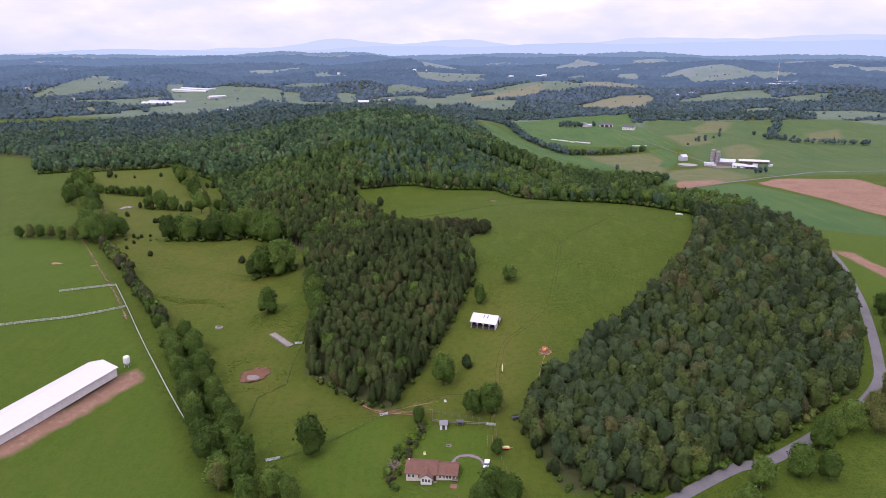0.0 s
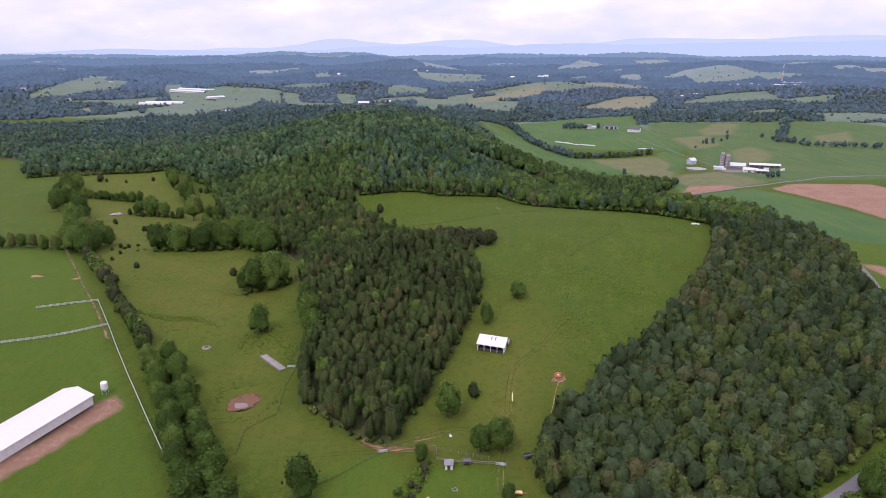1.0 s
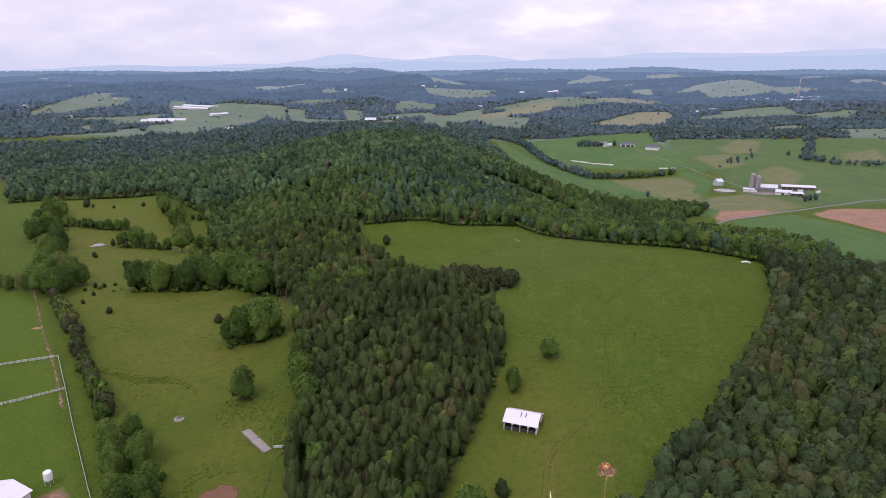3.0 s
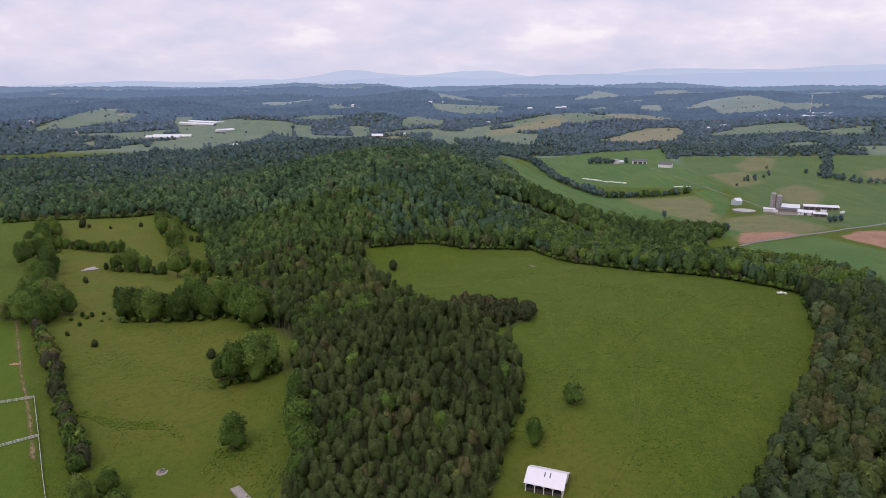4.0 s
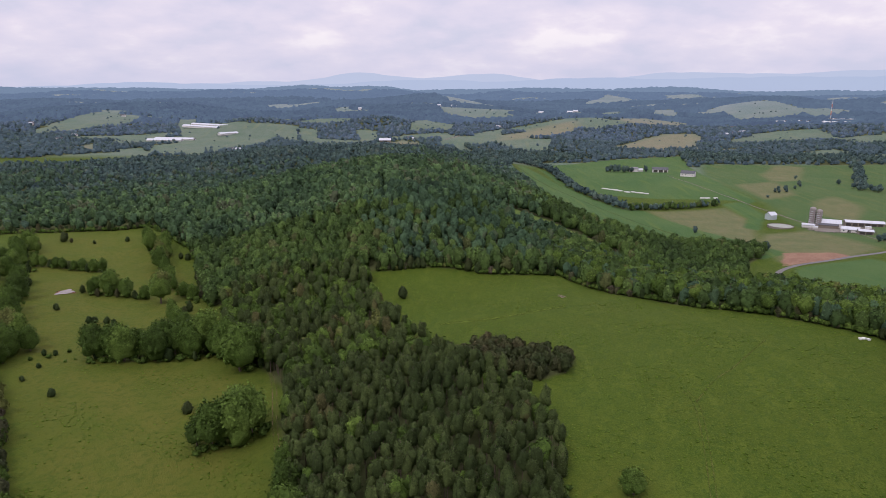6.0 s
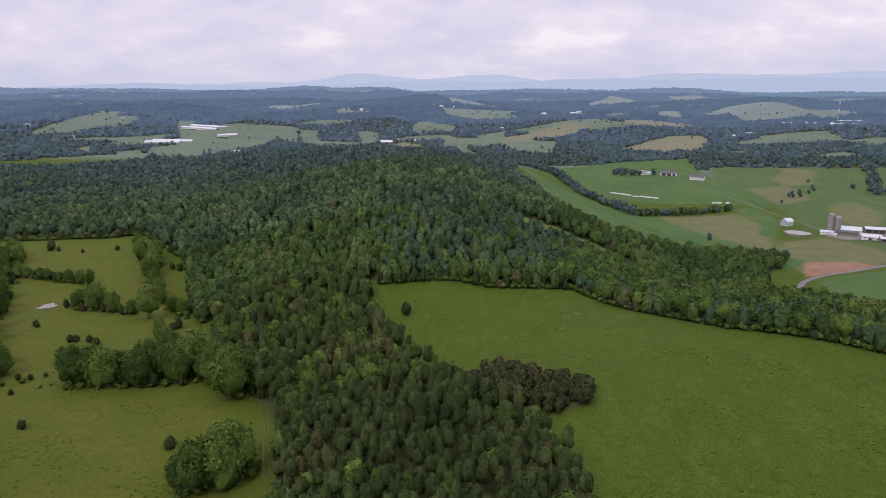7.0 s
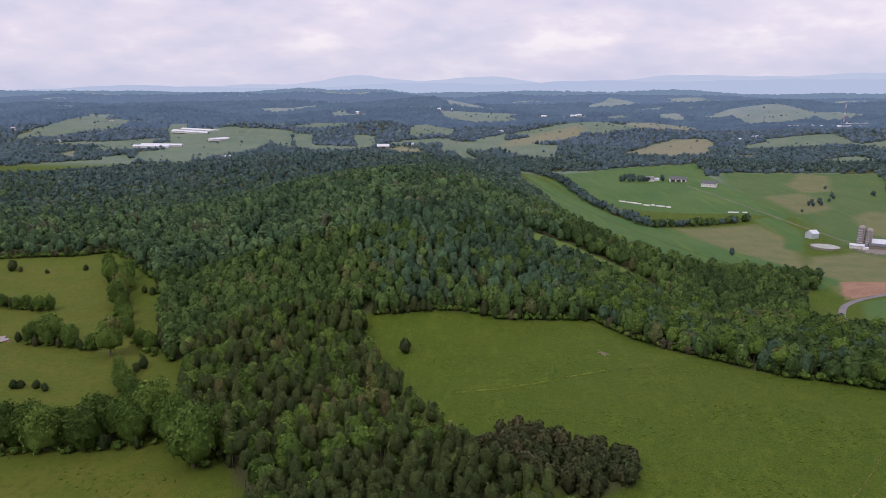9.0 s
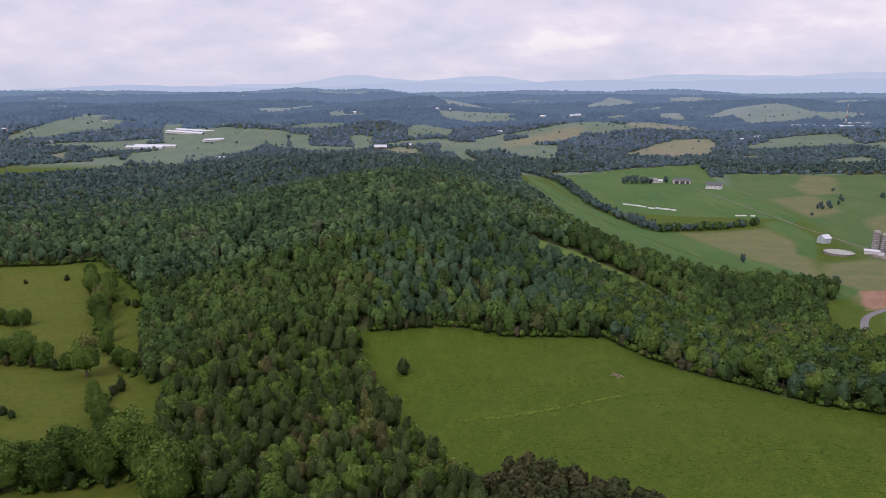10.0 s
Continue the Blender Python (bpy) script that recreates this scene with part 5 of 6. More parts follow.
# ---- rough growth in the grass ----
def weeds(name, label, poly, gap, size, seed, share=1.0):
    r = np.random.default_rng(seed)
    p = scatter(poly, gap, [PINE_STAND, EAST_WOOD, CEDAR_CLUMP, [(-92, 250), (-92, 270), (-72, 270), (-72, 250)]], 0.5, seed)
    patch = np.sin(p[:, 0] / 9 + 2 * np.sin(p[:, 1] / 14)) + np.sin(p[:, 1] / 7 + p[:, 0] / 19) + r.normal(0, 0.9, len(p))
    p = p[patch > share]
    k = len(p)
    v, f = ICO_V[None] * r.uniform(0.75, 1.25, (k, 12, 1)) * (r.uniform(0.35, 0.9, (k, 1, 1)) * size * np.array((1.0, 1.0, 0.3))), ICO_F
    v = v + np.column_stack([p, height(p[:, 0], p[:, 1]) + 0.1])[:, None]
    me = mesh_from(name, v.reshape(-1, 3), (f[None] + np.arange(k)[:, None, None] * 12).reshape(-1, 3), [M["weeds"]], smooth=True, tint=np.repeat(r.uniform(0, 1, k), 12))
    return tagged(new(name, me), label, "weeds", kind="stuff")


weeds("meadow_weeds", "darker weed tufts scattered through meadow grass", [(28, 268), (60, 262), (120, 328), (150, 378), (160, 424), (120, 440), (75, 485), (45, 540), (-55, 545), (-20, 440), (34, 404), (20, 350), (10, 300)], 2.3, 0.6, 71, 0.6)
weeds("pasture_weeds", "green weed tufts in grazed pasture", [(-75, 330), (-130, 310), (-200, 395), (-185, 428), (-110, 420), (-88, 370)], 2.4, 0.65, 72, 0.8)
weeds("pasture_weeds", "rough green weeds round a pond and a concrete slab", [(-68, 330), (-98, 315), (-96, 268), (-92, 250), (-74, 244), (-66, 262)], 1.5, 0.75, 73, 0.2)
weeds("weed_strip", "winding strip of rank dark green weeds", [(-158, 339), (-147, 335), (-138, 333), (-128, 334), (-116, 330), (-108, 323), (-112, 322), (-122, 328), (-131, 328), (-138, 327), (-148, 331), (-158, 335)], 1.0, 0.7, 74, 0.0)
for line in ([(-56, 197.5), (-42, 206), (-24, 219.5)], [(-66, 283), (-67, 268), (-66, 250), (-76, 241), (-75, 226)], [(-70, 285), (-68, 300), (-66, 330)]):
    weeds("weed_strip", "thin strip of rank dark grass under a fence", [(x - 0.5, y + 0.5) for x, y in line] + [(x + 0.5, y - 0.5) for x, y in reversed(line)], 0.6, 0.36, 76, -1.0)
weeds("garden_scrub", "overgrown scrubby strip beside a lawn", [(-20, 184), (-17, 200), (-10, 212), (-4, 214), (-6, 205), (-12, 196), (-14, 184)], 0.9, 0.9, 75, -1.5)

# ---- buildings and things ----
def part(name, shape, mat, parent, label="", smooth=False):
    v, f = shape.arrays() if isinstance(shape, Shape) else shape
    ob = new(name, mesh_from(name, v, f, [M[mat]], smooth=smooth))
    ob.parent = parent
    return tagged(ob, label) if label else ob


def box(x0, x1, y0, y1, z0, z1, shape=None, lean=0.0):
    """A block; lean draws its top in for a worn, chamfered look."""
    s = shape or Shape()
    e = min(0.04, (x1 - x0) * 0.15, (y1 - y0) * 0.15, (z1 - z0) * 0.3)
    rings = ((z0, 0), (z1 - e, lean), (z1, lean + e))
    v = [(x, y, z) for z, k in rings for x, y in ((x0 + k, y0 + k), (x1 - k, y0 + k), (x1 - k, y1 - k), (x0 + k, y1 - k))]
    f = [(0, 3, 2, 1), (8, 9, 10, 11)] + [(b + j, b + (j + 1) % 4, b + 4 + (j + 1) % 4, b + 4 + j) for b in (0, 4) for j in range(4)]
    s.add(v, f)
    return s


def tube(x, y, z0, z1, r0, r1=None, sides=16, shape=None, cap=True):
    s = shape or Shape()
    r1 = r0 if r1 is None else r1
    a = np.arange(sides) * 6.28319 / sides
    ring = lambda r, z: np.stack([x + r * np.cos(a), y + r * np.sin(a), np.full(sides, z)], -1)
    s.add(np.concatenate([ring(r0, z0), ring(r1, z1)]), [(j, (j + 1) % sides, sides + (j + 1) % sides, sides + j) for j in range(sides)])
    if cap:
        s.add(np.concatenate([ring(r1, z1), [(x, y, z1)]]), [(j, (j + 1) % sides, sides) for j in range(sides)])
    return s


def dome(x, y, z, r, tall, sides=16, shape=None):
    s = shape or Shape()
    a = np.arange(sides) * 6.28319 / sides
    rings = [np.stack([x + r * math.cos(u) * np.cos(a), y + r * math.cos(u) * np.sin(a), np.full(sides, z + tall * math.sin(u))], -1) for u in (0, 0.4, 0.8, 1.2, 1.5)]
    s.add(np.concatenate(rings), [(k * sides + j, k * sides + (j + 1) % sides, (k + 1) * sides + (j + 1) % sides, (k + 1) * sides + j) for k in range(4) for j in range(sides)])
    return s


def base(name, x, y, turn, label, category, group="", sink=0.0):
    ob = new(name)
    ob.matrix_basis = pose(x, y, float(height(x, y)) - sink, 0, 0, turn)
    return tagged(ob, label, category, group)


def gable_walls(L, W, eave, ridge, x0=0.0):
    """The walls of a gabled block, standing a little into the ground."""
    s = Shape()
    a, b = x0 - L / 2, x0 + L / 2
    prof = [(-W / 2, -1.2), (W / 2, -1.2), (W / 2, eave), (0, ridge), (-W / 2, eave)]
    v = [(a, y, z) for y, z in prof] + [(b, y, z) for y, z in prof]
    s.add(v, [(0, 1, 6, 5), (1, 2, 7, 6), (4, 0, 5, 9)])
    s.add(v, [(0, 4, 2), (0, 2, 1), (4, 3, 2), (5, 6, 7), (5, 7, 9), (9, 7, 8)])
    return s


def roof_slope(L, W, eave, ridge, side, over=0.45, thick=0.16, x0=0.0, z=0.05):
    """One thick slope of a gabled roof, with its overhang."""
    s = Shape()
    k = (ridge - eave) / (W / 2)
    y1, z1 = side * (W / 2 + over), eave - k * over + z
    a, b = x0 - L / 2 - over, x0 + L / 2 + over
    v = [(a, 0, ridge + z), (b, 0, ridge + z), (b, y1, z1), (a, y1, z1)]
    v += [(x, y, q + thick) for x, y, q in v]
    f = [(4, 5, 6, 7), (3, 2, 1, 0), (2, 3, 7, 6), (0, 4, 7, 3), (1, 2, 6, 5), (0, 1, 5, 4)]
    s.add(v, f if side < 0 else [q[::-1] for q in f])
    return s


def window(parent, x, y, z, w, h, face=-1):
    """A framed pane on a wall that faces along y."""
    fr = Shape()
    for a, b, c, d in ((-w / 2 - .08, w / 2 + .08, -h / 2 - .1, -h / 2), (-w / 2 - .08, w / 2 + .08, h / 2, h / 2 + .08), (-w / 2 - .08, -w / 2, -h / 2, h / 2), (w / 2, w / 2 + .08, -h / 2, h / 2), (-0.03, 0.03, -h / 2, h / 2)):
        box(x + a, x + b, y - 0.05, y + 0.05, z + c, z + d, fr)
    ob = part("window", fr, "white_paint", parent)
    part("pane", box(x - w / 2, x + w / 2, y - 0.02, y + 0.02, z - h / 2, z + h / 2), "glass", ob)
    return ob


def farm_building(name, label, category, x, y, turn, L, W, eave, ridge, wall, roof, group="", openings=(), over=0.4, windows=0):
    """A gabled farm building: walls, two roof slopes, near-black panels along its front as shaded openings."""
    ob = base(name, x, y, turn, label, category, group)
    part("wall", gable_walls(L, W, eave, ridge), wall, ob)
    for side in (-1, 1):
        part("roof_slope", roof_slope(L, W, eave, ridge, side, over), roof, ob)
    for a, b in openings:
        part("doorway", box(a, b, -W / 2 - 0.06, -W / 2 + 0.02, 0.05, eave * 0.82), "dark", ob, "dark open doorway")
    for k in range(windows):
        window(ob, -L / 2 + L * (k + 0.5) / windows, -W / 2 - 0.03, eave * 0.6, 1.0, 1.1)
    return ob


def ranch_house():
    ob = base("ranch_house", -3.6, 185.2, -6, "long single-storey cream ranch house with red-brown shingle roof", "house")
    ob.scale = (0.93, 0.93, 0.93)
    part("wall", gable_walls(10.4, 8.0, 2.7, 4.7, -3.4), "cream_wall", ob)
    part("wall", gable_walls(7.2, 7.2, 2.55, 4.3, 5.2), "cream_wall", ob)
    for side in (-1, 1):
        part("roof_slope", roof_slope(10.4, 8.0, 2.7, 4.7, side, 0.5, 0.18, -3.4), "red_shingle", ob)
        part("roof_slope", roof_slope(7.0, 7.2, 2.55, 4.3, side, 0.5, 0.18, 5.5), "red_shingle", ob)
    # projecting porch gable
    s = Shape()
    prof = [(-3.6, -1.0), (0.2, -1.0), (0.2, 2.5), (-1.7, 3.7), (-3.6, 2.5)]
    v = [(x + 0.4, -6.0, z) for x, z in prof] + [(x + 0.4, -3.9, z) for x, z in prof]
    s.add(v, [(0, 5, 9, 4), (1, 2, 7, 6)])
    s.add(v, [(0, 2, 1), (0, 4, 2), (4, 3, 2)])
    porch = part("porch", s, "white_wall", ob, "white gabled entrance porch")
    for side in (-1, 1):
        q = Shape()
        k = 1.2 / 1.9
        x1, z1 = -1.3 + side * 2.3, 3.7 - k * 2.3 + 0.05
        v = [(-1.3, -6.4, 3.75), (-1.3, -1.6, 3.75), (x1, -1.6, z1), (x1, -6.4, z1)]
        v += [(a, b, c + 0.16) for a, b, c in v]
        f = [(4, 5, 6, 7), (3, 2, 1, 0), (2, 3, 7, 6), (0, 4, 7, 3), (1, 2, 6, 5)]
        q.add(v, f if side > 0 else [g[::-1] for g in f])
        part("roof_slope", q, "red_shingle", porch)
    for x in (-2.3, -1.3, -0.3):
        window(porch, x, -6.04, 1.4, 0.7, 1.2)
    for x, w in ((-7.4, 0.9), (-6.1, 0.9), (-3.9, 0.8)):
        window(ob, x, -4.05, 1.55, w, 1.2)
    for x in (3.2, 4.5, 5.6, 6.7, 8.0):
        window(ob, x, -3.65, 1.6, 0.75, 1.1)
    for x in (-6.5, -2.5, 3.5, 6.5):
        window(ob, x, 4.04 if x < 1 else 3.64, 1.6, 0.9, 1.1)
    part("door", box(1.0, 1.95, -4.06, -3.98, 0.0, 2.1), "dark", ob, "dark front door")
    part("vent_pipe", tube(-8.2, 1.0, 3.6, 5.0, 0.16), "white_paint", ob, "white roof vent pipe")
    part("stoop", box(1.0, 2.2, -5.2, -4.1, -0.4, 0.15), "concrete", ob)
    return ob


def pole_barn():
    """An open-fronted field barn with a pale sheet roof on posts."""
    ob = base("pole_barn", 20.0, 284.0, -20, "white metal-roofed pole barn with open arched front bays", "barn", "", 0.1)
    L, W, eave, ridge = 11.6, 9.6, 2.4, 4.7
    for side in (-1, 1):
        r = part("roof_slope", roof_slope(L, W, eave, ridge, side, 0.45, 0.12), "white_metal", ob)
        if side < 0:
            for x in (-0.6, 1.1):
                s, k = Shape(), (ridge - eave) / (W / 2)
                v = [(x + dx, y, ridge + k * y + 0.18 + dz) for dz in (0, 0.05) for dx, y in ((0, -0.7), (0.35, -0.7), (0.35, -2.3), (0, -2.3))]
                s.add(v, [(7, 6, 5, 4), (0, 1, 5, 4), (1, 2, 6, 5), (2, 3, 7, 6), (3, 0, 4, 7)])
                part("skylight", s, "black", r, "dark roof light strip")
    part("wall", box(-L / 2, L / 2, W / 2 - 0.12, W / 2, -0.8, eave), "white_wall", ob)
    for x in (-L / 2, L / 2):
        s = Shape()
        e = 0.06
        gap = ((-W / 2, W / 2),) if x < 0 else ((-W / 2, -0.9), (1.7, W / 2))
        for a, b in gap:
            h = lambda y: eave + (ridge - eave) * (1 - abs(y) / (W / 2))
            v = [(x + d, y, z) for d in (-e, e) for y, z in ((a, -0.8), (b, -0.8), (b, h(b)), ((a + b) / 2 if a * b > 0 else 0, h((a + b) / 2) if a * b > 0 else ridge), (a, h(a)))]
            s.add(v, [(0, 1, 6, 5), (1, 2, 7, 6), (4, 0, 5, 9)])
            s.add(v, [(0, 2, 1), (0, 4, 2), (4, 3, 2), (5, 6, 7), (5, 7, 9), (9, 7, 8)])
        if x > 0:
            box(x - e, x + e, -0.9, 1.7, 2.5, 3.4, s)
        part("gable_wall", s, "white_wall", ob)
    n = 4
    for k in range(n + 1):
        x = -L / 2 + 0.12 + (L - 0.24) * k / n
        part("post", box(x - 0.12, x + 0.12, -W / 2 - 0.12, -W / 2 + 0.12, -0.8, eave), "white_wall", ob)
    for k in range(n):
        x0, x1 = -L / 2 + 0.24 + (L - 0.24) * k / n, -L / 2 + (L - 0.24) * (k + 1) / n
        s = Shape()
        top = []
        for j in range(7):
            u = j / 6
            x = x0 + (x1 - x0) * u
            z = eave - 0.3 - 0.7 * (2 * abs(u - 0.5)) ** 3
            top += [(x, -W / 2 - 0.06, z), (x, -W / 2 - 0.06, eave - 0.02), (x, -W / 2 + 0.02, z), (x, -W / 2 + 0.02, eave - 0.02)]
        f = [(4 * j, 4 * j + 4, 4 * j + 5, 4 * j + 1) for j in range(6)] + [(4 * j + 2, 4 * j + 3, 4 * j + 7, 4 * j + 6) for j in range(6)] + [(4 * j, 4 * j + 2, 4 * j + 6, 4 * j + 4) for j in range(6)]
        s.add(top, f)
        part("arched_brace", s, "white_wall", ob)
    # floor in near-black, the shade under the roof put into its colour
    part("dirt_floor", box(-L / 2, L / 2, -W / 2, W / 2 - 0.2, -0.5, 0.25), "dark", ob, "dark trodden earth floor")
    return ob


ranch_house()
pole_barn()


def shed(x, y, turn):
    ob = base("garden_shed", x, y, turn, "small white shed with grey gable roof and dark doorway", "shed")
    part("wall", gable_walls(2.6, 3.0, 1.9, 2.9), "white_wall", ob)
    for side in (-1, 1):
        part("roof_slope", roof_slope(2.6, 3.0, 1.9, 2.9, side, 0.25, 0.1), "grey_shingle", ob)
    # near-black panel for the shade in the doorway; the wall behind is closed
    part("doorway", box(-0.5, 0.5, -1.56, -1.48, 0, 1.7), "dark", ob)
    return ob


s = shed(0.2, 210.6, 0)
coop = base("chicken_coop", 6.2, 211.6, -4, "small grey wooden coop on legs with wire front", "coop")
for x in (-1.0, 1.0):
    for y in (-0.6, 0.6):
        part("leg", box(x - .06, x + .06, y - .06, y + .06, -0.4, 0.6), "wood", coop)
part("hutch", box(-1.15, 1.15, -0.75, 0.75, 0.6, 1.5), "wood", coop)
part("roof", box(-1.35, 1.35, -0.95, 0.95, 1.5, 1.62), "grey_roof", coop, "pale flat tin roof")
# shade inside the hutch, as a near-black panel on its front
part("opening", box(-0.85, 0.85, -0.79, -0.74, 0.75, 1.35), "dark", coop)


def car(x, y, turn):
    ob = base("car", x, y, turn, "white saloon car parked on gravel driveway", "car", "", -0.02)
    s = Shape()
    prof = [(-2.25, 0.45), (-2.2, 0.8), (-1.5, 0.92), (1.0, 0.95), (2.1, 0.82), (2.25, 0.6), (2.25, 0.35), (-2.2, 0.3)]
    k = len(prof)
    v = [(px, side * (0.88 if 0.4 < pz < 0.9 else 0.8), pz) for side in (-1, 1) for px, pz in prof]
    s.add(v, [(j, (j + 1) % k, k + (j + 1) % k, k + j) for j in range(k)])
    s.add(v, [(0, j, j + 1) for j in range(1, k - 1)] + [(k, k + j + 1, k + j) for j in range(1, k - 1)])
    part("body", s, "car_paint", ob)
    s = Shape()
    lo, hi = [(-1.55, -.78), (1.0, -.78), (1.0, .78), (-1.55, .78)], [(-0.95, -.6), (0.3, -.6), (0.3, .6), (-0.95, .6)]
    v = [(a, b, 0.93) for a, b in lo] + [(a, b, 1.4) for a, b in hi]
    s.add(v, [(j, (j + 1) % 4, 4 + (j + 1) % 4, 4 + j) for j in range(4)])
    part("windows", s, "glass", ob, "dark tinted windows")
    part("roof", box(-0.97, 0.32, -0.62, 0.62, 1.385, 1.45), "car_paint", ob)
    for wx in (-1.4, 1.4):
        for wy in (-0.86, 0.86):
            t, a = Shape(), np.arange(14) * 6.28319 / 14
            ring = lambda r, yy: np.stack([wx + r * np.cos(a), np.full(14, yy), 0.33 + r * np.sin(a)], -1)
            t.add(np.concatenate([ring(0.33, wy - 0.1), ring(0.33, wy + 0.1), ring(0.18, wy - 0.1), ring(0.18, wy + 0.1)]), [(i * 14 + j, i * 14 + (j + 1) % 14, o * 14 + (j + 1) % 14, o * 14 + j) for i, o in ((0, 1), (1, 3), (2, 0)) for j in range(14)])
            wh = part("wheel", t, "rubber", ob)
            rm = Shape()
            for yy in (wy - 0.07, wy + 0.07):
                rm.add(np.concatenate([ring(0.19, yy), [(wx, yy, 0.33)]]), [(j, (j + 1) % 14, 14) for j in range(14)])
            part("rim", rm, "galv", wh)
    return ob


car(14.4, 187.6, 80)


def fence(name, label, pts, gap, tall, mat, wires, group="", thick=0.06, wire=0.006):
    """Posts with rails or wires between them, on the lie of the land."""
    line = np.array(pts, float)
    ob = new(name)
    x0, y0 = line[0]
    ob.matrix_basis = pose(x0, y0, float(height(x0, y0)))
    z0 = float(height(x0, y0))
    tagged(ob, label, "fence", group)
    spots = []
    for a, b in zip(line, line[1:]):
        k = max(1, int(round(np.hypot(*(b - a)) / gap)))
        spots += [a + (b - a) * j / k for j in range(k)]
    spots.append(line[-1])
    spots = np.array(spots)
    z = height(spots[:, 0], spots[:, 1]) - z0
    v, f = box(-thick, thick, -thick, thick, -0.5, tall).arrays()
    me = mesh_from("post", v, f, [M[mat]])
    for p, h in zip(spots, z):
        o = new("post", me)
        o.parent = ob
        o.location = (p[0] - x0, p[1] - y0, h)
    for zz in wires:
        s = Shape()
        boards = wire > 0.02
        for p, q, hp, hq in zip(spots, spots[1:], z, z[1:]):
            d = unit(np.array((q[1] - p[1], p[0] - q[0]))) * wire
            a, b = (p - (x0, y0)), (q - (x0, y0))
            v = [(*(a + d), hp + zz - wire * 2), (*(b + d), hq + zz - wire * 2), (*(b + d), hq + zz + wire * 2), (*(a + d), hp + zz + wire * 2), (*(a - d), hp + zz - wire * 2), (*(b - d), hq + zz - wire * 2), (*(b - d), hq + zz + wire * 2), (*(a - d), hp + zz + wire * 2)]
            s.add(v, [(0, 1, 2, 3), (5, 4, 7, 6), (3, 2, 6, 7), (0, 4, 5, 1)])
            if boards:
                part("rail", s, mat, ob)
                s = Shape()
        if not boards:
            part("wire", s, "wire", ob)
    return ob


fence("pen_fence", "grey timber and wire pen fence behind a yard", [(-4, 214.5), (-4, 220), (13.5, 213.5), (15.5, 210.5)], 2.6, 1.5, "wood", (0.4, 0.8, 1.2), "yard fences", 0.09)
fence("pen_fence", "grey timber rail fence along a yard", [(-4, 214.5), (0, 213), (15.5, 210.5)], 2.4, 1.3, "wood", (0.5, 1.1), "yard fences", 0.09, 0.05)
fence("wire_fence", "thin post and wire fence beside a lawn", [(19, 209.5), (18.6, 200), (19.5, 190), (22, 176)], 3.0, 1.2, "wood", (0.5, 1.0), "yard fences")
fence("wire_fence", "thin post and wire fence across pasture", [(-56, 197.5), (-42, 206), (-24, 219.5)], 4.0, 1.2, "wood", (0.5, 1.0), "pasture fences")
fence("wire_fence", "thin post and wire fence round a pond", [(-66, 283), (-67, 268), (-66, 250), (-76, 241), (-75, 226)], 4.0, 1.2, "wood", (0.5, 1.0), "pasture fences")
fence("wire_fence", "thin post and wire fence beside woods", [(-70, 285), (-68, 300), (-66, 330), (-80, 360)], 4.0, 1.2, "wood", (0.5, 1.0), "pasture fences")
fence("board_fence", "white board fence round a mown field", [(-203, 328), (-181, 344), (-164, 319), (-150, 298), (-112, 243), (-80, 196)], 3.0, 1.3, "fence_paint", (0.35, 0.75, 1.15), "white fences", 0.08, 0.04)
fence("board_fence", "white board fence across a mown field", [(-215, 275), (-185, 300), (-164, 319)], 3.0, 1.3, "fence_paint", (0.35, 0.75, 1.15), "white fences", 0.08, 0.04)


def gate(x, y, turn, w, label):
    ob = base("field_gate", x, y, turn, label, "gate", "field gates")
    for px in (-w / 2, w / 2):
        part("gate_post", box(px - .1, px + .1, -.1, .1, -.5, 1.5), "wood", ob)
    for z in (0.3, 0.6, 0.9, 1.2):
        part("bar", box(-w / 2, w / 2, -0.04, 0.04, z - .05, z + .05), "galv", ob)
    part("brace", box(-.04, .04, -.05, .05, 0.25, 1.25), "galv", ob)
    return ob


gate(17.3, 209.9, -5, 3.6, "pale metal field gate across a track")
gate(-58.6, 197, 20, 5.0, "pale metal field gate in a pasture fence")
gate(-67.6, 283.4, 4, 3.6, "pale metal field gate beside a slab")
gate(-22.3, 220.2, 14, 3.4, "pale metal gate at a red dirt track")

# concrete feeding slab in the pasture
slope = math.degrees(math.atan((float(height(-71, 282)) - float(height(-83, 295))) / 17.7))
slab = base("concrete_slab", -77, 288.5, 0, "long weathered concrete feeding slab in rough grass", "slab")
slab.matrix_basis = pose(-77, 288.5, float(height(-77, 288.5)), 0, -slope, -47)
for k in range(6):
    part("slab_section", box(-8.7 + k * 2.9, -8.7 + (k + 1) * 2.9 - 0.04, -1.5, 1.5, -1.0, 0.4), "concrete", slab)
for y in (-1.5, 1.5):
    part("kerb", box(-8.7, 8.7, y - 0.12, y + 0.12, -0.8, 0.62), "concrete", slab)


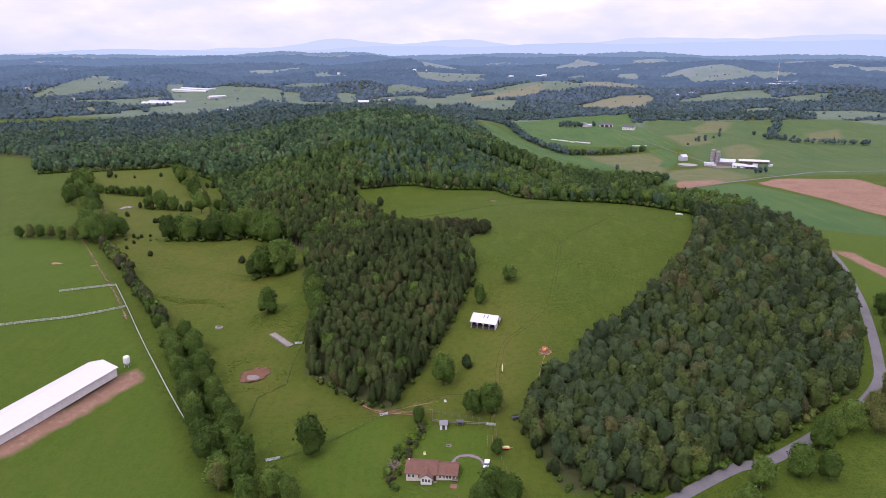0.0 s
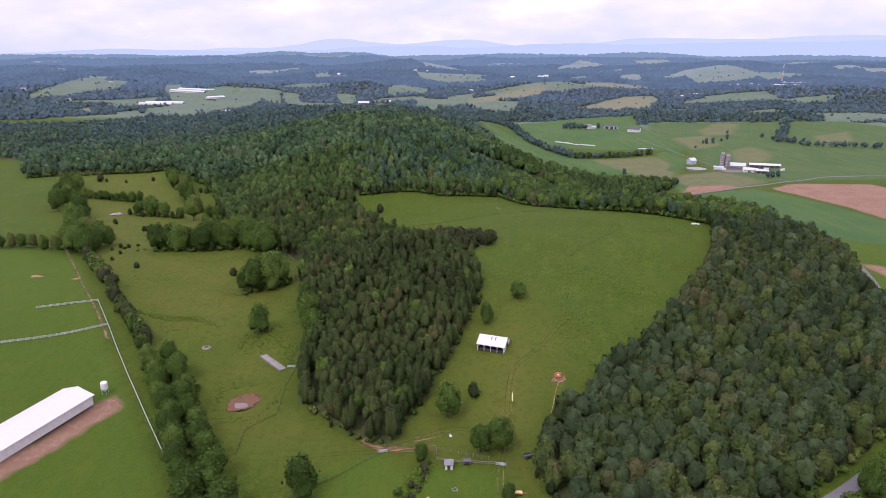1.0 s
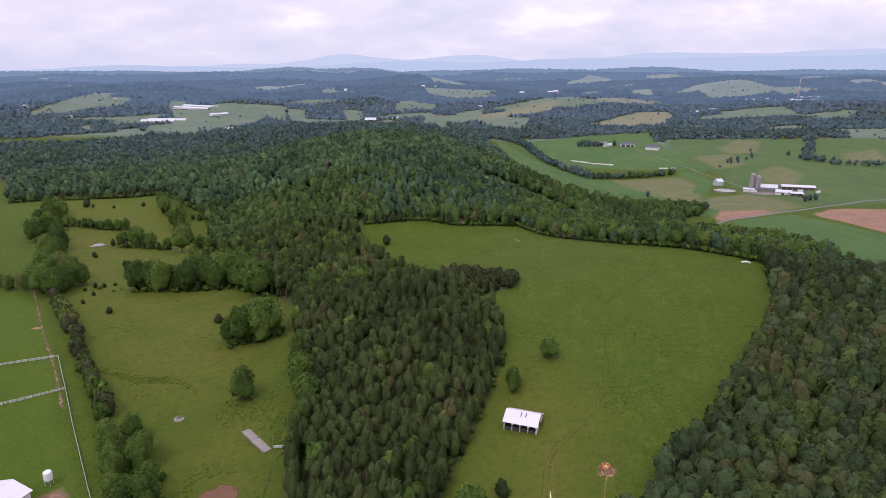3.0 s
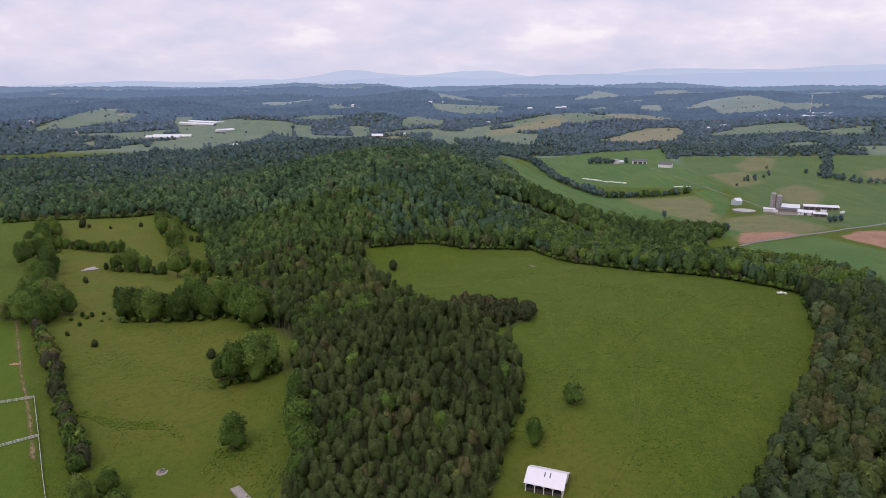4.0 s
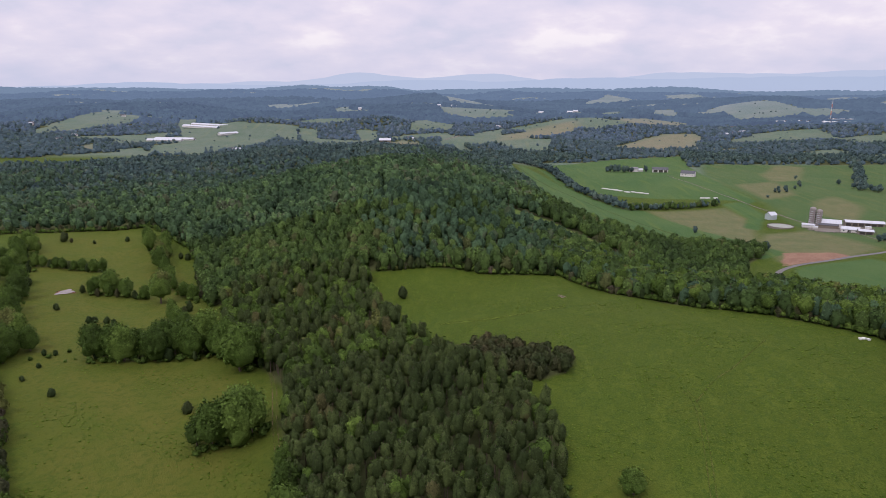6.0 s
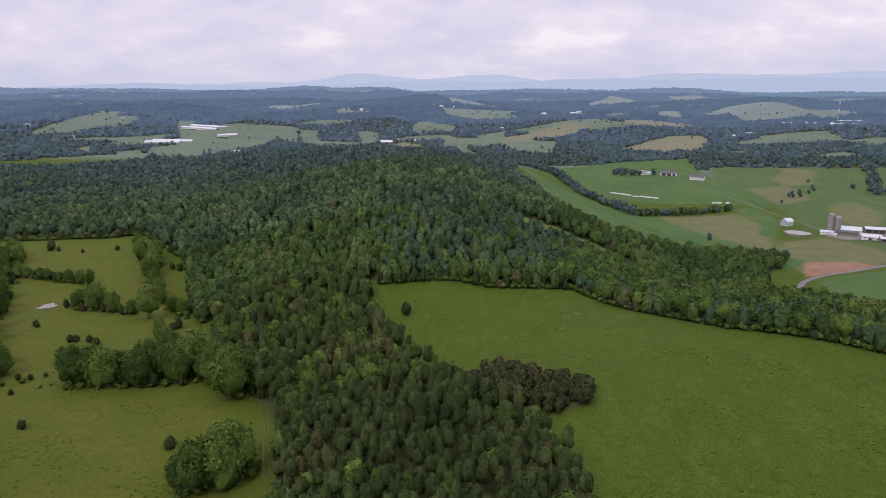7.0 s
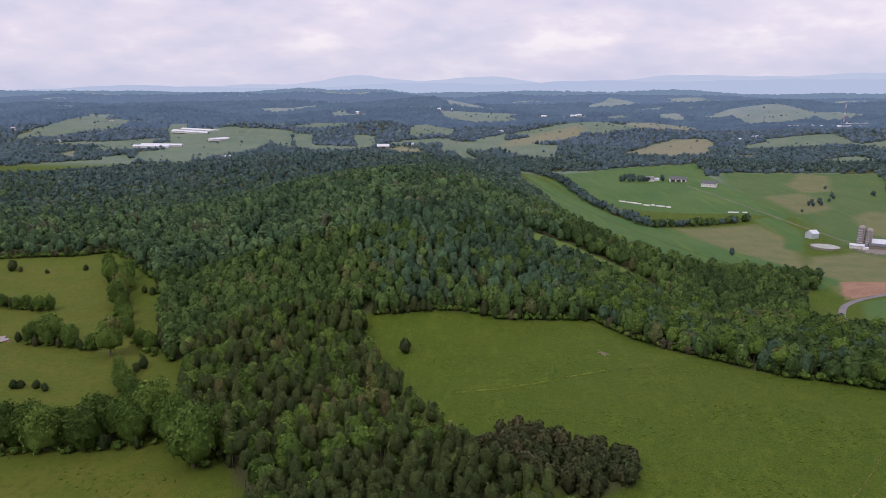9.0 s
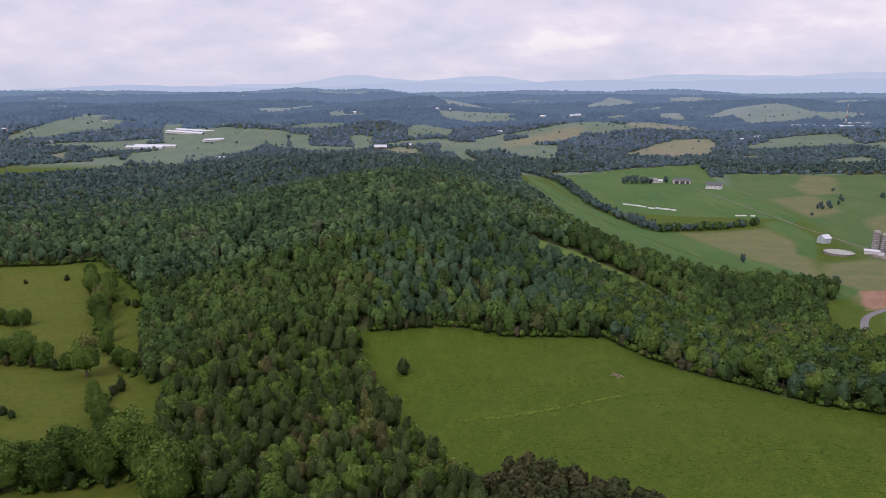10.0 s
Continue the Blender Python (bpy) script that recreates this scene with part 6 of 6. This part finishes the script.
def round_trough(x, y):
    ob = base("water_trough", x, y, 0, "round pale concrete water trough on a gravel ring", "trough")
    s = Shape()
    a = np.arange(24) * 6.28319 / 24
    ring = lambda r, z: np.stack([r * np.cos(a), r * np.sin(a), np.full(24, z)], -1)
    s.add(np.concatenate([ring(1.1, -0.3), ring(1.1, 0.6), ring(0.92, 0.6), ring(0.92, 0.2)]), [(k * 24 + j, k * 24 + (j + 1) % 24, k * 24 + 24 + (j + 1) % 24, k * 24 + 24 + j) for k in range(3) for j in range(24)])
    part("rim", s, "concrete", ob)
    part("water", tube(0, 0, 0.3, 0.45, 0.93, sides=24), "dark", ob, "dark still water")
    g = Shape()
    g.add(np.concatenate([ring(1.1, 0.12), ring(1.9, 0.14), ring(2.2, -0.2)]), [(k * 24 + j, k * 24 + 24 + j, k * 24 + 24 + (j + 1) % 24, k * 24 + (j + 1) % 24) for k in range(2) for j in range(24)])
    part("gravel_ring", g, "concrete", ob, "pale gravel apron")
    return ob


round_trough(-112, 305)


def patch(name, label, category, mat, x, y, rx, ry, lift=0.05, kind="structure", ragged=0.15, seed=1, level=None):
    """An uneven flat patch on the ground."""
    r = np.random.default_rng(seed)
    k = 40
    a = np.arange(k) * 6.28319 / k
    q = 1 + ragged * (np.sin(a * 3 + r.uniform(0, 6)) * 0.6 + np.sin(a * 5 + r.uniform(0, 6)) * 0.4)
    vs, ed = [], []
    for u in (0.25, 0.5, 0.75, 1.0):
        px, py = x + rx * u * q * np.cos(a), y + ry * u * q * np.sin(a)
        vs.append(np.stack([px, py, (height(px, py) if level is None else np.full(k, level)) + lift], -1))
        ed.append(np.full(k, u ** 3))
    vs.append(np.array([(x, y, (float(height(x, y)) if level is None else level) + lift)]))
    f4 = np.array([(i * k + j, (i + 1) * k + j, (i + 1) * k + (j + 1) % k, i * k + (j + 1) % k) for i in range(3) for j in range(k)])
    f3 = np.array([(4 * k, j, (j + 1) % k) for j in range(k)])
    return tagged(new(name, mesh_from(name, np.concatenate(vs), [f3, f4], [M[mat]], smooth=True, edge=np.concatenate(ed + [np.zeros(1)]))), label, category, kind=kind)


def pond():
    """A bowl of bare red clay with muddy water in it."""
    x, y, k = -82.0, 260.0, 48
    z0 = float(height(x, y))
    a = np.arange(k) * 6.28319 / k
    q = 1 + 0.09 * np.sin(a * 2 + 1) + 0.05 * np.sin(a * 5) + 0.03 * np.sin(a * 11 + 2)
    vs = []
    for rr, dz in ((1.12, 0.05), (1.0, 0.12), (0.84, 0.16), (0.62, -0.35), (0.45, -0.9), (0.1, -1.5)):
        px, py = x + 6.6 * rr * q * np.cos(a), y + 7.2 * rr * q * np.sin(a)
        vs.append(np.stack([px, py, np.where(rr > 0.8, height(px, py), z0 + 0 * px) + dz], -1))
    f = [(i * k + j, i * k + (j + 1) % k, (i + 1) * k + (j + 1) % k, (i + 1) * k + j) for i in range(5) for j in range(k)]
    tagged(new("pond_bank", mesh_from("pond_bank", np.concatenate(vs), np.array(f), [M["bare_red"]], smooth=True, edge=np.repeat((1.35, 0.85, 0.3, 0.0, 0.0, 0.0), k))), "bare red clay bank round a farm pond", "bank", kind="structure")
    patch("water", "muddy brown pond water", "water", "water", x - 1.0, y - 1.8, 2.9, 3.2, 0, "structure", 0.18, 3, z0 - 0.75)


pond()


def bale_feeder():
    ob = base("bale_feeder", 44, 260.5, 0, "round rusty cattle feeder ring on bare red soil", "feeder")
    for z in (0.25, 0.65, 1.1):
        s, a = Shape(), np.arange(24) * 6.28319 / 24
        ring = lambda r, zz: np.stack([r * np.cos(a), r * np.sin(a), np.full(24, zz)], -1)
        s.add(np.concatenate([ring(1.2, z - .06), ring(1.2, z + .06), ring(1.1, z + .06), ring(1.1, z - .06)]), [(k * 24 + j, k * 24 + (j + 1) % 24, ((k + 1) % 4) * 24 + (j + 1) % 24, ((k + 1) % 4) * 24 + j) for k in range(4) for j in range(24)])
        part("ring", s, "orange", ob)
    for k in range(10):
        a = k * 0.6283
        part("upright", tube(1.15 * math.cos(a), 1.15 * math.sin(a), -0.1, 1.12, 0.04, sides=6), "orange", ob)
    part("hay", dome(0, 0, 0.0, 0.95, 0.9, 14), "hay", ob, "pale leftover hay")
    return ob


patch("creek_bank", "muddy trodden bank at a creek", "bank", "bare_red", -266, 542, 8, 4, 0.06, "structure", 0.3, 11)
patch("water", "pale glinting creek pool", "water", "water", -266, 542, 4.0, 6.5, 0.35, "structure", 0.3, 12)
for x, y, q in ((-230, 373, 3), (-207, 372, 2.0)):
    patch("bare_soil", "worn bare patch in a mown field", "bare soil", "red_track", x, y, q * 1.6, q, 0.05, "structure", 0.3, int(q * 10))
bale_feeder()
patch("bare_soil", "trampled bare red soil round a feeder", "bare soil", "bare_red", 44, 260, 2.6, 3.0, 0.09, "structure", 0.2, 5)
patch("bare_soil", "ring of paler trampled soil", "bare soil", "red_track", 44, 259.5, 3.6, 4.2, 0.06, "structure", 0.2, 6)

# loose things
strip = base("long_sheet", 24.6, 247.5, 84, "long pale yellow folded sheet lying beside a track", "sheet")
sh = Shape()
sh.add([(x, y, z + 0.25) for x, w in ((-3.6, 0.08), (-2.4, 0.24), (0.5, 0.28), (2.6, 0.2), (3.6, 0.06)) for y, z in ((-w, 0.0), (-w * 0.4, 0.28), (w * 0.4, 0.3), (w, 0.0))], [(k * 4 + j, k * 4 + 4 + j, k * 4 + 5 + j, k * 4 + 1 + j) for k in range(4) for j in range(3)])
part("fold", sh, "tarp", strip)
bench = base("hay_wagon", 21.2, 195.6, 0, "small orange-framed flat wagon with pale load", "wagon")
part("bed", box(-1.5, 1.5, -0.7, 0.7, 0.5, 0.68), "orange", bench)
part("load", box(-1.25, 1.25, -0.5, 0.5, 0.68, 1.0), "tarp", bench, "pale covered load")
for x in (-0.9, 0.9):
    for y in (-0.75, 0.75):
        part("wheel", tube(x, y, 0.0, 0.5, 0.22, sides=10), "rubber", bench)
part("drawbar", box(1.5, 2.7, -0.05, 0.05, 0.45, 0.55), "orange", bench)
stump = base("farm_cart", 26.4, 213.4, 20, "dark parked farm cart at the wood edge", "cart")
part("bed", box(-1.4, 1.4, -0.8, 0.8, 0.6, 0.75), "black", stump)
part("side_board", box(-1.4, 1.4, -0.86, -0.8, 0.75, 1.2), "black", stump)
part("side_board", box(-1.4, 1.4, 0.8, 0.86, 0.75, 1.2), "black", stump)
for x in (-0.8, 0.8):
    for y in (-0.9, 0.9):
        part("wheel", tube(x, y, 0.0, 0.6, 0.3, sides=10), "rubber", stump)


def lawn_chair(x, y, turn, mat, label):
    ob = base("lawn_seat", x, y, turn, label, "seat")
    part("seat", box(-0.45, 0.45, -0.4, 0.4, 0.35, 0.45), mat, ob)
    part("backrest", box(-0.45, 0.45, 0.34, 0.44, 0.45, 1.05), mat, ob)
    for a in (-0.4, 0.4):
        for b in (-0.35, 0.38):
            part("leg", box(a - .04, a + .04, b - .04, b + .04, -.1, .36), mat, ob)


lawn_chair(-6.2, 195.4, 20, "tarp", "pale yellow garden seat on a lawn")
lawn_chair(1.0, 227, 60, "white_paint", "white garden seat standing out in pasture")
ring = base("fire_ring", 2.0, 199.5, 0, "low ring of pale stones on a lawn", "fire ring")
for k in range(11):
    a = k * 0.571
    st = Shape()
    blob(st, (0.85 * math.cos(a), 0.85 * math.sin(a), 0.1), 0.24, np.random.default_rng(k), 0.7, 0.2)
    part("stone", st, "concrete", ring)
deck = base("patio_slab", 3.4, 178.0, -6, "reddish clay patio slab with a wooden bench behind", "patio")
part("slab", box(-1.1, 1.1, -1.1, 1.1, -0.5, 0.12), "clay", deck)
sw = base("bench", 3.8, 180.4, -6, "brown wooden garden bench against a house", "bench")
part("seat", box(-0.9, 0.9, -0.25, 0.25, 0.4, 0.48), "wood", sw)
part("backrest", box(-0.9, 0.9, 0.2, 0.28, 0.48, 0.95), "wood", sw)
for a in (-0.8, 0.8):
    part("leg", box(a - .05, a + .05, -.2, .25, -.3, .4), "wood", sw)
# pale salt boxes at the meadow's end
for x, y, w in ((152.6, 419.5, 0.45), (154.3, 420.0, 0.9), (156.0, 419.3, 0.6)):
    ob = base("mineral_box", x, y, 30 * w, "white mineral feeding box in meadow grass", "feeding box", "mineral boxes")
    part("tub", box(-w, w, -0.6, 0.6, -0.3, 0.55), "white_paint", ob)
    part("lid", box(-w - .1, w + .1, -0.7, 0.7, 0.56, 0.64), "white_paint", ob)
logs = base("brush_heap", 39, 500, 20, "low heap of grey branches in a meadow", "brush heap")
for k in range(9):
    st, rr = Shape(), np.random.default_rng(90 + k)
    a, x = rr.uniform(0, 3.1), rr.normal(0, 0.9, 2)
    d = np.array((math.cos(a), math.sin(a), 0.1)) * rr.uniform(1, 2.4)
    stem(st, [np.array((*x, 0.15)) - d, np.array((*x, 0.4)), np.array((*x, 0.25)) + d], 0.13, 0.05, 5)
    part("branch", st, "deadwood", logs)


def dead_tree(x, y, s, label):
    ob = base("bare_shrub", x, y, 0, label, "shrub")
    for k in range(16):
        st, rr = Shape(), np.random.default_rng(120 + k)
        a = k * 2.4
        d = np.array((math.cos(a), math.sin(a), 0.0))
        reach = rr.uniform(0.6, 2.4) * s
        stem(st, [(0, 0, -0.2), d * reach * 0.4 + (0, 0, reach * 0.9), d * reach + (0, 0, reach * 1.2 + rr.uniform(0, 1.2))], 0.09, 0.02, 5)
        for j in range(3):
            stem(st, [d * reach * 0.4 + (0, 0, reach * 0.9), d * reach * 0.7 + rr.normal(0, 0.5, 3) + (0, 0, reach * 1.2), d * reach * 0.9 + rr.normal(0, 0.9, 3) + (0, 0, reach * 1.4)], 0.05, 0.015, 4)
        part("branch", st, "deadwood", ob)


dead_tree(-16.2, 187.5, 1.1, "bare grey-brown leafless shrub beside a house")
dead_tree(-180.5, 358.5, 1.0, "bare leafless dead shrub in a scrub hedge")

# ---- the poultry house of the west field ----
def long_house(x, y, turn, L, W, label, eave=2.8, ridge=5.0, group="poultry houses", roof="white_metal"):
    ob = farm_building("poultry_house", label, "farm building", x, y, turn, L, W, eave, ridge, "white_wall", roof, group, over=0.6)
    for k in range(max(2, int(L / 14))):
        u = -L / 2 + L * (k + 0.5) / max(2, int(L / 14))
        part("vent_fan", box(u - 0.6, u + 0.6, -W / 2 - 0.1, -W / 2 + 0.02, 0.8, 2.0), "grey_roof", ob, "grey side vent")
    part("end_door", box(L / 2 - 0.02, L / 2 + 0.08, -1.8, 1.8, 0, 2.6), "grey_roof", ob, "grey sliding end door")
    return ob


long_house(-160.5, 211, 252.5, 96, 14.5, "long white-roofed poultry house on a red dirt pad")
hopper = base("feed_bin", -139.5, 264.5, 0, "white steel feed bin on legs", "feed bin")
part("bin", dome(0, 0, 4.6, 1.4, 0.9, 16, tube(0, 0, 2.2, 4.6, 1.4, cap=False)), "white_paint", hopper)
part("cone", tube(0, 0, 0.9, 2.2, 0.3, 1.4, cap=False), "white_paint", hopper)
for a in (0.8, 2.36, 3.93, 5.5):
    part("leg", box(1.2 * math.cos(a) - .06, 1.2 * math.cos(a) + .06, 1.2 * math.sin(a) - .06, 1.2 * math.sin(a) + .06, -.3, 2.5), "galv", hopper)

# ---- the dairy farm across the valley ----
def silo(x, y, r, tall):
    ob = base("silo", x, y, 0, "tall grey concrete stave silo with pale dome", "silo", "dairy farm silos")
    part("shaft", tube(0, 0, -1, tall, r, sides=22, cap=False), "stave", ob, smooth=True)
    part("dome", dome(0, 0, tall, r * 1.03, r * 0.8, 22), "stave", ob, "grey weathered dome", True)
    for k in range(7):
        z = tall * (k + 1) / 8
        part("hoop", tube(0, 0, z - 0.12, z + 0.12, r + 0.06, sides=22, cap=False), "galv", ob)
    part("chute", box(-0.6, 0.6, -r - 0.9, -r + 0.1, 0, tall), "stave", ob, "grey feed chute")


silo(333, 812, 2.9, 17.0)
silo(337.5, 808, 2.8, 15.0)
farm_building("dairy_shed", "low white-roofed shed beside silos", "shed", 327, 806, -25, 11, 7, 2.6, 3.6, "white_wall", "far_roof", "dairy farm sheds")
farm_building("dairy_barn", "white-roofed dairy barn with white walls", "barn", 348, 808, -25, 21, 12, 4.0, 6.8, "white_wall", "far_roof", "dairy farm sheds", ((-8, -5), (2, 6)), windows=3)
farm_building("dairy_shed", "grey-roofed lean shed behind a dairy barn", "shed", 343, 799, -25, 17, 6, 3.0, 4.2, "wood", "grey_roof", "dairy farm sheds")
farm_building("milking_parlour", "small white milking parlour with pale roof", "barn", 351, 776, -30, 15, 9, 3.0, 5.0, "white_wall", "far_roof", "dairy farm sheds", ((-2, 1),), windows=3)
farm_building("dairy_shed", "pale-roofed open cattle shed", "shed", 357, 762, -20, 12, 8, 3.0, 4.2, "wood", "far_roof", "dairy farm sheds", ((-5, -1), (0, 5)))
farm_building("long_cattle_shed", "long pale-roofed open-fronted cattle shed", "shed", 381, 806, -16, 34, 10, 3.6, 5.2, "wood", "far_roof", "dairy farm sheds", tuple((-16.5 + 5.5 * k, -12 + 5.5 * k) for k in range(6)))
farm_building("grain_store", "small galvanised grain store in a field", "barn", 311, 852, 20, 8.5, 8.0, 5.0, 7.8, "galv", "far_roof", "dairy farm sheds")
tank = base("slurry_tank", 303, 812, 0, "low round concrete slurry tank with grey surface", "tank")
part("wall", tube(0, 0, -1, 1.6, 12.0, sides=36, cap=False), "concrete", tank)
part("surface", tube(0, 0, 1.0, 1.2, 11.9, sides=36), "slurry", tank, "pale grey crusted surface")
part("rim", tube(0, 0, 1.6, 1.75, 12.2, 11.8, sides=36, cap=False), "concrete", tank)
for x, y, t, L in ((376, 790, -16, 5), (366, 768, 10, 4), (390, 780, 30, 5), (330, 798, 0, 4)):
    farm_building("farm_trailer", "small white farm trailer in a yard", "trailer", x, y, t, L, 2.6, 1.8, 2.2, "white_paint", "far_roof", "farm trailers", over=0.1)
patch("farmyard", "trodden grey-brown farmyard between barns", "yard", "gravel", 352, 790, 34, 26, 0.1, "structure", 0.2, 9)
# hill farm beyond
farm_building("hill_barn", "white barn with grey roof and dark open front", "barn", 299, 1221, -14, 24, 12, 4.6, 7.4, "white_wall", "grey_roof", "hill farm barns", ((-10, -4), (-2, 4), (6, 10)))
farm_building("hill_barn", "white gabled barn with pale grey roof", "barn", 323, 1158, -30, 20, 12, 5.0, 8.6, "white_wall", "grey_roof", "hill farm barns", windows=4)
farm_building("farmhouse", "white farmhouse among dark trees", "house", 258, 1224, 10, 12, 8, 5.0, 7.6, "white_wall", "grey_shingle", "far houses", windows=3)
farm_building("farmhouse", "small white outbuilding beside a farmhouse", "house", 270, 1230, 0, 7, 6, 2.8, 4.6, "white_wall", "far_roof", "far houses")
for x, y, t, L in ((172, 1029, -20, 9), (182, 1024, -26, 13), (190, 1020, -18, 6), (197, 1013, -30, 8), (205, 1014, -24, 5), (212, 1008, -26, 11), (220, 1003, -15, 6), (284, 972, -4, 12), (296, 970, -8, 5)):
    ob = base("silage_clamp", x, y, t, "long low white-sheeted silage clamp", "silage clamp", "silage clamps")
    s = Shape()
    s.add([(u * L / 2, q * 1.7, z) for u in (-1, -0.92, 0.92, 1) for q, z in ((-1, -0.4), (-0.6, 1.0 if abs(u) < 1 else 0), (0.6, 1.05 if abs(u) < 1 else 0), (1, -0.4))], [(k * 4 + j, k * 4 + 4 + j, k * 4 + 5 + j, k * 4 + 1 + j) for k in range(3) for j in range(3)])
    part("sheet", s, "old_sheet", ob)
# far poultry farm and houses
for x, y, t, L, W in ((-676, 1812, -35, 150, 13), (-662, 1836, -35, 150, 13), (-566, 1692, 50, 46, 13), (-676, 1602, -3, 78, 13), (-664, 1626, -6, 92, 13)):
    long_house(x, y, t, L, W, "long pale-roofed poultry house in far pasture", 3.0, 5.6, "far poultry houses", "far_roof")
farm_building("big_barn", "large white-roofed barn behind a wooded hill", "barn", -196, 1662, 8, 26, 18, 5.0, 9.5, "wood", "far_roof", "far barns", ((-4, 4),))
for k, (x, y, L) in enumerate(((-145, 1725, 14), (-138, 1712, 10), (-1007, 2075, 14), (-1118, 1822, 14), (-1125, 1835, 11), (81, 2082, 16), (670, 1878, 20), (700, 1900, 26), (730, 2035, 20), (641, 1856, 14), (-468, 1429, 14), (-452, 1422, 9), (-912, 1600, 12), (-930, 1690, 12))):
    farm_building("far_house", "small white distant house with pale roof", "house", x, y, 37 * k % 90 - 45, L, 9, 3.6, 6.0, "white_wall", "far_roof" if k % 2 else "grey_roof", "far houses", windows=3)
for k, (x, y, L) in enumerate(((-1403, 2637, 22), (-1468, 2645, 22), (376, 2660, 24), (400, 2700, 20), (-400, 2600, 18), (-115, 2640, 24), (-56, 2620, 20), (250, 2500, 18), (-700, 2500, 18), (820, 2300, 26))):
    farm_building("far_house", "tiny pale distant house among trees", "house", x, y, 53 * k % 90 - 45, L, 10, 5.0, 8.0, "white_wall", "far_roof", "far houses", windows=3)
# works with a lattice mast
for x, y, L, W in ((960, 2150, 110, 60), (1060, 2190, 120, 70), (1130, 2250, 80, 50)):
    ob = base("works_hall", x, y, 18, "low pale grey factory hall on the far plain", "factory", "factory halls")
    part("wall", box(-L / 2, L / 2, -W / 2, W / 2, -4, 9), "white_wall", ob)
    part("roof", box(-L / 2 - 0.5, L / 2 + 0.5, -W / 2 - 0.5, W / 2 + 0.5, 9, 9.6), "far_roof", ob)
    for k in range(4):
        part("roof_vent", box(-L / 2 + L * (k + 0.4) / 4, -L / 2 + L * (k + 0.7) / 4, -3, 3, 9.6, 11.5), "grey_roof", ob)
mast = base("lattice_mast", 1105, 2248, 0, "tall thin red and white lattice mast", "mast")
for k in range(6):
    s = Shape()
    for a in (0.5, 2.6, 4.7):
        tube(1.2 * math.cos(a), 1.2 * math.sin(a), k * 11, (k + 1) * 11, 0.35, sides=5, shape=s)
    box(-1.3, 1.3, -0.3, 0.3, k * 11 + 5, k * 11 + 5.6, s)
    part("section", s, "white_paint" if k % 2 else "orange", mast)
